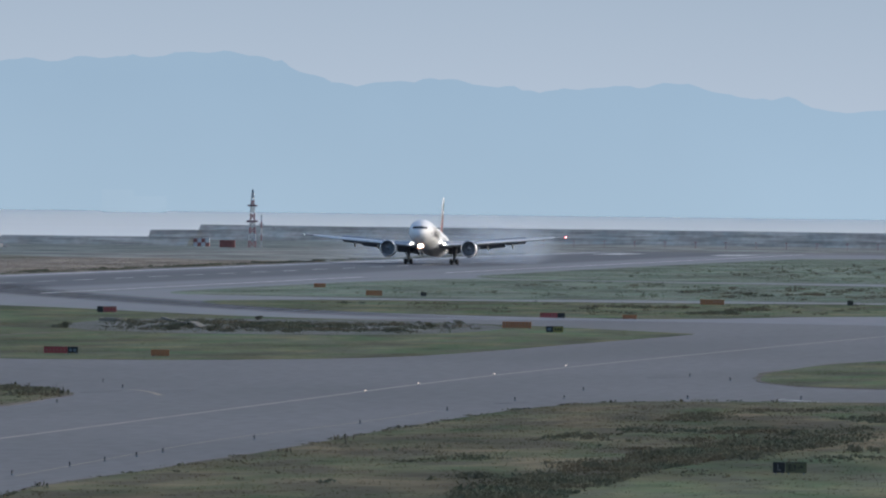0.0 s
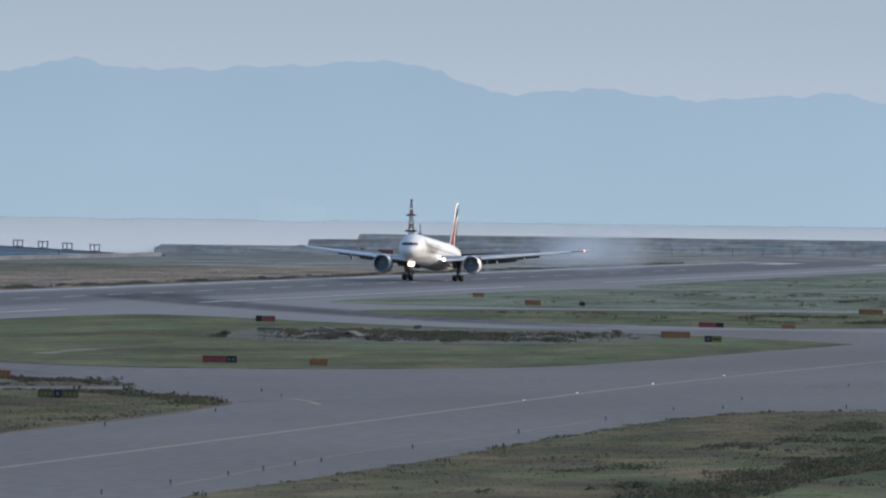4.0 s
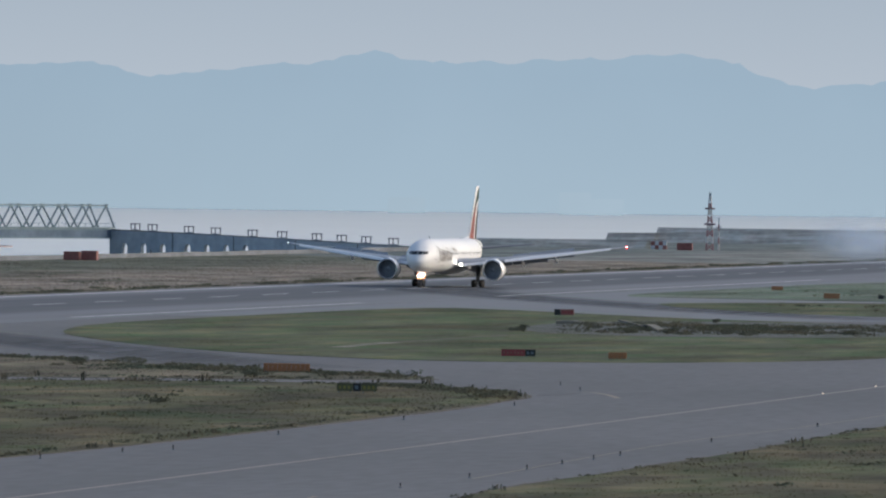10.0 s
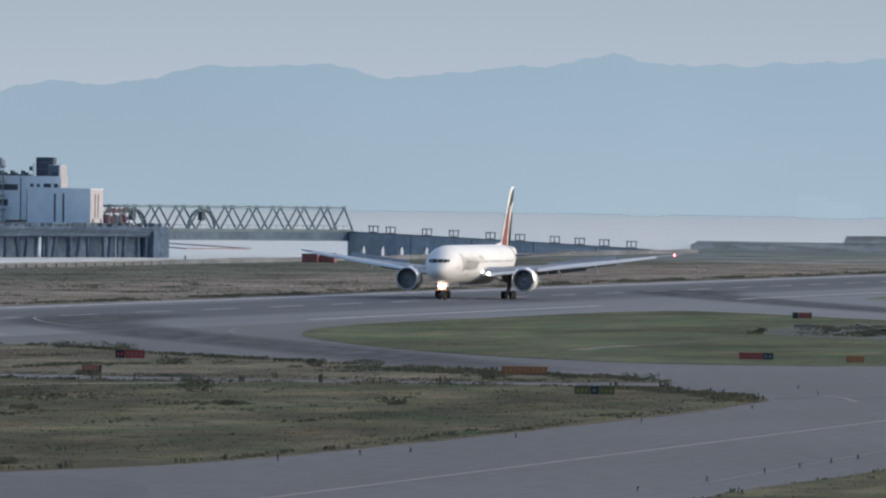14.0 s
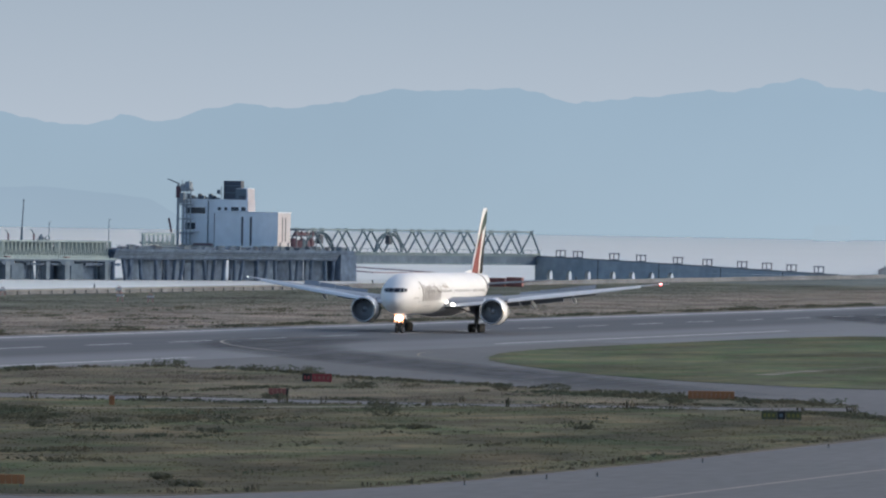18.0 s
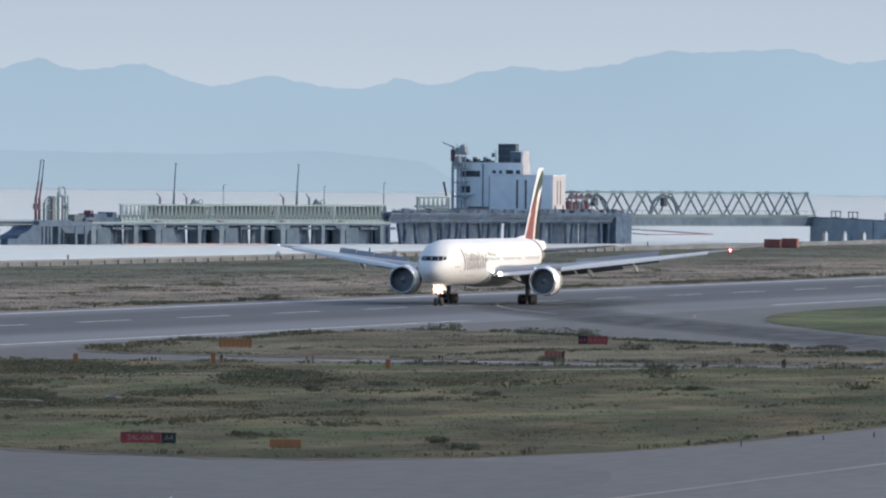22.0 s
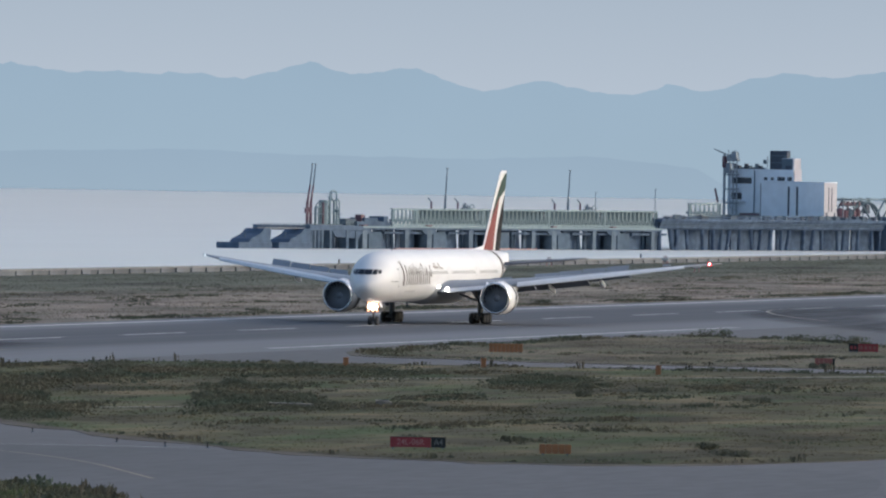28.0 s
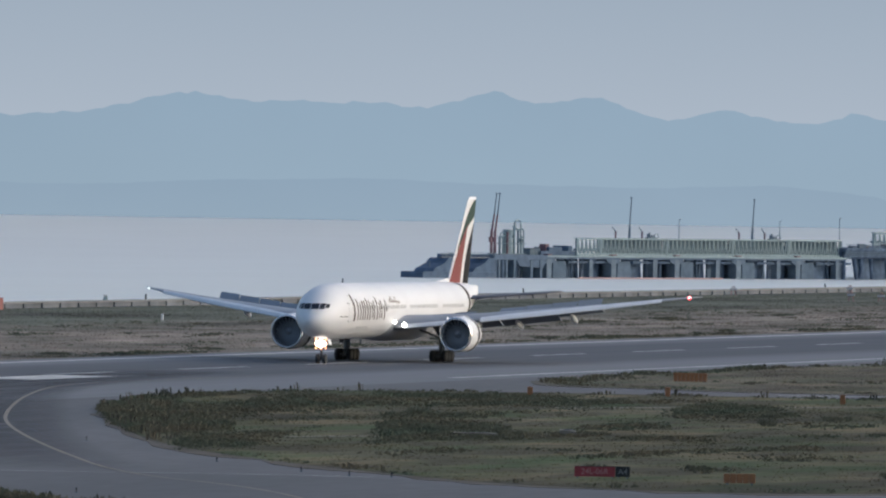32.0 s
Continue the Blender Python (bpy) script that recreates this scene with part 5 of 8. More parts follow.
def build_taxiing_airliner():
    """A narrow-body with tip fences; its origin lies under the wing tip lights' line, the nose towards -y."""
    jet = base("taxiing_airliner", pose(0, 0, 0), "white narrow-body airliner with wing tip fences on the taxiway", "airliner")
    hull = [(-21.0, 0.05, 0.05, 3.1), (-20.6, 0.6, 0.6, 3.15), (-19.2, 1.25, 1.3, 3.35), (-17.4, 1.75, 1.85, 3.6), (-15.0, 1.97, 2.05, 3.75), (-5.0, 1.97, 2.07, 3.75), (5.0, 1.97, 2.07, 3.75), (9.0, 1.7, 1.75, 4.05), (13.0, 1.05, 1.15, 4.6), (16.3, 0.25, 0.4, 5.1)]
    skin = part("fuselage", loft([[(w * math.cos(2 * math.pi * i / 28), y, z + hh * math.sin(2 * math.pi * i / 28)) for i in range(28)] for y, w, hh, z in hull]), M_WHITE, jet, "white fuselage", True)
    for side in (1, -1):
        for k, (x0, x1) in enumerate(((0.05, 0.62), (0.68, 1.15))):
            part("cockpit_window", panel([(side * x0, -19.62 + 0.25 * k, 3.95), (side * x1, -19.3 + 0.45 * k, 3.95), (side * x1 * 0.9, -18.75 + 0.45 * k, 4.5), (side * x0, -19.0 + 0.25 * k, 4.5)], 0.05), M_COCKPIT, skin)
        wing = part("wing", loft([section(side * x, le, te, z, th) for x, le, te, z, th in ((1.7, -10.6, -3.4, 3.0, 0.14), (6.3, -7.5, -3.3, 3.42, 0.12), (12.0, -3.6, -1.0, 3.94, 0.11), (16.3, -0.7, 0.9, 4.33, 0.10), (16.6, -0.35, 0.95, 4.36, 0.06))]), M_WHITE, jet, "pale swept wing", True)
        for x0, x1 in ((6.6, 9.6), (9.7, 12.8), (12.9, 15.5)):
            def le(x):
                return -7.5 + (x - 6.3) * 0.68, 3.42 + (x - 6.3) * 0.0913
            (a, za), (b, zb) = le(x0), le(x1)
            part("slat", loft([[(side * x, y0 - 0.03, z - 0.10), (side * x, y0 - 0.05, z + 0.02), (side * x, y0 + 0.28, z + 0.17), (side * x, y0 + 0.3, z + 0.13)] for x, y0, z in ((x0, a, za), (x1, b, zb))]), M_SLAT, wing, "bare metal slat")
        root = [(side * 16.58, -0.3, 4.35), (side * 16.63, 0.3, 4.37), (side * 16.61, 0.95, 4.35), (side * 16.55, 0.3, 4.33)]
        for dx, z, word in ((0.25, 4.74, "upper"), (0.13, 3.88, "lower")):
            part("tip_fence", loft([root, [(side * (16.58 + dx), 0.7, z), (side * (16.60 + dx), 0.82, z), (side * (16.58 + dx), 0.98, z), (side * (16.56 + dx), 0.82, z)]]), M_BELLY, wing, word + " blade of the tip fence")
        light = bmesh.new()
        bmesh.ops.create_icosphere(light, subdivisions=2, radius=0.16, matrix=Matrix.Translation((side * 15.9, -1.05, 4.26)))
        part("position_light", light, M_NAV_RED if side > 0 else M_NAV_WHITE, wing, "glowing red position light" if side > 0 else "small pale position light")
        for x, ln in ((6.9, 3.0), (9.8, 2.6), (12.8, 2.2)):
            z0 = 3.42 + (x - 6.3) * 0.0913
            y0 = -3.3 + (x - 6.3) * 0.42
            part("flap_fairing", loft([[(side * x + 0.18 * rr * math.cos(q * math.pi / 4), y0 - ln * 0.7 + u * ln, z0 - 0.3 + 0.26 * rr * math.sin(q * math.pi / 4)) for q in range(8)] for u, rr in ((0, 0.1), (0.3, 1.0), (0.7, 0.9), (1.0, 0.1))]), M_BELLY, wing, "grey flap track fairing", True)
        eng = part("engine", lathe([(0.45, 0.92), (0.05, 0.98), (0.0, 1.06), (0.3, 1.18), (1.6, 1.2), (2.8, 1.0), (3.0, 0.9)], 28), M_WHITE, jet, "white engine nacelle", True, pose(side * 5.75, -12.2, 1.85))
        part("fan_disc", rod((0, 0.5, 0), (0, 0.55, 0), 0.92, seg=28), M_FAN, eng)
        part("core_nozzle", rod((0, 2.8, 0), (0, 4.2, 0), 0.55, 0.3, seg=16), M_GEAR, eng)
        part("pylon", box(side * 5.75 - 0.15, side * 5.75 + 0.15, -11.2, -6.4, 2.75, 3.35, 0.05), M_WHITE, jet)
        part("tailplane", loft([section(side * x, le, te, z, 0.1) for x, le, te, z in ((0.6, 10.2, 14.0, 5.0), (4.2, 13.4, 15.4, 5.4))]), M_WING, jet, "grey tailplane", True)
        leg = part("main_gear", rod((side * 3.8, -3.6, 0.5), (side * 3.8, -3.5, 3.0), 0.14), M_GEAR, jet)
        for dx in (-0.46, 0.46):
            wheel(side * 3.8 + dx, -3.6, 0.58, 0.58, 0.4, leg)
    leg = part("nose_gear", rod((0, -16.2, 0.4), (0, -16.1, 2.2), 0.1), M_GEAR, jet)
    for dx in (-0.25, 0.25):
        wheel(dx, -16.2, 0.38, 0.38, 0.24, leg)
    part("fin", loft([[(-0.2, le, z), (0, le - 0.1, z), (0.2, le, z), (0.15, (le + te) / 2, z), (0, te, z), (-0.15, (le + te) / 2, z)] for z, le, te in ((5.6, 7.6, 13.6), (11.7, 13.2, 15.9))]), M_WHITE, jet, "white fin")
    return jet


taxiing_airliner = build_taxiing_airliner()

# ---- the tanker pier across the water ----
PIER = pose(-785, 2984, 0, 0, 0, 71.57)      # x along the pier, y away from the airfield
SEA_Z = -3.6


def pier_thing(name, u, v, z, label, category, group=""):
    return base(name, PIER @ pose(u, v, z), label, category, group)


def zigzag_gallery(u0, u1, z0, z1, pitch, label, depth=4.0, v=0.0):
    """A pipe gallery: chords, a recessed back panel and rows of slanting web plates."""
    g = pier_thing("pipe_gallery", u0, v, 0, label, "pipe gallery", "pipe galleries on the pier")
    w = u1 - u0
    part("top_chord", box(0, w, -0.25, 0.25, z1 - 0.5, z1, 0.05), M_PIER_STEEL, g)
    part("bottom_chord", box(0, w, -0.25, 0.25, z0, z0 + 0.55, 0.05), M_PIER_STEEL, g)
    part("walkway", box(-0.3, w + 0.3, -1.0, -0.26, z0 - 0.15, z0 - 0.02, 0.03), M_PIER_STEEL, g)
    if w > 20:
        part("back_panel", box(0.1, w - 0.1, 1.2, 1.4, z0 + 0.5, z1 - 0.45), M_GALLERY_FILL, g, "grey-green pipes and panel behind the web")
    part("roof", box(0, w, 0.26, depth if w > 20 else 0.7, z1 - 0.2, z1 - 0.05), M_PIER_STEEL, g)
    part("pipe", rod((0.2, 0.8, z0 + 1.5), (w - 0.2, 0.8, z0 + 1.5), 0.3), M_GREY_STEEL, g)
    for x in (0.15, w - 0.15):
        part("end_post", box(x - 0.2, x + 0.2, -0.28, 0.28, z0 + 0.5, z1 - 0.5), M_PIER_STEEL, g)
    k = max(1, round(w / pitch))
    hgt = z1 - z0 - 1.0
    first = None
    for i in range(k):
        for s in (-1, 1):
            x = (i + 0.5) * w / k
            if first is None:
                bm = loft([[(a - 0.13, -0.12, z) for a in (0,)] + [(0.13, -0.12, z), (0.13, 0.12, z), (-0.13, 0.12, z)] for z in (-hgt / 2, hgt / 2)])
                for q in bm.verts:
                    q.co.x *= 1.9 if q.co.z < 0 else 0.9
                first = part("web_plate", bm, M_PIER_STEEL, g, m=pose(x - 0.36, 0, (z0 + z1) / 2, 0, 9, 0))
            else:
                share("web_plate", first.data, g, pose(x + s * 0.36, 0, (z0 + z1) / 2, 0, -9 * s, 0))
    return g


for u0, u1, v in ((79.0, 91, 0), (91.2, 124, 0), (124.3, 157.7, 0), (158, 187, 0), (187.3, 215, 0)):
    zigzag_gallery(u0, u1, 2.5, 7.15, 2.1, "pale green steel pipe gallery on the concrete pier", v=v)
zigzag_gallery(232, 249, 5.3, 9.5, 2.3, "pale green steel pipe gallery beside the pumping house")


def pier_deck():
    deck = base("pier", PIER, "long concrete and steel tanker pier standing in the water", "pier")
    foot = SEA_Z - 1
    part("deck_beam", box(60, 216, -1.2, 12, 1.45, 2.35, 0.1), M_DARK_CONCRETE, deck, "dark concrete deck edge")
    part("deck_lip", box(60, 216, -1.34, -1.2, 1.95, 2.4), M_PIER_STEEL, deck, "pale steel deck lip")
    part("platform", box(214, 346, -2, 40, 4.0, 5.0, 0.15), M_PIER_SHADE, deck, "dark concrete platform")
    part("platform_fascia", box(214, 346, -2.4, -2.05, 4.35, 5.1, 0.05), M_PIER_SHADE, deck, "grey-blue platform edge")
    part("loading_platform", box(36, 62, -2, 16, 1.2, 2.5, 0.1), M_DARK_CONCRETE, deck)
    part("catwalk", box(13, 41, -0.6, 0.6, 1.55, 1.9, 0.04), M_CONCRETE, deck)
    for z in (2.4, 2.95):
        part("catwalk_rail", box(13, 41, -0.6, -0.52, z, z + 0.08), M_PIER_STEEL, deck)
    for u in range(13, 42, 2):
        part("catwalk_post", box(u, u + 0.1, -0.6, -0.52, 1.85, 3.0), M_PIER_STEEL, deck)
    rng = random.Random(4)
    # the bays under the pipe galleries: a tall column with its cap, a broad shaft, dark back walls and a slim column
    # under-deck shade put into colour: pale columns, mid shafts, dark walls
    for u in (63.0, 95.0, 127.0, 158.5, 189.5):
        part("deck_column", box(u, u + 2.4, -1.1, 1.5, foot, 1.48, 0.1), M_COLUMN_PALE, deck, "pale concrete column")
        part("pier_cap", loft([[(u - 2.2, y, 1.5), (u + 4.6, y, 1.5), (u + 4.6, y, 1.0), (u + 2.6, y, 0.2), (u - 0.2, y, 0.2), (u - 2.2, y, 1.0)] for y in (-1.0, 2.2)]), M_PIER_COLUMN, deck)
        part("pier_shaft", box(u + 4.8, u + 11.2, 0.0, 6.0, foot, 1.0, 0.12), M_PIER_COLUMN, deck, "broad concrete shaft")
        part("inner_wall", loft([[(u + 11.6, y, foot), (u + 21.0, y, foot), (u + 20.2, y, 1.46), (u + 11.4, y, 1.46)] for y in (2.6, 3.1)]), M_PIER_SHADE, deck, "inner wall, under-deck shade put into its dark colour")
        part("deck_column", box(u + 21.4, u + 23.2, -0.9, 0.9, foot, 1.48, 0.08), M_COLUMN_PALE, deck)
        part("inner_wall", box(u + 22.4, u + 31.2, 2.6, 3.1, foot, 1.46), M_PIER_SHADE, deck, "inner wall, under-deck shade put into its dark colour")
        part("inner_wall", box(u - 0.4, u + 11.1, 6.2, 6.7, foot, 1.46), M_PIER_SHADE, deck, "inner wall, under-deck shade put into its dark colour")
        part("cross_beam", box(u + 12.0, u + 30.6, -0.3, 0.5, 0.35, 1.0, 0.05), M_DARK_CONCRETE, deck)
        for k in range(3):
            c = u + rng.uniform(12.5, 29.5)
            part("slim_post", rod((c, 1.6, foot), (c + rng.uniform(-0.8, 0.8), 1.6, 1.46), 0.36, seg=8), M_PIER_COLUMN, deck)
        part("bearing", box(u + 0.2, u + 2.2, -1.3, 0.6, 2.36, 2.75, 0.05), M_MAROON, deck, "dull red bearing block")
    # the loading station: close piles, a dark box girder and hanging pipes
    for k, u in enumerate((36.6, 38.4, 40.2, 42.0)):
        part("support_post", rod((u, -1.6, foot), (u, -1.6, 1.3), 0.62, seg=10), M_COLUMN_PALE if k % 2 else M_PIER_COLUMN, deck)
    part("inner_wall", box(46.5, 53.5, 1.5, 2.0, foot, 1.25), M_PIER_SHADE, deck, "inner wall, under-deck shade put into its dark colour")
    part("inner_wall", box(54.4, 63.0, 1.5, 2.0, foot, 1.25), M_PIER_SHADE, deck, "inner wall, under-deck shade put into its dark colour")
    part("sloped_wall", loft([[(46.0, y, 2.4), (62.5, y, 2.4), (60.5, y, -1.0), (49.0, y, -0.4)] for y in (-1.6, 1.0)]), M_DARK_CONCRETE, deck)
    for u in (45.8, 54.0, 58.6):
        part("deck_column", box(u, u + 1.2, -1.8, 0.8, foot, 1.25, 0.08), M_PIER_COLUMN, deck)
    for u0, u1, z0, z1 in ((62.0, 79.0, 2.4, 3.6), (66.0, 72.5, 3.6, 4.6), (75.5, 77.5, 3.6, 5.0)):
        part("deck_house", box(u0, u1, 0.2, 5.0, z0, z1, 0.06), M_DARK_CONCRETE, deck, "low dark equipment house")
    # the platform's trestle: girders and pipes over raking piles, dark walls with gaps between
    for z, r, v in ((3.75, 0.28, -1.5), (3.2, 0.22, -1.2), (2.7, 0.3, -1.0)):
        part("fascia_pipe", rod((214.5, v, z), (345.5, v, z), r, seg=8), M_DARK_CONCRETE if z > 3 else M_PIER_SHADE, deck)
    part("edge_girder", box(214, 346, -0.6, 0.2, 2.1, 4.02, 0.08), M_PIER_SHADE, deck, "dark edge girder")
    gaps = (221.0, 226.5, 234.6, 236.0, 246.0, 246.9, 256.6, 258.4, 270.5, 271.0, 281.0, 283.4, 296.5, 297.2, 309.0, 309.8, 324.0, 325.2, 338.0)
    # walls in a colour darkened for the trestle's shade
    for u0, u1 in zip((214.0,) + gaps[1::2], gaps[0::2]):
        part("inner_wall", box(u0, u1, 2.0, 2.5, foot, 2.2), M_PIER_SHADE, deck, "inner wall, under-deck shade put into its dark colour")
    u = 216.0
    while u < 337:
        lean = rng.uniform(-1.8, 1.8)
        part("support_post", rod((u + lean, -0.2, foot), (u, -0.4, 2.2), 0.55, seg=10), M_PIER_SHADE if rng.random() < 0.8 else M_DARK_CONCRETE, deck)
        u += rng.uniform(4.0, 9.0)
    for du in (-1.6, 1.6):
        part("support_post", rod((223.7 + 0.2 * du, -0.2, foot), (223.7 + 1.6 * du, -0.4, 2.2), 0.6, seg=10), M_PIER_SHADE, deck)
    for v in range(2, 40, 4):
        part("support_post", rod((215, v, foot), (215, v, 4.1), 0.7, seg=10), M_DARK_CONCRETE, deck)
    part("inner_wall", box(200.5, 214.0, 2.0, 2.5, foot, 1.46), M_PIER_SHADE, deck, "inner wall, under-deck shade put into its dark colour")
    part("end_girder", box(214.2, 214.8, 0, 40, 2.2, 4.0, 0.05), M_PIER_SHADE, deck)
    for k in range(64):
        u = rng.uniform(216, 344)
        part("deck_fitting", box(u, u + rng.uniform(0.4, 2.6), -1.9, -1.2 + rng.uniform(0, 1.2), 4.95, 5.0 + rng.uniform(0.25, 1.25), 0.04), rng.choice((M_GREY_STEEL, M_PIER_COLUMN, M_DARK, M_DARK_CONCRETE)), deck)
    part("deck_pipe", rod((216, -1.6, 5.55), (304, -1.6, 5.55), 0.2, seg=8), M_DARK_CONCRETE, deck)
    part("end_pier", box(338, 347, -2.2, 8, foot, 4.02, 0.1), M_PIER_SHADE, deck)
    for u in range(216, 346, 5):
        part("rail_post", box(u, u + 0.1, -2.3, -2.2, 5.0, 6.1), M_GREY_STEEL, deck)
    part("handrail", box(214, 346, -2.32, -2.24, 6.02, 6.1), M_GREY_STEEL, deck)
    return deck


pier_deck()


def dolphin(u, label):
    """A stepped concrete mooring block."""
    d = pier_thing("mooring_dolphin", u, -1, 0, label, "mooring dolphin", "mooring dolphins")
    part("foot", box(0, 16, -2, 5, SEA_Z - 1.5, -2.0, 0.15), M_DARK_CONCRETE, d)
    pts = [(5.5, -2.0), (16, -2.0), (16, 1.6), (13.0, 1.6), (11.0, 0.2), (8.5, -0.6), (6.5, -1.1)]
    part("stepped_block", loft([[(x, y, z) for x, z in pts] for y in (-1.5, 4.5)]), M_DARK_CONCRETE, d)
    part("bollard", rod((7.5, 1, -1.2), (7.5, 1, 0.8), 0.16, seg=8), M_GREY_STEEL, d)
    for x in (13.4, 15.6):
        part("rail_post", rod((x, -1.2, 1.6), (x, -1.2, 2.8), 0.06, seg=6), M_GREY_STEEL, d)
    part("handrail", rod((13.4, -1.2, 2.75), (15.6, -1.2, 2.75), 0.06, seg=6), M_GREY_STEEL, d)
    return d


dolphin(0.3, "stepped dark concrete mooring block in the water")
dolphin(19.5, "stepped dark concrete mooring block in the water")


def loading_arm(u, lean, top, label="tall slender marine loading arm, red at the base"):
    a = pier_thing("loading_arm", u, 0, 2.5, label, "loading arm", "loading arms")
    part("riser", rod((0, 0, -0.1), (0, 0, 6.2), 0.42, 0.36), M_MAROON, a, "dark red riser")
    part("inner_arm", rod((0, 0, 6.0), (0.5 + lean, 0, 10.5), 0.3, 0.24), M_MAROON, a)
    part("outer_arm", rod((0.5 + lean, 0, 10.4), (0.9 + lean * 1.8, 0, top - 2.5), 0.2, 0.15), M_GREY_STEEL, a)
    part("counterweight", box(-0.9, -0.3, -0.3, 0.3, 3.2, 4.6, 0.06), M_MAROON, a)
    part("head", box(0.75 + lean * 1.8, 1.2 + lean * 1.8, -0.2, 0.2, top - 2.6, top - 2.2), M_GREY_STEEL, a)
    part("base_frame", box(-0.8, 0.8, -0.7, 0.7, -0.2, 0.3, 0.05), M_GREY_STEEL, a)
    return a


loading_arm(37.5, 0.7, 18.4)
loading_arm(39.2, 0.6, 18.4)
for u in (107.0, 169.8):
    a = pier_thing("mast", u, 1.0, 7.1, "slender grey mast above the pipe gallery", "mast", "pier masts")
    part("lower_pole", rod((0, 0, -0.1), (0.2, 0, 3.5), 0.35, 0.25), M_GREY_STEEL, a)
    part("upper_pole", rod((0.2, 0, 3.4), (0.9, 0, 10.8), 0.2, 0.14), M_GREY_STEEL, a)
    part("cap", box(0.65, 1.15, -0.2, 0.2, 10.7, 11.0), M_GREY_STEEL, a)
    for k, dx in enumerate((-7.5, 5.8)):
        q = pier_thing("fire_monitor", u + dx, 0.6, 7.1, "short dark red fire monitor on the gallery", "fire monitor", "fire monitors")
        part("stand", rod((0, 0, -0.1), (0, 0, 1.9), 0.26), M_MAROON, q)
        part("barrel", rod((0, 0, 1.8), (-1.6, 0, 2.9), 0.14), M_GREY_STEEL, q)
    q = pier_thing("valve_manifold", u + 10.5, 0.6, 7.1, "small grey valve manifold on the gallery roof", "manifold", "valve manifolds")
    part("skid", box(-2.2, 2.6, -0.4, 0.6, -0.08, 0.3, 0.04), M_GREY_STEEL, q)
    for x, h in ((-1.8, 1.3), (-0.9, 1.7), (0.2, 1.1), (1.4, 0.9)):
        part("valve", rod((x, 0, 0.2), (x, 0, h), 0.3, 0.2, seg=8), M_GREY_STEEL, q)
    pts = [(2.4 + 1.3 * math.cos(math.pi * k / 6), 0, 0.2 + 1.1 * math.sin(math.pi * k / 6)) for k in range(7)]
    for p0, p1 in zip(pts, pts[1:]):
        part("pipe_bend", rod(p0, p1, 0.12, seg=6), M_PIER_STEEL, q)
for u, h in ((132, 5.2), (184, 5.0), (215.5, 6.0)):
    q = pier_thing("lamp_post", u, 0.9, 7.1, "thin grey lamp post on the pier", "lamp post", "pier lamp posts")
    part("pole", rod((0, 0, -0.1), (0, 0, h), 0.1), M_GREY_STEEL, q)
    part("arm", rod((0, 0, h - 0.05), (0.9, 0, h + 0.15), 0.08), M_GREY_STEEL, q)


def pipework():
    g = pier_thing("pipework", 43, 1, 2.5, "pale green pipes and vessels of the loading station", "pipework")
    for x, h, r in ((0, 4.6, 0.3), (1.6, 4.6, 0.25), (7.0, 7.6, 0.35), (9.0, 6.6, 0.3), (10.5, 5.0, 0.3)):
        part("riser_pipe", rod((x, 0, -0.2), (x, 0, h), r, seg=10), M_PIER_STEEL, g)
    part("vessel", rod((4.8, 0.6, -0.2), (4.8, 0.6, 6.6), 1.3, seg=16), M_PIER_STEEL, g, "pale green upright vessel")
    part("bend", rod((-0.2, 0, 4.5), (4.0, 0, 5.2), 0.3), M_PIER_STEEL, g)
    part("bend", rod((6.6, 0, 7.4), (9.2, 0, 6.4), 0.3), M_PIER_STEEL, g)
    for x0, x1, z in ((-0.3, 2.2, 5.0), (6.4, 9.6, 8.2), (8.6, 11.0, 6.0)):
        pts = [(x0 + (x1 - x0) * (1 - math.cos(math.pi * k / 8)) / 2, -0.4, z + 0.9 * math.sin(math.pi * k / 8)) for k in range(9)]
        for a0, a1 in zip(pts, pts[1:]):
            part("pipe_bend", rod(a0, a1, 0.2, seg=8), M_PIER_STEEL, g)
        part("pipe_leg", rod((x0, -0.4, -0.2), (x0, -0.4, z), 0.2, seg=8), M_PIER_STEEL, g)
        part("pipe_leg", rod((x1, -0.4, -0.2), (x1, -0.4, z), 0.2, seg=8), M_PIER_STEEL, g)
    for x, z in ((3.4, 3.2), (6.0, 4.4), (9.8, 3.4)):
        part("valve", box(x - 0.5, x + 0.5, -0.8, 0.2, z, z + 0.8, 0.15), M_TRUSS, g)
    part("mid_walkway", box(-0.5, 11.5, -0.9, 0.9, 2.9, 3.05), M_TRUSS, g)
    part("vent", rod((7.8, 0, 6.5), (7.8, 0, 9.2), 0.1), M_GREY_STEEL, g)
    part("red_riser", rod((2.8, -0.6, -0.2), (2.8, -0.6, 6.0), 0.3), M_MAROON, g, "dark red pipe")
    part("skid", box(-1, 12, -1, 2, -0.15, 0.3, 0.05), M_GREY_STEEL, g)
    part("machine", box(15, 20, 0, 2, -0.15, 1.8, 0.1), M_GREY_STEEL, g)
    part("cabin", box(22.5, 24.3, 0, 2, -0.15, 2.9, 0.1), M_MAROON, g, "small dark red cabin")
    part("rail", box(12, 34, -0.6, -0.5, 0.9, 1.0), M_PIER_STEEL, g)
    for x in range(12, 35, 2):
        part("rail_post", box(x, x + 0.1, -0.6, -0.5, -0.1, 1.0), M_PIER_STEEL, g)
    return g


pipework()


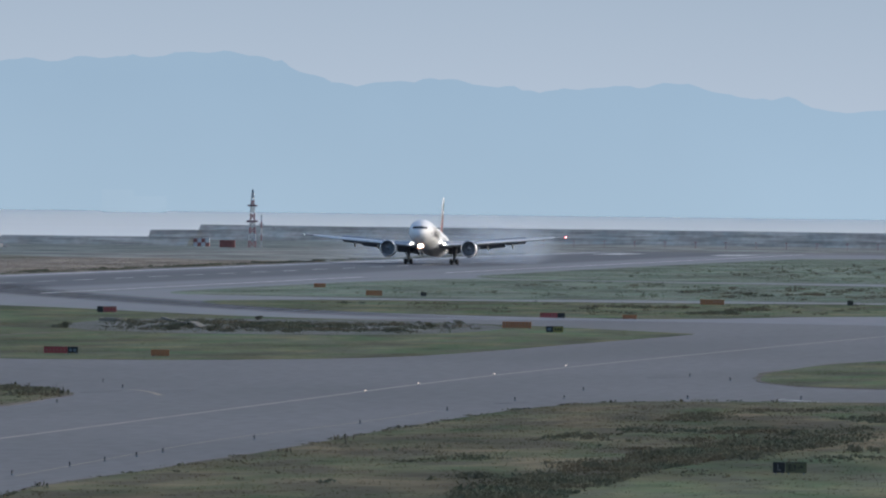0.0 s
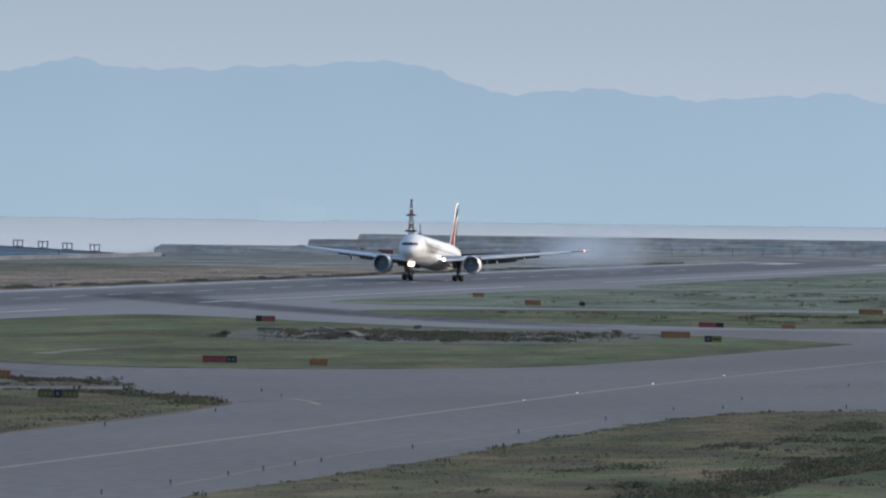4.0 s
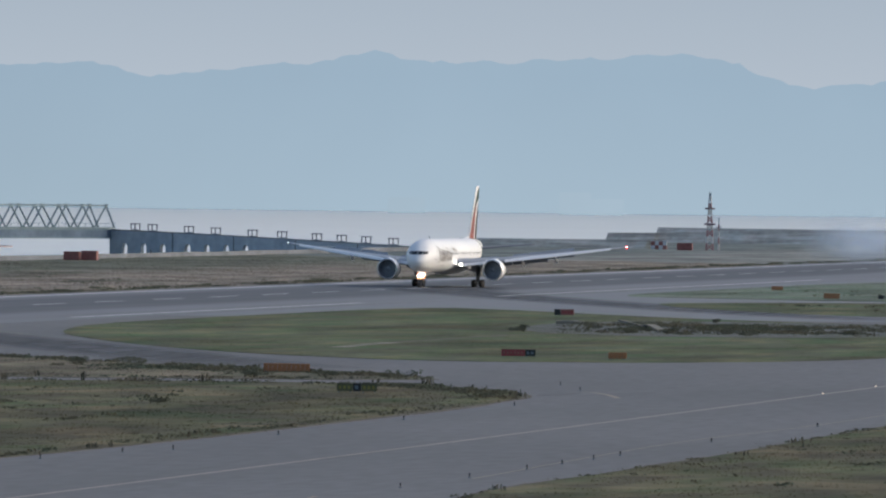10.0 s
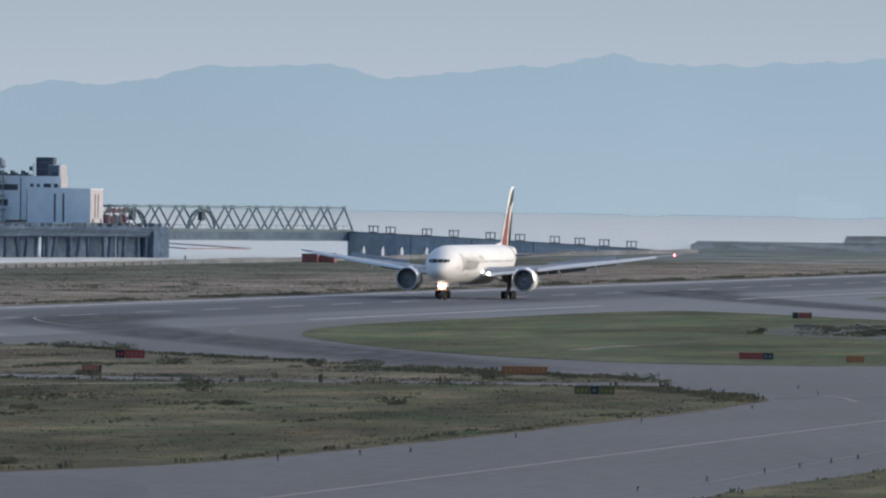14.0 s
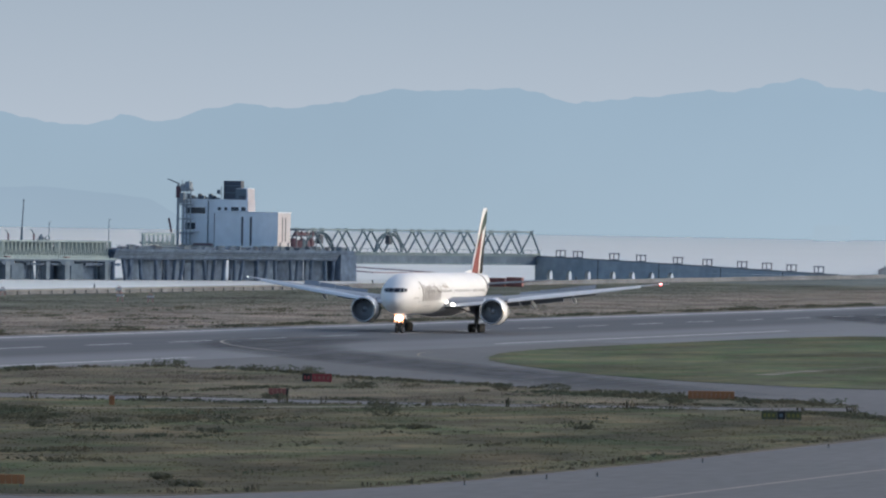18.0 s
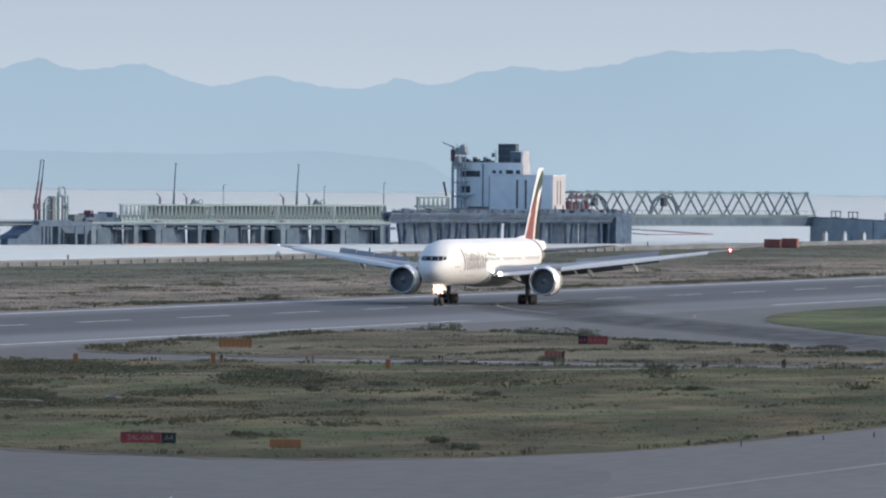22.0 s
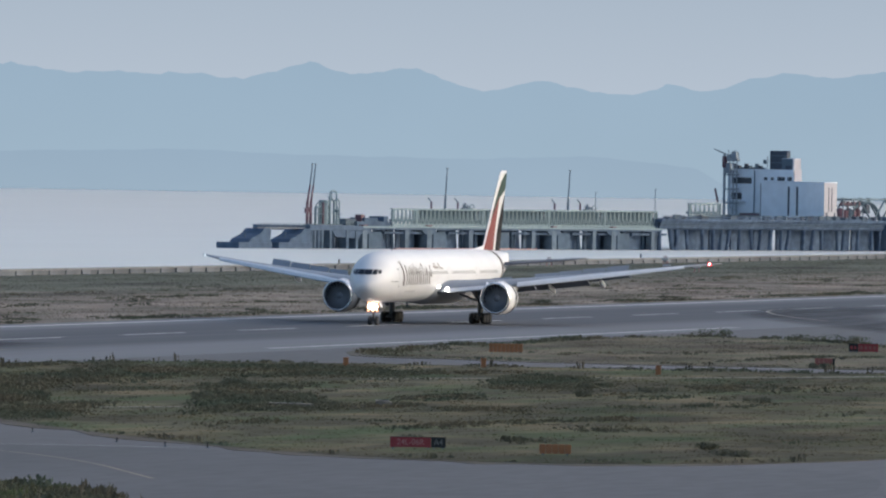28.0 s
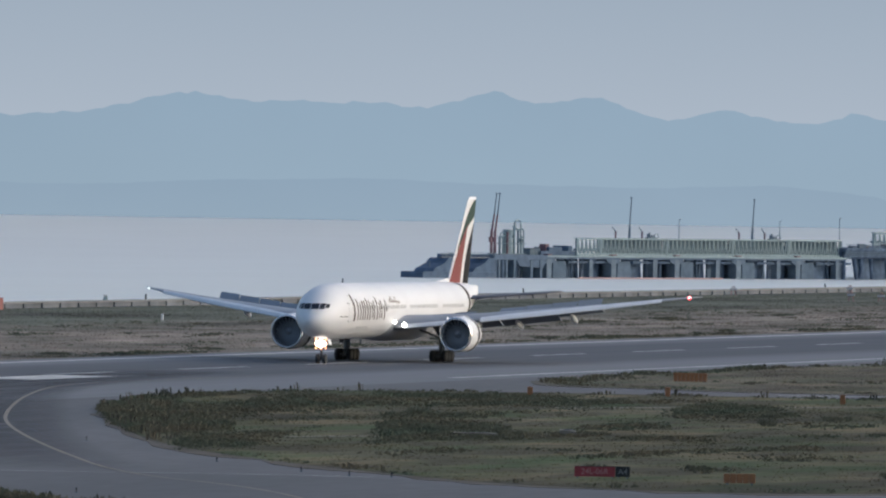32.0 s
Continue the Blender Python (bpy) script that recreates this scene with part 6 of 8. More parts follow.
def pumping_house():
    """White clad block with dark slits before a taller block with stair tower and roof plant."""
    hs = pier_thing("pumping_house", 306, 0, 5.0, "white clad pumping house with dark window slits on the pier", "industrial building")
    front = part("front_block", box(0, 7, 0, 20.7, 0, 10.5, 0.12), M_CLADDING, hs, "white clad front block")
    for y0, y1 in ((8.5, 9.1), (11.3, 11.9)):
        part("window_slit", box(-0.06, 0.1, y0, y1, 1.2, 9.3), M_WINDOW, front, "tall dark window slit")
    for x0 in (2.3, 4.0):
        part("window_slit", box(x0, x0 + 0.4, -0.1, 0.1, 2.4, 9.2), M_WINDOW, front, "tall dark window slit")
    part("parapet", box(-0.15, 7.15, -0.15, 20.85, 10.52, 10.75), M_CLADDING, front)
    # panel over the sunlit end, with the low sun's tone in its colour
    part("end_wall", box(0.02, 6.98, -0.05, -0.004, 0.02, 10.48), M_SUNLIT_END, front, "end wall, pinkish sunlight put into its colour")
    part("side_door", box(1.0, 1.9, -0.1, 0.1, 0.1, 2.2), M_DARK, front)
    part("side_door", box(5.4, 6.2, -0.1, 0.1, 0.1, 2.2), M_DARK, front)
    tall = part("tall_block", box(3, 6.9, 11.8, 33.5, 0, 13.9, 0.12), M_CLADDING, hs, "white clad taller block")
    part("tall_side", box(3.02, 6.88, 11.5, 11.796, 10.8, 13.9), M_SUNLIT_END, tall)
    for y0, y1, z0, z1 in ((25.6, 32.0, 10.0, 11.7), (28.8, 32.1, 5.5, 7.4), (20.4, 21.5, 11.0, 11.9), (18.4, 19.3, 11.0, 11.9), (14.7, 17.1, 10.9, 12.0), (12.4, 13.8, 10.9, 12.0)):
        part("window", box(2.92, 3.05, y0, y1, z0, z1), M_WINDOW, tall, "dark strip window")
    # flat dark panel on the wall in place of the gap's shade
    part("shade_strip", box(2.9, 3.02, 20.8, 22.6, 0.2, 10.2), M_DARK, tall, "dark strip painted for the shaded gap between the blocks")
    part("drain_pipe", rod((2.85, 24.6, 0), (2.85, 24.6, 13.6), 0.14), M_GREY_STEEL, tall)
    part("ledge", box(2.7, 3.0, 11.8, 33.5, 13.6, 14.1), M_CLADDING, tall)
    part("stair_tower", box(5, 6.8, 15.2, 20.9, 13.8, 19.4, 0.1), M_DARK, hs, "dark louvred roof tower")
    part("louvre_line", box(4.93, 5.0, 15.3, 20.8, 17.9, 18.1), M_GREY_STEEL, hs)
    part("louvre_line", box(4.93, 5.0, 15.3, 20.8, 15.9, 16.1), M_GREY_STEEL, hs)
    part("tank_house", box(3.2, 7.0, 11.9, 15.9, 13.8, 17.3, 0.1), M_CLADDING, hs, "pale roof house")
    part("roof_house_end", box(3.25, 6.95, 11.84, 11.896, 13.9, 17.2), M_SUNLIT_END, hs)
    part("tank_panel", box(3.08, 3.2, 12.3, 15.8, 13.9, 17.2), M_GREY_STEEL, hs, "grey louvred front of the roof house")
    part("tank_opening", box(3.02, 3.08, 12.6, 14.6, 14.0, 15.2), M_DARK, hs)
    for k in range(9):
        y = 21.8 + k * 1.15
        part("roof_plant", box(3.4, 4.6, y, y + 0.8, 13.8, 14.6 + 0.5 * (k % 3), 0.05), M_DARK if k % 2 else M_GREY_STEEL, hs)
    part("roof_mast", rod((5, 21.6, 13.8), (5, 21.6, 17.8), 0.12), M_TOWER_STEEL, hs)
    part("roof_mast", rod((5, 13.0, 17), (5, 13.0, 17.8), 0.09), M_TOWER_STEEL, hs)
    for y in (29.4, 30.6, 31.8):
        part("lattice_post", rod((1.2, y, 0), (1.2, y, 17.5 if y > 31 else 16.4), 0.2, seg=6), M_TOWER_STEEL, hs)
    for k in range(9):
        part("lattice_bar", rod((1.2, 29.3, 0.5 + 1.8 * k), (1.2, 32.0, 1.4 + 1.8 * k), 0.09, seg=6), M_TOWER_STEEL, hs)
    part("crane_post", rod((1.0, 33.4, 0), (1.0, 33.4, 18.2), 0.4, seg=8), M_TOWER_STEEL, hs)
    part("crane_cab", box(0.5, 1.6, 32.8, 33.9, 14.4, 17.6, 0.1), M_MAROON, hs, "dark red crane head")
    part("crane_jib", rod((1.0, 33.0, 18.3), (1.0, 36.8, 19.6), 0.16, seg=6), M_GREY_STEEL, hs)
    for k, (y0, y1, z0, z1) in enumerate(((29.0, 32.6, 16.2, 17.0), (29.6, 31.0, 17.0, 19.0), (31.2, 32.6, 17.0, 18.2), (29.2, 33.6, 12.2, 12.6), (29.2, 33.6, 8.2, 8.6), (29.2, 33.6, 4.2, 4.6), (31.6, 33.2, 12.8, 15.8))):
        part("tower_stage", box(0.8, 2.2, y0, y1, z0, z1, 0.05), M_TOWER_STEEL, hs)
    for k, y in enumerate((28.9, 30.1, 31.4, 32.2)):
        part("tower_rod", rod((1.4, y, 17.0), (1.4, y + 0.2, 18.6 + 0.8 * (k % 2)), 0.12, seg=6), M_TOWER_STEEL, hs)
    part("antenna_frame", box(4.9, 5.1, 22.0, 23.0, 15.6, 16.8), M_GREY_STEEL, hs)
    part("base_cabinet", box(2.2, 2.9, 22.8, 29.0, 0, 1.6, 0.05), M_MAROON, hs, "dull red cabinets at the foot of the wall")
    part("canopy", box(1.6, 3.0, 27.5, 31.5, 4.9, 5.3, 0.05), M_CLADDING, hs)
    part("low_arm", rod((1.0, 35.4, 4.5), (1.0, 36.4, 8.5), 0.3), M_MAROON, hs)
    part("plinth_rail", box(2.0, 2.2, 20.8, 40, 0, 1.1), M_CONCRETE, hs)
    return hs


pumping_house()
q = pier_thing("tank_group", 317, 0, 5.0, "small dull red storage tanks and valves beside the pumping house", "tanks")
for k in range(5):
    part("tank", lathe([(-0.1, 1.0), (2.9 - 0.5 * (k % 2), 1.0), (3.3 - 0.5 * (k % 2), 0.8), (3.6 - 0.5 * (k % 2), 0.02)], 14), M_GREY_STEEL if k == 2 else M_MAROON, q, "", True, pose(k * 2.3, 1, 0, 90))
for z in (4.0, 5.6):
    part("frame", box(-1, 10.4, -0.4, 2.4, z, z + 0.25, 0.03), M_GREY_STEEL, q)
for x in (-0.9, 2.0, 5.0, 8.0, 10.3):
    part("frame_post", box(x - 0.12, x + 0.12, -0.4, -0.2, -0.05, 5.6), M_MAROON if x in (2.0, 8.0) else M_GREY_STEEL, q)
part("header_pipe", rod((-0.8, 0.6, 4.6), (10.2, 0.6, 4.6), 0.35, seg=10), M_MAROON, q, "dull red header pipe")
for x in (0.6, 3.4, 6.4, 9.2):
    part("valve", box(x - 0.4, x + 0.4, 0.1, 1.1, 4.3, 5.3, 0.1), M_MAROON, q, "faded red valve")


def truss_bridge():
    b = pier_thing("truss_bridge", 318, 0, 0, "grey steel truss bridge carrying pipes to the shore", "bridge")
    end = 140.4
    for y in (0.0, 5.5):
        part("top_chord", box(3, 135, y - 0.25, y + 0.25, 10.8, 11.25, 0.04), M_TRUSS, b)
        part("bottom_chord", box(0, end, y - 0.28, y + 0.28, 4.2, 4.7, 0.04), M_TRUSS, b)
        x = 135.0
        while x > 4:
            for dx in (-7.0, 7.0 if x < 134 else 5.4):
                if x + dx > -1:
                    part("diagonal", rod((x, y, 11.0), (x + dx, y, 4.4), 0.27, seg=6), M_TRUSS, b)
            part("gusset", box(x - 0.8, x + 0.8, y - 0.3, y + 0.3, 10.7, 11.45, 0.05), M_TRUSS, b)
            x -= 14.1
    for x in range(4, 138, 14):
        part("cross_beam", box(x - 0.2, x + 0.2, -0.2, 5.7, 10.85, 11.1), M_GREY_STEEL, b)
    part("girder", box(27, end + 1, -0.6, 6.2, 1.5, 4.15, 0.08), M_PIER_COLUMN, b, "deep grey plate girder")
    part("girder_flange", box(27, end + 1, -0.9, -0.6, 1.4, 1.75), M_TRUSS, b)
    part("girder_flange", box(27, end + 1, -0.9, -0.6, 3.9, 4.2), M_TRUSS, b)
    for c in (55.5, 16.0):
        pts = [(c + 7.5 * math.cos(math.pi * i / 12), 2.5, 5.0 + 5.2 * math.sin(math.pi * i / 12)) for i in range(13)]
        for k, (p0, p1) in enumerate(zip(pts, pts[1:])):
            part("pipe_loop", rod(p0, p1, 0.42, seg=8), M_TRUSS, b)
        part("valve_group", box(c - 1.1, c + 1.1, 1.8, 3.2, 7.0, 9.6, 0.4), M_DARK, b)
    for x in range(30, 140, 4):
        part("rail_post", box(x, x + 0.08, -0.5, -0.42, 4.7, 5.8), M_TRUSS, b)
    part("handrail", box(28, end, -0.5, -0.42, 5.75, 5.85), M_TRUSS, b)
    return b


truss_bridge()


M_HOOP = shader("brown_grey_steel", (0.13, 0.13, 0.145), 0.6, spread=0.15, grain=1)


def causeway():
    """Ramped concrete causeway with arched openings from the bridge down to the shore, hoops along its parapet."""
    m = pose(-641, 3416, 0, 0, 0, -34.72)
    c = base("causeway", m, "grey concrete ramp with small arched openings leading to the shore", "causeway")
    top = lambda x: 3.9 - 3.5 * (x / 123.0) ** 1.15
    holes = [5.0 + 7.9 * i for i in range(3)] + [31.0 + 7.9 * i for i in range(4)]
    x = 0.0
    for hx in holes + [124.0]:
        if hx - x > 0.1:
            part("wall", loft([[(a, y, z) for y, z in ((0, SEA_Z - 1), (1.2, SEA_Z - 1), (1.2, min(0.2, top(a) - 0.3)), (0, min(0.2, top(a) - 0.3)))] for a in (x, hx)]), M_RAMP, c)
        if hx < 120:
            for s in (0, 1):
                a0, a1 = (hx, hx + 0.5) if s == 0 else (hx + 2.4, hx + 1.9)
                part("arch_haunch", loft([[(a0, y, -0.9), (a0, y, 0.2), (a0 + (a1 - a0) * 2.0, y, 0.2), (a0 + (a1 - a0) * 0.8, y, -0.1)] for y in (0, 1.2)]), M_RAMP, c)
        x = hx + 2.4
    xs = [i * 4.1 for i in range(31)]
    part("upper_wall", loft([[(a, -0.05, min(0.19, top(a) - 0.31)), (a, 9, min(0.19, top(a) - 0.31)), (a, 9, top(a)), (a, -0.05, top(a))] for a in xs]), M_RAMP, c)
    part("parapet", loft([[(a, -0.3, top(a) - 0.1), (a, 0.2, top(a) - 0.1), (a, 0.2, top(a) + 0.3), (a, -0.3, top(a) + 0.3)] for a in xs]), M_CONCRETE, c, "pale parapet")
    for a in (26.0, 51.0, 76.0, 101.0):
        part("joint", box(a, a + 0.25, -0.1, -0.052, -3.0, top(a) - 0.15), M_BLACK, c)
    for a in (9.9, 17.0, 32.0, 43.0, 58.0, 70.0, 84.0, 94.0, 103.8, 114.7):
        hoop = base("pipe_hoop", m @ pose(a, 0.6, top(a) + 0.0), "small dark steel portal frame over the ramp's pipes", "pipe frame", "pipe frames")
        for dx in (-1.9, -1.1, 0.9, 1.7):
            part("post", box(dx, dx + 0.24, 0.0 if abs(dx) > 1.3 else 0.8, 0.24 if abs(dx) > 1.3 else 1.04, -0.1, 2.0, 0.03), M_HOOP, hoop)
        part("lintel", box(-2.0, 2.1, -0.05, 0.3, 1.98, 2.25, 0.03), M_HOOP, hoop)
        part("lintel", box(-1.3, 1.3, 0.75, 1.1, 1.98, 2.25, 0.03), M_HOOP, hoop)
        part("saddle", box(-1.2, 1.2, 0.0, 0.4, -0.1, 0.5), M_GREY_STEEL, hoop)


causeway()



def floating_boom(points, label):
    """A string of orange floats on the water."""
    q = base("floating_boom", pose(points[0][0], points[0][1], 0), label, "boom", "floating booms")
    for (x0, y0), (x1, y1) in zip(points, points[1:]):
        k = max(1, int(math.dist((x0, y0), (x1, y1)) / 7))
        for i in range(k):
            ends = [(x0 + (x1 - x0) * f / k, y0 + (y1 - y0) * f / k) for f in (i, i + 0.97)]
            a, b = (Vector((x - points[0][0], y - points[0][1], sea_level(x, y) + 0.12)) for x, y in ends)
            part("float", rod(a, b, 0.24, seg=8), M_BOOM, q)


floating_boom([(-762, 3735), (-735, 3680), (-712, 3630), (-727, 3603), (-744, 3648), (-762, 3735)], "loop of faded orange floats on the calm water")
floating_boom([(PIER @ Vector(v))[:2] for v in ((66, -9, 0), (92, -8, 0), (118, -9, 0), (140, -8, 0))], "line of faded orange floats before the pier")


# ---- far end of the airfield ----
def lattice_mast():
    t = base("antenna_mast", pose(-468.6, 3450, 0.05), "red and white lattice antenna mast with two platforms", "antenna mast")
    hgt, n = 16.0, 8
    for i in range(n):
        z0, z1 = hgt * i / n, hgt * (i + 1) / n
        w0, w1 = 1.0 - 0.75 * z0 / hgt, 1.0 - 0.75 * z1 / hgt
        mat = M_TOWER_RED if i % 2 == 0 else M_TOWER_WHITE
        for sx in (-1, 1):
            for sy in (-1, 1):
                part("leg", rod((sx * w0, sy * w0, z0), (sx * w1, sy * w1, z1), 0.13, seg=6), mat, t)
        for sy in (-1, 1):
            part("brace", rod((-w0, sy * w0, z0), (w1, sy * w1, z1), 0.08, seg=6), mat, t)
            part("brace", rod((w0, sy * w0, z0), (-w1, sy * w1, z1), 0.08, seg=6), mat, t)
    for z, w in ((12.0, 1.3), (7.4, 1.5)):
        part("platform", box(-w, w, -w, w, z, z + 0.5, 0.05), M_MAROON, t, "dark antenna platform")
    part("top_antenna", rod((0, 0, 15.8), (0, 0, 16.9), 0.3, seg=8), M_GREY_STEEL, t)
    s = base("antenna_pole", pose(-466.2, 3452, 0.05), "slim red and white pole beside the lattice mast", "antenna pole")
    for i in range(5):
        part("segment", rod((0, 0, 1.9 * i), (0, 0, 1.9 * (i + 1)), 0.2, seg=8), M_TOWER_RED if i % 2 else M_TOWER_WHITE, s)
    part("cross_arm", box(-0.8, 0.8, -0.1, 0.1, 6.6, 6.9), M_TOWER_WHITE, s)


lattice_mast()


def checker_hut():
    hut = base("equipment_hut", pose(-486.5, 3471, 0.05, 0, 0, 4), "red and white chequered equipment hut", "hut")
    for i in range(4):
        for j in range(2):
            part("wall_panel", box(-2.3 + 1.15 * i, -1.15 + 1.15 * i, -1.2, 1.2, 1.15 * j, 1.15 * (j + 1), 0.01), M_RED_PALE if (i + j) % 2 else M_TOWER_WHITE, hut)
    part("roof", box(-2.4, 2.4, -1.3, 1.3, 2.31, 2.5, 0.03), M_TOWER_WHITE, hut)


checker_hut()


def container(x, y, rz, w, hgt, label, group="containers"):
    c = base("container", pose(x, y, 0.05, 0, 0, rz), label, "container", group)
    part("body", box(-w / 2, w / 2, -1.2, 1.2, 0, hgt, 0.05), M_RED_PALE, c)
    k = int(w / 0.45)
    for i in range(k):
        part("rib", box(-w / 2 + 0.2 + i * 0.45, -w / 2 + 0.38 + i * 0.45, -1.26, -1.2, 0.15, hgt - 0.15), M_RED_PALE, c)
    part("roof_rail", box(-w / 2, w / 2, -1.28, -1.2, hgt - 0.12, hgt + 0.02), M_RED_PALE, c)


container(-473.3, 3431, 3, 4.4, 2.1, "faded red equipment container on the far verge")
container(-515.0, 2698, 0, 3.7, 2.0, "faded red container beside the seawall")
container(-511.25, 2700, 0, 3.6, 2.2, "faded red container beside the seawall")
container(-517.0, 1716, 0, 3.0, 1.9, "faded red container beside the seawall")

for i in range(16):
    x = -420 + 9.5 * i
    p = base("light_stand", pose(x, 3700 + 0.6 * i, 0.05), "thin dull red approach light stand", "light stand", "approach light stands")
    part("pole", rod((0, 0, 0), (0, 0, 2.0), 0.09, seg=6), M_TOWER_RED, p)
    part("bar", box(-0.5, 0.5, -0.06, 0.06, 1.9, 2.05), M_TOWER_RED, p)
for i in range(14):
    x = -300 + 6.0 * i
    p = base("light_stand", pose(x, 3905, 3.6), "thin dull red approach light stand", "light stand", "approach light stands")
    part("pole", rod((0, 0, -1), (0, 0, 1.6), 0.14, seg=6), M_TOWER_RED if i % 2 else M_TOWER_WHITE, p)
    part("bar", box(-2.0, 2.0, -0.08, 0.08, 1.5, 1.7), M_TOWER_RED, p)
for y in (1820, 2065, 2310, 2590, 2840):
    p = base("shore_post", pose(SHORE - 0.7, y, 1.0), "dark short post on the seawall", "post", "seawall posts")
    part("pole", box(-0.11, 0.11, -0.11, 0.11, -0.1, 0.75, 0.02), M_BLACK, p)
    part("cap", box(-0.14, 0.14, -0.14, 0.14, 0.75, 0.84, 0.02), M_BLACK, p)
for x, y, hgt in ((-504.2, 2250, 2.0), (-518, 2210, 1.7), (-474.6, 2119, 1.9), (-470.5, 2126, 1.6)):
    p = base("verge_marker", pose(x, y, 0.06), "small red and white lattice marker on the verge", "marker", "verge markers")
    for dx in (-0.5, 0.5):
        part("leg", rod((dx, 0, 0), (dx * 0.3, 0, hgt), 0.09, seg=6), M_TOWER_RED, p)
    part("bar", box(-0.7, 0.7, -0.08, 0.08, hgt * 0.55, hgt * 0.75), M_TOWER_WHITE, p)

p = base("marker_post", pose(-463.9, 1624, 0.06), "small white marker post on the verge", "marker post")
part("post", box(-0.14, 0.14, -0.14, 0.14, -0.02, 0.8, 0.02), M_SIGN_WHITE, p)
part("cap", box(-0.2, 0.1, -0.16, 0.16, 0.8, 0.95, 0.02), M_SIGN_WHITE, p)
p = base("shore_buoy", pose(SHORE - 0.7, 1797, 1.03), "pair of pale green buoys standing on the seawall", "buoy")
for dx in (-0.45, 0.5):
    part("float", rod((0, dx, -0.02), (0, dx, 0.5), 0.28, 0.2, seg=10), M_PIER_STEEL, p)
    part("top_mark", rod((0, dx, 0.48), (0, dx, 0.8), 0.1, seg=8), M_LEAF, p)

# ---- signs and small things on the airfield ----
def facing(x, y):
    """The turn about z by which a board at (x, y) faces the terrace."""
    return math.degrees(math.atan2(-x, y))


def lettering(text, x, z, size, material, parent, y=-0.1):
    cu = bpy.data.curves.new("lettering", "FONT")
    cu.body, cu.size, cu.align_x, cu.align_y, cu.extrude, cu.offset = text, size, "CENTER", "CENTER", 0.004, 0.006
    cu.materials.append(material)
    ob = new("lettering", cu)
    ob.matrix_basis = pose(x, y, z, 90, 0, 0)
    ob.parent = parent
    return ob


def guidance_sign(x, y, hgt, faces, label, turn=0.0, lift=0.12):
    """A taxiway sign: boxes side by side on short legs. faces: (width, material, text or bar count, ink)."""
    s = base("taxiway_sign", pose(x, y, 0.06, 0, 0, facing(x, y) + turn), label, "airfield sign", "taxiway signs")
    total = sum(fa[0] for fa in faces)
    left = -total / 2
    for w, mat, text, ink in faces:
        panel_ob = part("sign_panel", box(left + 0.015, left + w - 0.015, -0.09, 0.09, lift, lift + hgt, 0.02), mat, s)
        part("frame_cap", box(left, left + w, -0.1, 0.1, lift + hgt, lift + hgt + 0.04, 0.01), M_BLACK, s)
        if isinstance(text, str) and text:
            lettering(text, left + w / 2, lift + hgt / 2, hgt * 0.82, ink, panel_ob)
        elif text:
            for k in range(text):
                bx = left + 0.12 + (w - 0.24) * (k + 0.15) / text
                part("mark_bar", box(bx, bx + (w - 0.24) * 0.6 / text, -0.11, -0.09, lift + hgt * 0.28, lift + hgt * 0.72), ink, panel_ob)
        for fx in (left + 0.2, left + w - 0.2):
            part("leg", box(fx - 0.04, fx + 0.04, -0.05, 0.05, -0.02, lift + 0.02), M_GREY_STEEL, s)
        left += w
    return s


guidance_sign(-190.3, 774.2, 0.66, [(2.75, M_RED, "24L-06R", M_PALE_INK), (1.0, M_BLACK, "A4", M_GREY_INK)], "red and black runway sign on the grass")
guidance_sign(-71.2, 793.2, 0.68, [(0.85, M_BLACK, "L", M_GREY_INK), (1.45, M_OLIVE, "E3→", M_BLACK)], "black and yellow taxiway sign in the grass")
guidance_sign(-196.4, 1291, 0.68, [(2.6, M_RED, 6, M_RED_PALE), (1.15, M_BLACK, 2, M_GREY_STEEL)], "red and black runway sign on the mown grass")
guidance_sign(-251.7, 1698, 0.80, [(0.9, M_BLACK, 0, None), (1.95, M_RED_PALE, 4, M_RED)], "black and red runway sign on the mown grass")
guidance_sign(-187.7, 1705, 0.65, [(2.5, M_RED, 5, M_RED_PALE), (1.1, M_BLACK, 0, None)], "red and black runway sign beside the taxiway")
guidance_sign(-168.8, 1536, 0.73, [(0.95, M_BLACK, 1, M_GREY_STEEL), (1.3, M_YELLOW, 3, M_BLACK)], "black and yellow taxiway sign on the grass")
guidance_sign(-243.2, 2008, 0.6, [(0.95, M_BLACK, 0, None)], "small black sign on the grass")
guidance_sign(-164.7, 1942, 0.74, [(1.0, M_BLACK, 0, None)], "small black sign on the grass")
guidance_sign(-176.0, 1060, 0.70, [(1.45, M_OLIVE, 3, M_YELLOW), (0.75, M_BLACK, 1, M_GREY_STEEL), (1.45, M_OLIVE, 3, M_YELLOW)], "dull olive and black direction sign in rough grass")
guidance_sign(-253.0, 1225, 0.80, [(1.0, M_BLACK, 2, M_RED), (2.1, M_RED, 4, M_RED_PALE)], "black and red runway sign among weeds")


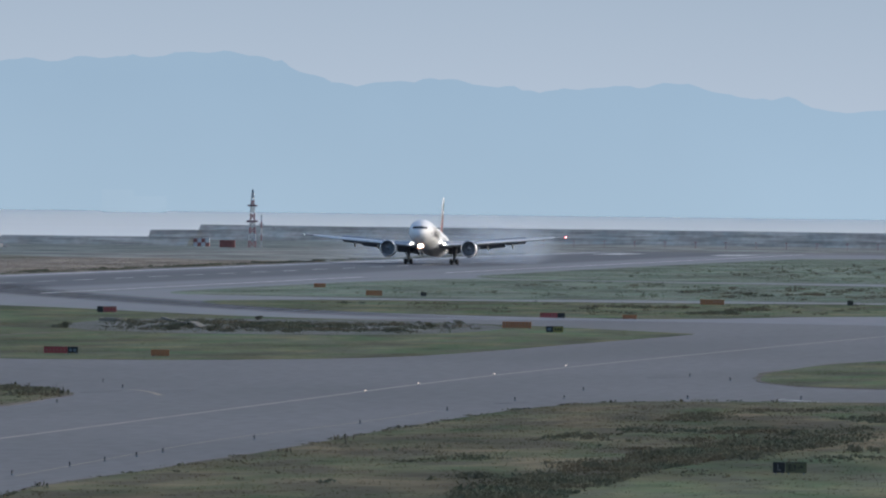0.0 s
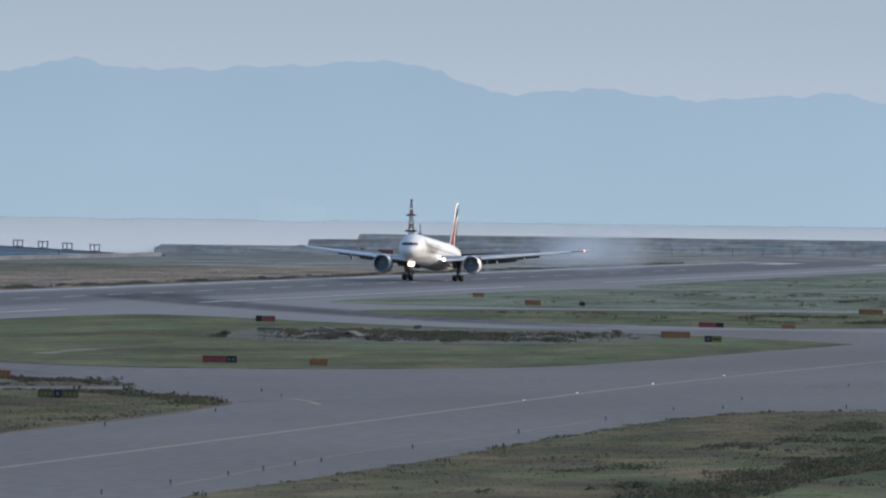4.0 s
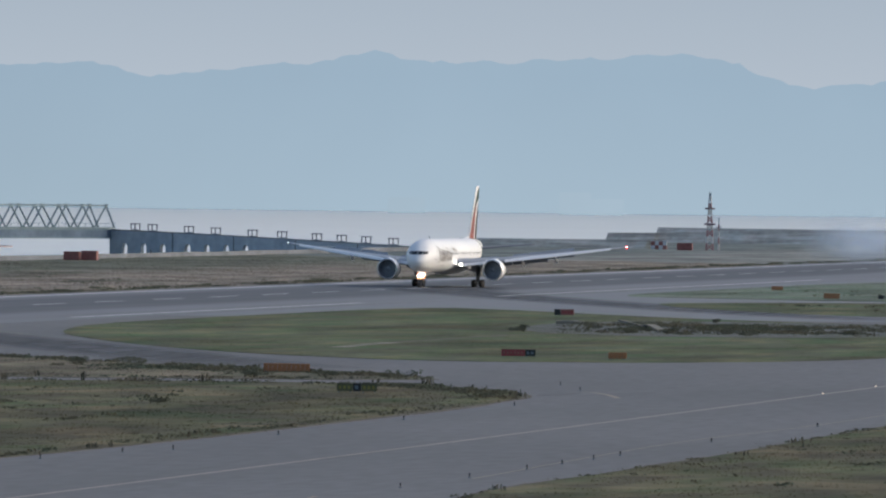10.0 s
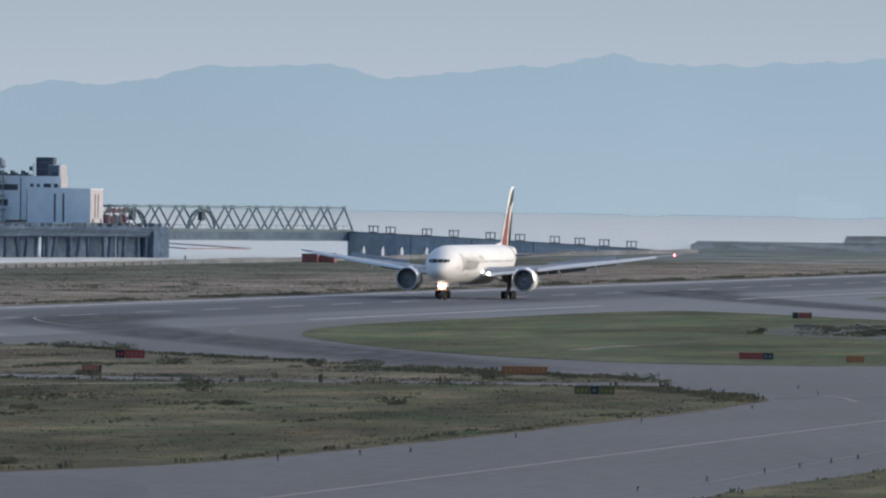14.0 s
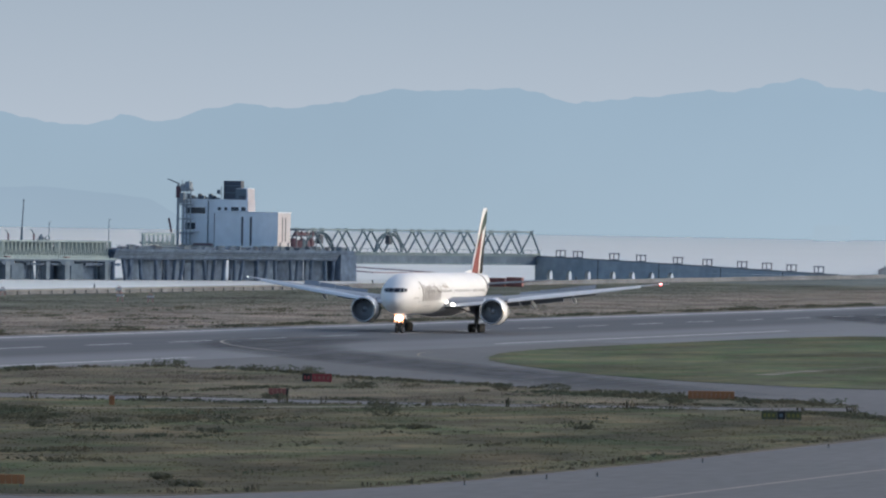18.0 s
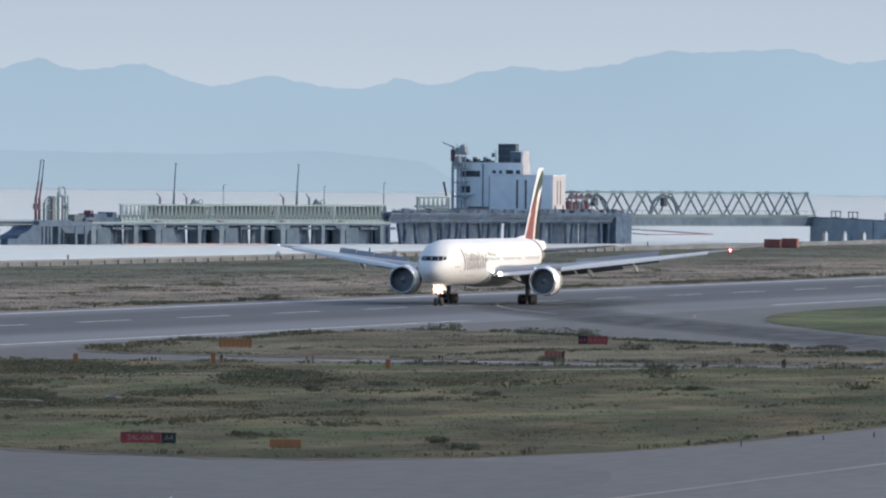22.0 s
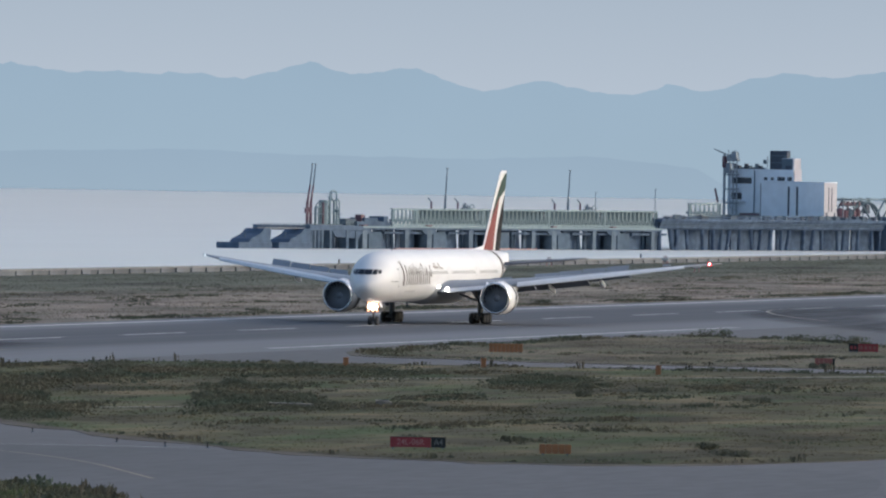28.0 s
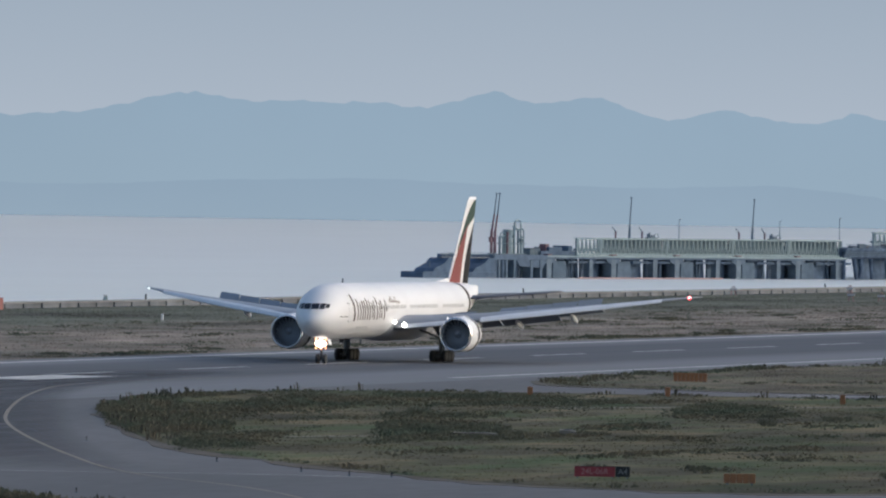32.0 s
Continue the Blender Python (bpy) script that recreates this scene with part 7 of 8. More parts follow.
def distance_board(x, y, w, hgt, label, edge=False, turn=0.0):
    paint = M_RED_PALE if edge else M_ORANGE
    """An orange slatted barrier board."""
    s = base("orange_board", pose(x, y, 0.06, 0, 0, facing(x, y) + turn), label, "marker board", "orange marker boards")
    k = max(3, round(w / 0.45))
    first = None
    for i in range(k):
        a = -w / 2 + w * i / k
        if first is None:
            first = part("slat", box(a + 0.02, a + w / k - 0.02, -0.08, 0.08, 0.1, 0.1 + hgt, 0.02), paint, s)
        else:
            share("slat", first.data, s, pose(w * i / k, 0, 0))
    part("rail", box(-w / 2, w / 2, 0.09, 0.14, 0.3, 0.42), paint, s)
    part("rail", box(-w / 2, w / 2, 0.09, 0.14, hgt - 0.12, hgt), paint, s)
    for a in (-w / 2 + 0.25, w / 2 - 0.25):
        part("foot", box(a - 0.05, a + 0.05, -0.2, 0.2, -0.04, 0.12), M_GREY_STEEL, s)
    if edge:
        part("dark_end", box(w / 2, w / 2 + 0.22, -0.09, 0.09, 0.1, 0.1 + hgt, 0.02), M_BLACK, s)
    return s


for x, y, w, hgt, edge in ((-178.8, 765.5, 2.1, 0.62, 0), (-280.0, 1176, 3.4, 0.86, 0), (-237.4, 1130.5, 1.7, 0.75, 1), (-200.7, 1166, 4.6, 0.78, 0), (-184.1, 1282, 2.0, 0.68, 0), (-178.5, 1578, 3.9, 0.83, 0),
                           (-186.0, 1927, 3.9, 0.83, 0), (-279.6, 2151, 2.1, 0.72, 0), (-251.3, 2005, 2.7, 0.86, 0), (-176.5, 1705, 2.0, 0.57, 0)):
    distance_board(x, y, w, hgt, "dull red marker board with a black end in the weeds" if edge else "orange slatted marker board standing in the grass", bool(edge))
for x, y in ((-272.8, 1081), (-240.5, 1071), (-262.4, 1093)):
    s = base("orange_post", pose(x, y, 0.06, 0, 0, facing(x, y)), "short orange marker post in the weeds", "marker post", "orange marker posts")
    part("post", box(-0.24, 0.24, -0.08, 0.08, -0.02, 0.78, 0.03), M_ORANGE, s)
    part("cap", box(-0.26, 0.26, -0.1, 0.1, 0.78, 0.84, 0.02), M_ORANGE, s)


def edge_stake(x, y, tall=0.32):
    s = base("edge_marker", pose(x, y, 0.0), "small dark taxiway edge marker", "edge marker", "taxiway edge markers")
    part("foot", rod((0, 0, 0), (0, 0, 0.05), 0.11, seg=8), M_GREY_STEEL, s)
    part("stem", rod((0, 0, 0.04), (0, 0, tall), 0.035, seg=8), M_TYRE, s)
    part("head", rod((0, 0, tall - 0.14), (0, 0, tall), 0.05, seg=8), M_TYRE, s)
    return s


for y in (640, 690, 735, 763, 788, 804, 819, 832, 880, 943, 1002, 1053, 1110):
    edge_stake(-119.2, y)
for x, y in ((-154, 796), (-152.4, 818), (-150.8, 829), (-152.4, 882), (-153.2, 946), (-154.4, 1013), (-208.5, 711), (-250.3, 856), (-224.4, 800), (-212, 777), (-206.2, 768), (-203, 767), (-116.2, 1066), (-106, 1076), (-96, 1080), (-112, 1180), (-118, 1200), (-160, 1090), (-166, 1118)):
    edge_stake(x, y)


def lamp_stud(x, y):
    s = base("centre_lamp", pose(x, y, 0.024), "small glowing taxiway centre line lamp", "lamp", "centre line lamps")
    part("ring", rod((0, 0, 0), (0, 0, 0.03), 0.2, seg=10), M_GREY_STEEL, s)
    part("lens", rod((0, 0, 0.03), (0, 0, 0.12), 0.11, 0.07, seg=10), M_EDGE_LAMP, s, "warm glowing lens")
    return s


for x, y in ((-137.2, 1089), (-137.6, 1133), (-137.4, 1195), (-137.0, 1258)):
    lamp_stud(x, y)
painted_curve("turn_line", [(-158.4, 1082), (-156.8, 1079), (-153.6, 1066), (-151.1, 1053)], 0.6, M_YELLOW_LINE, "short pale curved guide line")
painted_curve("turn_line", [(-98, 1078), (-95, 1072), (-92.5, 1065.5)], 0.6, M_WHITE_LINE, "short pale guide line")

# concrete drain pits and a worn path in the rough grass
for x, y, w, d, hgt, rz, label in ((-225.1, 904.3, 1.3, 1.0, 0.6, 0, "pale concrete drain box in the grass"), (-231.5, 900, 3.4, 1.2, 0.3, 4, "low pale concrete slab in the grass"), (-236.5, 1601, 3.6, 1.6, 0.5, -8, "pale sloped concrete drain cover in the grass")):
    q = base("drain_box", pose(x, y, 0.05, 0, 0, facing(x, y) + rz), label, "drain", "concrete drains")
    part("box_wall", loft([[(a, -d / 2, 0), (a, d / 2, 0), (a, d / 2, z), (a, -d / 2, z * 0.8)] for a, z in ((-w / 2, hgt), (0, hgt * 0.95), (w / 2, hgt * 0.8))]), M_SOIL, q)
    part("lid", box(-w * 0.3, w * 0.3, -d * 0.3, d * 0.3, hgt * 0.9, hgt * 0.98), M_CONCRETE, q)
painted_curve("bare_path", [(-244, 878), (-239, 890), (-228, 900)], 2.2, M_SOIL, "pale bare earth path through the grass", 0.066)
painted_curve("bare_path", [(-256, 1022), (-243, 1046), (-232, 1062), (-222, 1085), (-216, 1098)], 3.0, M_SOIL, "pale bare strip through the weeds", 0.066)
painted_curve("bare_path", [(-225.6, 1345), (-226.6, 1362), (-227, 1380), (-227, 1392)], 2.6, M_SOIL, "short pale worn strip in the mown grass", 0.07)
painted_curve("bare_path", [(-227, 1386), (-226.8, 1423), (-226.7, 1463), (-224, 1500), (-216, 1525)], 1.6, M_MARGIN, "brown worn strip through the mown grass", 0.066)
slab("gravel_patch", rounded([(-226, 1500), (-238, 1560), (-240, 1630), (-226, 1655), (-196, 1640), (-182, 1600), (-178, 1545), (-184, 1492), (-206, 1480)]), 0.068, M_GRAVEL, "grey gravelly ground with weeds in the mown grass", "gravel", 0.05)
q = base("culvert", pose(-222, 1572, 0.06, 0, 0, 10.9), "pale concrete culvert with a sloping headwall in the gravel", "culvert")
part("channel_wall", box(-0.25, 0.25, -10, 72, -0.02, 0.2, 0.05), M_SOIL, q)
part("sloping_headwall", loft([[(x, -44, 0.0), (x, -10, 0.0), (x, -10, 0.6), (x, -20, 0.5), (x, -42, 0.1)] for x in (-0.4, 0.7)]), M_SOIL, q, "pale sloping concrete headwall")
part("dark_mouth", box(-1.1, -0.42, -16, -10, 0.0, 0.5, 0.03), M_BLACK, q, "dark culvert mouth")
# flat dark slabs; several stand in for weeds in the pavement joints
for x, y, w, d in ((-158.8, 1069, 1.4, 9), (-153.4, 1075, 1.8, 12), (-114.6, 880, 1.2, 5), (-114.8, 940, 1.2, 6), (-118.4, 1044, 1.4, 6), (-120, 1200, 2.0, 12)):
    slab("flat_dark_patch", rounded([(x - w, y - d), (x + w, y - d * 0.6), (x + w * 0.8, y + d), (x - w * 0.9, y + d * 0.7)]), 0.014, M_DARK_ASPHALT, "flat dark patch in the worn asphalt, some standing for joint weeds", "patch", 0.02)
painted_curve("access_line", [(-256, 1112), (-243, 1118), (-236, 1121)], 1.2, M_WHITE_LINE, "short worn white stop line", 0.02)


# ---- grass, weeds and shrubs ----
tufts("rough_grass", ISLE_G, 0.22, 0.08, 0.14, M_BLADE, "rough mixed green and straw-coloured grass", 1, 6, 0.06, 1.1, patchy=0.6)
tufts("rough_grass", ISLE_H, 0.25, 0.09, 0.14, M_DRY_BLADE, "dry straw-coloured rough grass", 2, 6, 0.06, 1.1, patchy=0.4)
tufts("rough_grass", ISLE_F, 0.22, 0.08, 0.13, M_BLADE, "rough mixed green and straw-coloured grass", 3, 6, 0.06, 1.1, (660, 1070), patchy=0.6)
tufts("rough_grass", ISLE_Z, 1.4, 0.3, 0.14, M_BLADE, "tall weedy grass", 4, 6, 0.06, 1.0, (600, 710))
tufts("mown_grass", ISLE_A, 0.18, 0.05, 0.1, M_LAWN_BLADE, "short green grass", 5, 5, 0.06, 1.2)
tufts("mown_grass", ISLE_E, 0.2, 0.07, 0.1, M_LAWN_BLADE, "short green grass", 6, 5, 0.06, 1.2)
tufts("mown_grass", ISLE_C, 0.1, 0.07, 0.12, M_LAWN_BLADE, "short green grass", 7, 5, 0.06, 1.6)
tufts("mown_grass", ISLE_B, 0.05, 0.08, 0.15, M_LAWN_BLADE, "short green grass", 8, 5, 0.06, 1.8)
tufts("mown_grass", ISLE_D, 0.025, 0.1, 0.2, M_LAWN_BLADE, "short green grass", 9, 5, 0.06, 2.0)
tufts("verge_grass", NEAR_VERGE, 0.14, 0.13, 0.2, M_VERGE_BLADE, "dry straw-coloured verge grass", 10, 5, 0.06, 2.0, (1180, 2900), patchy=0.7)


def edge_weeds(name, plan, count, height, seed, y_lo, y_hi, inset=3.0, west=None):
    """Tall dark weeds along a stretch of an island's edge."""
    rng = random.Random(seed)
    segs = [(a, b) for a, b in zip(plan, plan[1:] + plan[:1]) if y_lo <= a[1] <= y_hi and (west is None or (a[0] < west))]
    lens = [math.dist(a, b) for a, b in segs]
    cx, cy = sum(p[0] for p in plan) / len(plan), sum(p[1] for p in plan) / len(plan)
    verts, faces = [], []
    for _ in range(count):
        (ax, ay), (bx, by) = rng.choices(segs, lens)[0]
        k = rng.random()
        x, y = ax + (bx - ax) * k, ay + (by - ay) * k
        d = Vector((cx - x, cy - y)).normalized() * rng.random() ** 1.5 * inset
        x, y = x + d.x, y + d.y
        drift = noise.noise(Vector((x * 0.16, y * 0.05, seed)))
        if drift < rng.uniform(-0.35, 0.2):
            continue
        big = height * (0.45 + 0.8 * max(0.0, drift) + 0.45 * rng.random())
        for _ in range(9):
            a, w = rng.uniform(0, 6.28), rng.uniform(0.06, 0.16)
            px, py, pz = x + rng.gauss(0, 0.35), y + rng.gauss(0, 0.35), 0.04 + rng.uniform(0, 0.55) * big
            tx, ty = px + rng.gauss(0, 0.22) * big, py + rng.gauss(0, 0.22) * big
            n = len(verts)
            verts += [(px - w * math.cos(a), py - w * math.sin(a), pz), (px + w * math.cos(a), py + w * math.sin(a), pz), (tx + w * 0.8 * math.cos(a), ty + w * 0.8 * math.sin(a), pz + 0.35 * big), (tx, ty, pz + 0.55 * big)]
            faces += [(n, n + 1, n + 2), (n, n + 2, n + 3)]
    ob = new(name, mesh_object(name, verts, faces, M_LEAF))
    return tagged(ob, "tall dark green weeds along the pavement's edge", "weeds", kind="stuff")


edge_weeds("edge_weeds", ISLE_G, 900, 0.35, 21, 1040, 1125, 8.0)
edge_weeds("edge_weeds", ISLE_G, 1500, 0.55, 22, 880, 1040, 9.0, -255)
edge_weeds("edge_weeds", ISLE_G, 300, 0.3, 23, 740, 1045, 4.0, None)
edge_weeds("edge_weeds", ISLE_H, 900, 0.45, 24, 1150, 1330, 6.0)
edge_weeds("edge_weeds", ISLE_H, 260, 0.28, 25, 1115, 1150, 5.0)
edge_weeds("edge_weeds", ISLE_F, 110, 0.25, 26, 690, 1070, 5.0, -95)
edge_weeds("edge_weeds", ISLE_Z, 700, 0.6, 27, 600, 710, 6.0)


def tall_stalks(name, plan, count, height, seed, y_lo, y_hi, west=None, east=None, inset=4.0):
    """Upright dry weed stalks standing singly and in rows along an island's edge."""
    rng = random.Random(seed)
    segs = [(a, b) for a, b in zip(plan, plan[1:] + plan[:1]) if y_lo <= a[1] <= y_hi and (west is None or a[0] < west) and (east is None or a[0] > east)]
    lens = [math.dist(a, b) for a, b in segs]
    cx, cy = sum(p[0] for p in plan) / len(plan), sum(p[1] for p in plan) / len(plan)
    verts, faces = [], []
    for _ in range(count):
        (ax, ay), (bx, by) = rng.choices(segs, lens)[0]
        k = rng.random()
        x, y = ax + (bx - ax) * k, ay + (by - ay) * k
        d = Vector((cx - x, cy - y)).normalized() * rng.random() ** 2 * inset
        x, y = x + d.x, y + d.y
        if noise.noise(Vector((x * 0.3, y * 0.09, seed))) < rng.uniform(-0.2, 0.35):
            continue
        big = height * rng.uniform(0.45, 1.15)
        for _ in range(rng.randrange(3, 7)):
            a, w = rng.uniform(0, 6.28), rng.uniform(0.03, 0.07)
            px, py = x + rng.gauss(0, 0.22), y + rng.gauss(0, 0.22)
            tx, ty, top = px + rng.gauss(0, 0.1) * big, py + rng.gauss(0, 0.1) * big, big * rng.uniform(0.6, 1.1)
            n = len(verts)
            verts += [(px - w * math.cos(a), py - w * math.sin(a), 0.03), (px + w * math.cos(a), py + w * math.sin(a), 0.03), (tx + 1.5 * w * math.cos(a), ty + 1.5 * w * math.sin(a), top * 0.8), (tx, ty, top), (tx - 1.5 * w * math.cos(a), ty - 1.5 * w * math.sin(a), top * 0.75)]
            faces += [(n, n + 1, n + 2), (n, n + 2, n + 4), (n + 4, n + 2, n + 3)]
    ob = new(name, mesh_object(name, verts, faces, M_STALK))
    return tagged(ob, "upright dark dry weed stalks along the grass edge", "weeds", kind="stuff")


tall_stalks("weed_stalks", ISLE_G, 150, 0.9, 71, 1035, 1125)
tall_stalks("weed_stalks", ISLE_G, 150, 0.9, 72, 860, 1060, -245)
tall_stalks("weed_stalks", ISLE_G, 60, 0.55, 73, 740, 860, None, -215, 3.0)
tall_stalks("weed_stalks", ISLE_H, 45, 0.65, 74, 1120, 1330)
tall_stalks("weed_stalks", ISLE_F, 50, 0.5, 75, 690, 1070, -95)
tall_stalks("weed_stalks", ISLE_Z, 160, 0.8, 76, 600, 710)


def fringe(name, x0, x1, y0, y1, count, height, seed):
    """A broken line of low weeds along the runway's far shoulder."""
    rng = random.Random(seed)
    verts, faces = [], []
    for _ in range(count):
        y = rng.uniform(y0, y1)
        x = x0 + (x1 - x0) * rng.random() ** 2
        drift = noise.noise(Vector((3.0, y * 0.022, seed))) + 0.6 * noise.noise(Vector((7.0, y * 0.09, seed)))
        if drift < rng.uniform(-0.25, 0.2):
            continue
        big = height * (0.4 + 0.9 * max(0.0, drift) + 0.3 * rng.random())
        for _ in range(7):
            a, w = rng.uniform(0, 6.28), rng.uniform(0.1, 0.24)
            px, py, pz = x + rng.gauss(0, 0.5), y + rng.gauss(0, 0.8), 0.04 + rng.uniform(0, 0.5) * big
            n = len(verts)
            verts += [(px - w * math.cos(a), py - w * math.sin(a), pz), (px + w * math.cos(a), py + w * math.sin(a), pz), (px + w * 0.8 * math.cos(a), py + w * 0.8 * math.sin(a), pz + 0.35 * big), (px, py, pz + 0.55 * big)]
            faces += [(n, n + 1, n + 2), (n, n + 2, n + 3)]
    ob = new(name, mesh_object(name, verts, faces, M_LEAF))
    return tagged(ob, "broken line of low dark weeds along the runway shoulder", "weeds", kind="stuff")


fringe("shoulder_weeds", -371.6, -378, 1210, 2000, 1500, 0.4, 81)
fringe("shoulder_weeds", -371.6, -379, 2000, 3300, 1900, 0.45, 82)


def weed_field(name, plan, count, height, seed, label="dark green weed patch in the grass", reach=(0.75, 1.12)):
    """Dense low weeds over a patch of ground, thinning to its rim."""
    rng = random.Random(seed)
    cx, cy = sum(p[0] for p in plan) / len(plan), sum(p[1] for p in plan) / len(plan)
    verts, faces = [], []
    for _ in range(count):
        i = rng.randrange(len(plan))
        (ax, ay), (bx, by) = plan[i], plan[(i + 1) % len(plan)]
        k, q = rng.random(), rng.random() ** 0.75 * rng.uniform(*reach)
        x, y = cx + (ax + (bx - ax) * k - cx) * q, cy + (ay + (by - ay) * k - cy) * q
        drift = noise.noise(Vector((x * 0.13, y * 0.035, seed))) + 0.5 * noise.noise(Vector((x * 0.45, y * 0.12, seed + 9)))
        if drift < (rng.uniform(-0.45, 0.1) if reach[1] > 1 else rng.uniform(0.26, 0.46)):
            continue
        big = height * (0.3 + 0.7 * max(0.0, drift) + 0.35 * rng.random())
        for _ in range(7):
            a, w = rng.uniform(0, 6.28), rng.uniform(0.06, 0.17)
            px, py, pz = x + rng.gauss(0, 0.4), y + rng.gauss(0, 0.4), 0.04 + rng.uniform(0, 0.5) * big
            tx, ty = px + rng.gauss(0, 0.25) * big, py + rng.gauss(0, 0.25) * big
            n = len(verts)
            verts += [(px - w * math.cos(a), py - w * math.sin(a), pz), (px + w * math.cos(a), py + w * math.sin(a), pz), (tx + w * 0.8 * math.cos(a), ty + w * 0.8 * math.sin(a), pz + 0.35 * big), (tx, ty, pz + 0.55 * big)]
            faces += [(n, n + 1, n + 2), (n, n + 2, n + 3)]
    ob = new(name, mesh_object(name, verts, faces, M_LEAF))
    return tagged(ob, label, "weeds", kind="stuff")


weed_field("weed_patch", [(-222, 1500), (-237, 1588), (-234, 1624), (-221, 1628), (-196, 1619), (-185, 1590), (-182, 1510), (-196, 1505)], 1700, 0.5, 41)
weed_field("weed_patch", [(-235, 887), (-262, 985), (-254, 995), (-237, 925)], 700, 0.5, 42)
weed_field("weed_patch", [(-230, 926), (-226, 940), (-235, 975), (-239, 962)], 500, 0.45, 43)
weed_field("weed_patch", [(-232, 969), (-226, 987), (-238, 1045), (-251, 1060), (-242, 1008)], 1300, 0.45, 44)
weed_field("weed_patch", [(-269, 1013), (-256, 1026), (-252, 1068), (-274, 1085), (-288, 1080)], 1700, 0.4, 45)
weed_field("weed_patch", [(-218, 985), (-215, 994), (-223, 1027), (-226, 1018)], 500, 0.4, 46)
weed_field("weed_patch", [(-230, 864), (-228, 892), (-241, 947), (-249, 937)], 1100, 0.5, 47)
weed_field("weed_patch", [(-236, 832), (-234, 846), (-245, 897), (-259, 915), (-254, 890)], 1100, 0.45, 48)
weed_field("weed_patch", [(-265, 920), (-283, 985), (-287, 1055), (-283, 1080), (-270, 1030), (-264, 950)], 1000, 0.55, 49)
weed_field("weed_patch", [(-84, 700), (-87, 747), (-87, 813), (-85, 902), (-79, 948), (-75, 900), (-80, 854), (-81, 783), (-79, 700)], 4200, 0.6, 50, "dark overgrown ditch full of weeds")
weed_field("weed_patch", [(-200, 1150), (-186, 1146), (-196, 1170), (-215, 1190), (-230, 1205), (-222, 1180)], 900, 0.4, 51)
weed_field("weed_scatter", [(-165, 790), (-162, 1040), (-190, 1100), (-285, 1085), (-292, 1030), (-262, 925), (-228, 830), (-195, 770), (-175, 755)], 7000, 0.36, 61, "scattered small weed clumps in the rough grass", (0.6, 0.96))
weed_field("weed_scatter", [(-108, 730), (-110, 1030), (-92, 1058), (-50, 1058), (-50, 730)], 6000, 0.34, 62, "scattered small weed clumps in the rough grass", (0.6, 0.96))
weed_field("weed_scatter", [(-376, 1250), (-376, 2300), (-470, 2300), (-470, 1250)], 9000, 0.4, 63, "scattered weed clumps on the dry verge", (0.6, 0.96))
weed_field("weed_scatter", [(-284, 1160), (-290, 1300), (-262, 1262), (-215, 1185), (-195, 1135), (-250, 1135)], 2200, 0.32, 64, "scattered small weed clumps in the dry grass", (0.6, 0.96))
weed_field("weed_scatter", [(-280, 2010), (-285, 2380), (-200, 2330), (-90, 2290), (-90, 2020), (-170, 2012), (-205, 2012)], 5200, 0.6, 65, "scattered grey-green weed clumps in the far grass", (0.6, 0.96))
weed_field("weed_scatter", [(-262, 1880), (-236, 1940), (-160, 1970), (-80, 1980), (-80, 1810), (-150, 1806), (-170, 1725), (-213, 1752)], 4200, 0.55, 66, "scattered grey-green weed clumps in the grass", (0.6, 0.96))
weed_field("weed_scatter", [(-284, 2440), (-284, 3000), (-90, 3000), (-90, 2440)], 4200, 0.8, 67, "scattered grey-green weed clumps in the far grass", (0.6, 0.96))
slab("grass_island_10", rounded([(-79, 690), (-82, 758), (-80.5, 835), (-73, 885), (-60, 900), (-40, 900), (-40, 690)]), 0.075, M_LAWN, "smooth green grass beyond the ditch", "grass")


def shrub(x, y, w, hgt, seed, label="dark low shrub standing in the grass", group="shrubs"):
    """A low bush: stems and many small leaves in an uneven mound."""
    rng = random.Random(seed)
    s = base("shrub", pose(x, y, 0.05), label, "shrub", group)
    bm = bmesh.new()
    for _ in range(6):
        a, r = rng.uniform(0, 6.28), rng.uniform(0.1, 0.4) * w
        bm = rod((0.15 * math.cos(a), 0.15 * math.sin(a), -0.05), (r * math.cos(a), r * math.sin(a), hgt * rng.uniform(0.4, 0.75)), 0.05, 0.02, 5, bm)
    part("woody_base", bm, M_LEAF, s)
    verts, faces = [], []
    lumps = [(rng.uniform(-0.38, 0.38) * w, rng.uniform(-0.3, 0.3) * w, hgt * rng.uniform(0.25, 0.62), rng.uniform(0.2, 0.36)) for _ in range(9)]
    for k in range(int(130 + 36 * w)):
        lx, ly, lz, lr = lumps[k % len(lumps)]
        d = Vector((rng.gauss(0, 1), rng.gauss(0, 1), rng.gauss(0, 1))).normalized() * rng.uniform(0.55, 1.0)
        p = Vector((lx + d.x * lr * w * 0.62, ly + d.y * lr * w * 0.62, max(0.03, lz + d.z * lr * hgt * 1.1)))
        u = Vector((rng.gauss(0, 1), rng.gauss(0, 1), rng.gauss(0, 1))).normalized()
        v = u.orthogonal().normalized()
        r = rng.uniform(0.06, 0.15)
        n = len(verts)
        verts += [p - u * r, p + v * r * 0.6, p + u * r, p - v * r * 0.6]
        faces += [(n, n + 1, n + 2), (n, n + 2, n + 3)]
    ob = new("leaves", mesh_object("leaves", verts, faces, M_LEAF))
    ob.parent = s
    return s


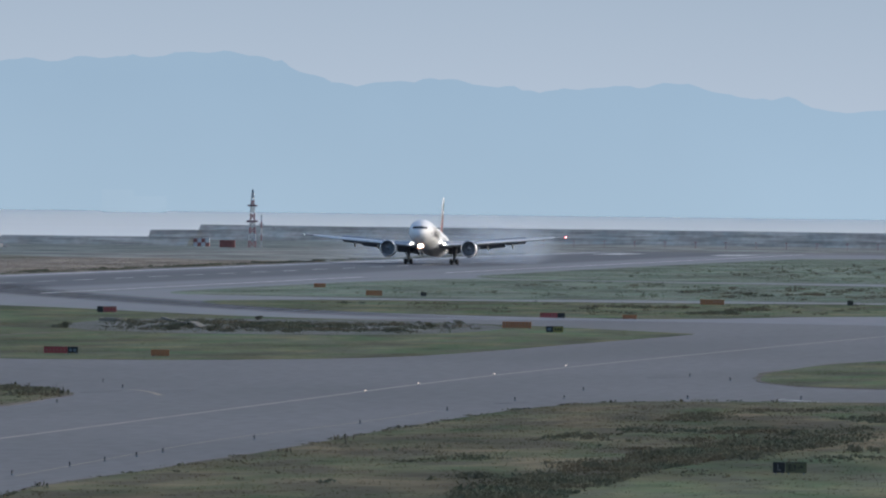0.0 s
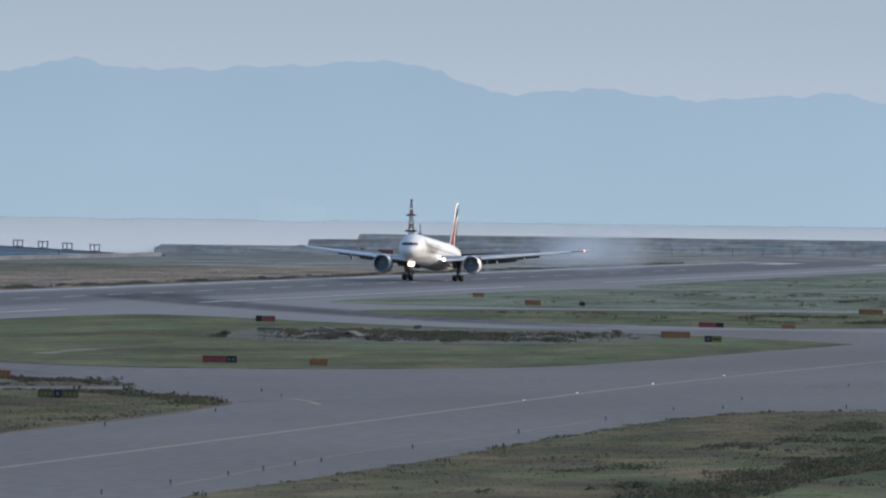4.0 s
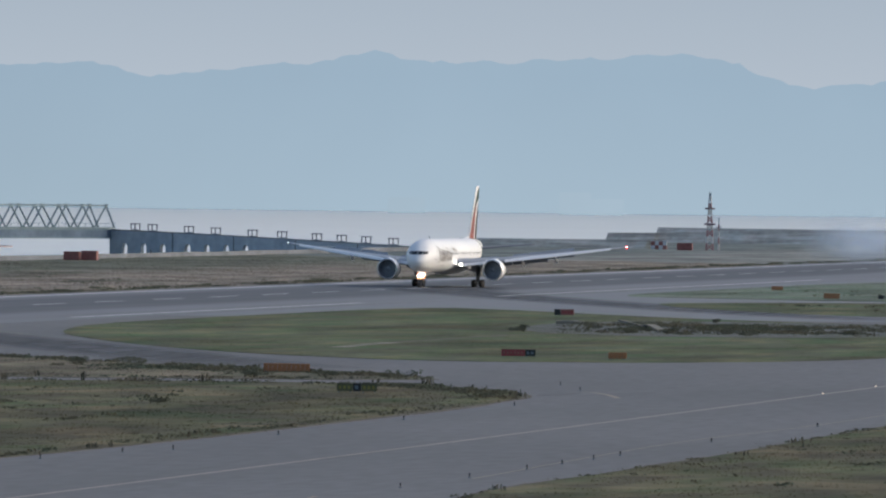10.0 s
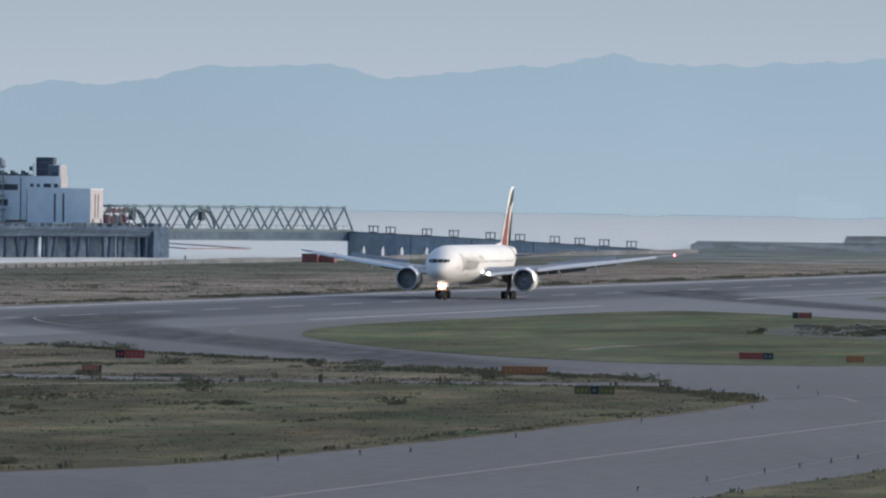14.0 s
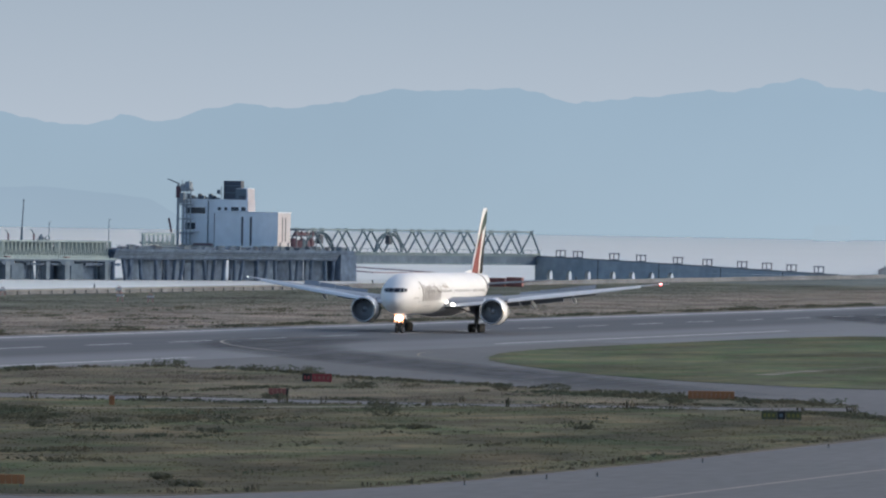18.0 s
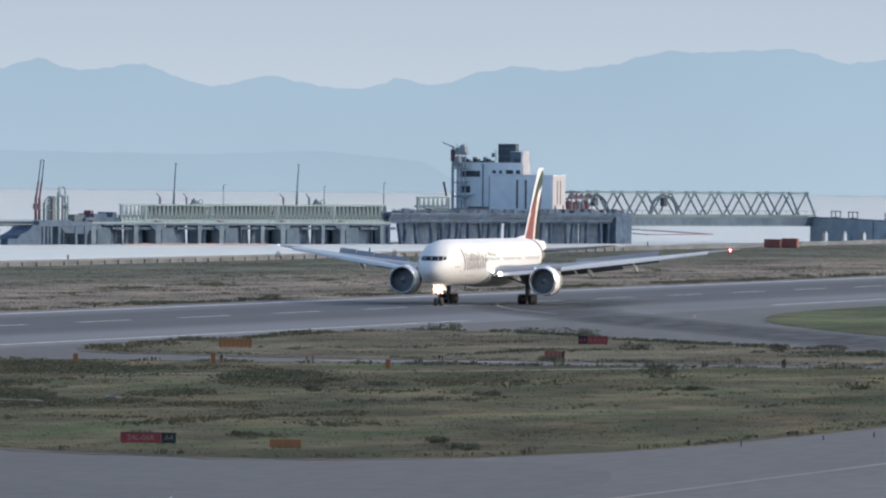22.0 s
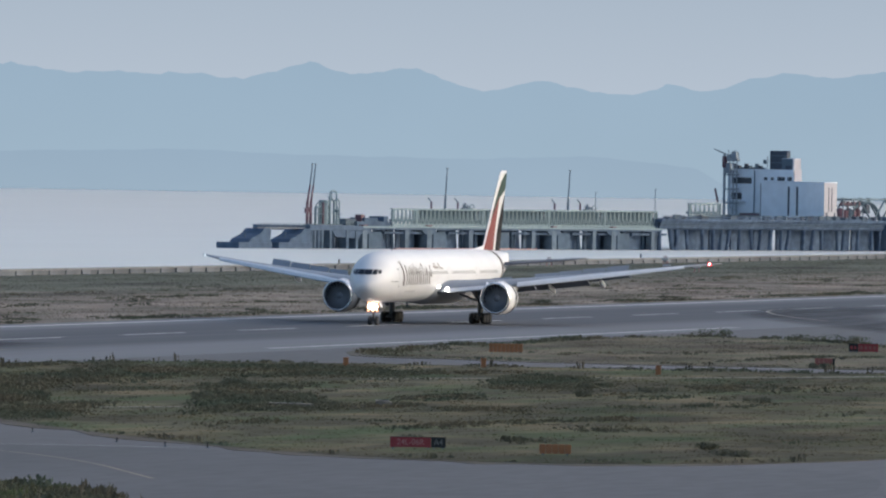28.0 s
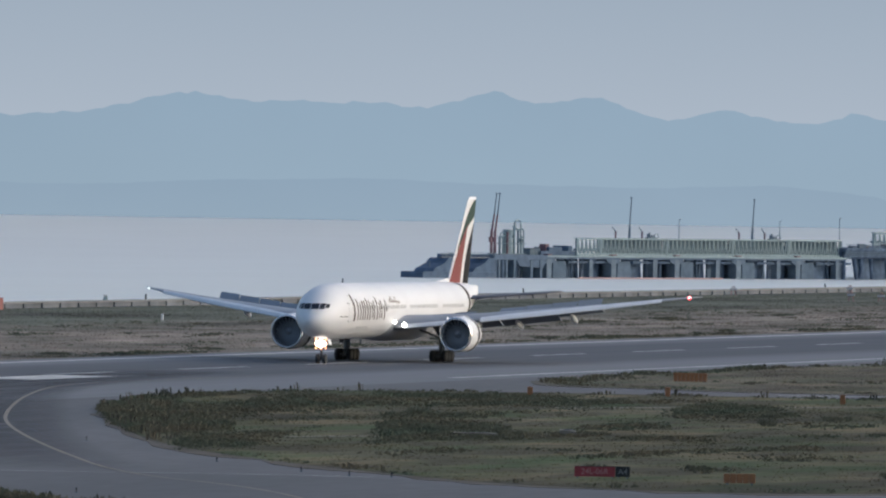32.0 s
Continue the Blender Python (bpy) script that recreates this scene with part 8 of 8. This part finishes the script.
k = 100
for x, y, w, hgt in ((-222.5, 1200, 4.2, 1.2), (-228.5, 1203, 2.6, 1.1), (-209.0, 1042, 5.6, 1.5), (-236, 1122, 3.0, 0.8), (-242.5, 1196, 3.6, 1.2), (-290.5, 1318, 6.0, 1.3), (-274, 1296, 7.0, 1.2), (-268, 1290, 5.0, 1.1), (-257, 977, 4.5, 1.0),
                     (-268.7, 1048, 5.0, 1.1), (-228.4, 990, 4.0, 1.0), (-212, 991, 4.5, 1.1), (-221, 983, 3.5, 0.9), (-216.5, 1079, 4.0, 1.1), (-186, 1146, 5.0, 1.0), (-193, 1142, 4.0, 0.9), (-200, 1141, 4.0, 0.9), (-235.8, 915, 6.0, 1.0), (-242, 918, 5.0, 0.9),
                     (-229.5, 903, 3.0, 0.8), (-222, 960, 3.5, 0.8), (-168, 772, 3.2, 0.8), (-174, 790, 2.6, 0.7), (-190, 800, 2.6, 0.6), (-205, 950, 3.0, 0.7), (-195, 985, 3.2, 0.7), (-183, 1000, 2.6, 0.6),
                     (-278, 1010, 5.5, 1.1), (-284, 1040, 5.5, 1.1), (-272, 985, 5.0, 1.0), (-66, 935, 4.0, 0.9), (-61, 938, 3.6, 0.8), (-90, 770, 4.0, 0.7), (-84, 800, 4.5, 0.9), (-78, 835, 4.5, 0.9), (-72, 862, 4.0, 0.8)):
    shrub(x, y, w, hgt * 0.85, k)
    k += 1
for i in range(34):
    x, y = -374.5 - random.random() * 5, 1230 + 52 * i + random.uniform(-20, 20)
    shrub(x, y, random.uniform(1.5, 5.5), random.uniform(0.3, 0.65), 300 + i, "low dark weed clump on the dry verge", "verge weed clumps")
for i in range(26):
    shrub(random.uniform(-236, -184), random.uniform(1500, 1640), random.uniform(1.2, 3.2), random.uniform(0.4, 0.8), 400 + i, "grey-green weed clump on the gravel", "gravel weed clumps")


# ---- tyre smoke ----
def smoke_material():
    """Thin vapour: each wisp is densest at its heart and fades to nothing at its rim."""
    m = bpy.data.materials.new("tyre_smoke")
    m.use_nodes = True
    n, l = m.node_tree.nodes, m.node_tree.links
    out, tr, mix = n["Material Output"], n.new("ShaderNodeBsdfTransparent"), n.new("ShaderNodeMixShader")
    n.remove(n["Principled BSDF"])
    soft, rng = n.new("ShaderNodeAttribute"), n.new("ShaderNodeMapRange")
    soft.attribute_name = "heart"
    rng.interpolation_type = "SMOOTHSTEP"
    rng.inputs["To Max"].default_value = 0.19
    l.new(soft.outputs["Fac"], rng.inputs["Value"])
    l.new(rng.outputs[0], mix.inputs["Fac"])
    df, tl, half = n.new("ShaderNodeBsdfDiffuse"), n.new("ShaderNodeBsdfTranslucent"), n.new("ShaderNodeMixShader")
    df.inputs["Color"].default_value = tl.inputs["Color"].default_value = (0.78, 0.88, 1.0, 1)
    half.inputs["Fac"].default_value = 0.5
    l.new(df.outputs[0], half.inputs[1])
    l.new(tl.outputs[0], half.inputs[2])
    l.new(tr.outputs[0], mix.inputs[1])
    l.new(half.outputs[0], mix.inputs[2])
    l.new(mix.outputs[0], out.inputs["Surface"])
    return m


M_SMOKE = smoke_material()


def smoke_puff(r, veils, seed):
    """A cloud of a few bulging veils of vapour one behind the other, each thick at its billows and thinning out to nothing."""
    verts, faces, dens = [], [], []
    nx, nz = 44, 22
    for v in range(veils):
        n = len(verts)
        for j in range(nz + 1):
            for i in range(nx + 1):
                a, c = 2 * i / nx - 1, 2 * j / nz - 1
                billow = noise.fractal(Vector((a * 1.1 + 5 * v + seed * 3.1, c * 1.0, seed)), 1.1, 2.0, 4)
                verts.append((a * r[0] * 2.5, r[1] * (1.2 * (v - (veils - 1) / 2) + 0.5 * (1 - a * a - c * c) + 0.4 * billow), c * r[2] * 1.55))
                away = math.hypot(a, c)
                dens.append(max(0.0, min(1.0, (1.0 - away) * (1.0 + 0.8 * billow) - 0.02)) if away < 1 else 0.0)
        for j in range(nz):
            for i in range(nx):
                q = n + j * (nx + 1) + i
                faces.append((q, q + 1, q + nx + 2, q + nx + 1))
    me = mesh_object("smoke_puff", verts, faces, M_SMOKE, True)
    me.attributes.new("heart", "FLOAT", "POINT").data.foreach_set("value", dens)
    ob = new("smoke_puff", me)
    tagged(ob, "thin drifting puff of pale blue-grey tyre smoke over the runway", "smoke", "tyre smoke", "stuff")
    ob.visible_shadow = False
    return ob


# size, number of veils, place at the start and drift
PUFFS = [(smoke_puff(r, k, i), p, d) for i, (r, k, p, d) in enumerate((((7, 4, 3.4), 2, (-362, 2884, 3.2), (8, -3, 1.6)), ((6, 4, 3.6), 1, (-350, 2890, 3.4), (-1, -3, 2.2)), ((7.5, 4, 5.2), 2, (-333, 2888, 4.8), (-23, -4, 1.8)), ((6, 4, 4.4), 2, (-328, 2894, 4.2), (-25, -4, 1.6))))]

# ---- what moves ----
# seconds, nose-up, crab and bank (degrees) while the nose comes down and the aircraft lines up
ATTITUDE = [(0, 4.2, 2.2, -0.1), (1, 3.9, 0.8, 0.1), (2, 3.55, -0.5, 0.35), (3, 3.2, -1.1, 0.5), (4, 2.8, -0.9, 0.35), (5, 2.4, -0.4, 0.1), (6, 2.0, 0.0, 0.0), (7, 1.25, 0.2, 0.0), (8, 0.45, 0.3, 0.1), (9, 0.1, 0.15, 0.0), (10, 0.0, 0.0, 0.0)]


def attitude(t):
    for a, b in zip(ATTITUDE, ATTITUDE[1:]):
        if t <= b[0]:
            return [p + (q - p) * (t - a[0]) / (b[0] - a[0]) for p, q in zip(a[1:], b[1:])]
    return ATTITUDE[-1][1:]


def motions():
    rows = []
    for t, y in ROLL_OUT:
        pitch, crab, bank = attitude(t)
        rows.append((t, pose(-340.2, y, 0.02, -pitch, bank, crab)))
    walk(airliner, rows)
    walk(taxiing_airliner, [(t, pose(-137.4, 643.6 - 6.8 * t, 0.02)) for t in range(0, 33, 4)])
    for puff, at, drift in PUFFS:
        walk(puff, [(t, pose(*(a + d * k for a, d in zip(at, drift)), 0, 0, 12 * k)) for t, k in ((0.0, 0.0), (3.0, 0.5), (7.0, 0.85), (14.0, 1.1), (32.0, 1.5))])


motions()
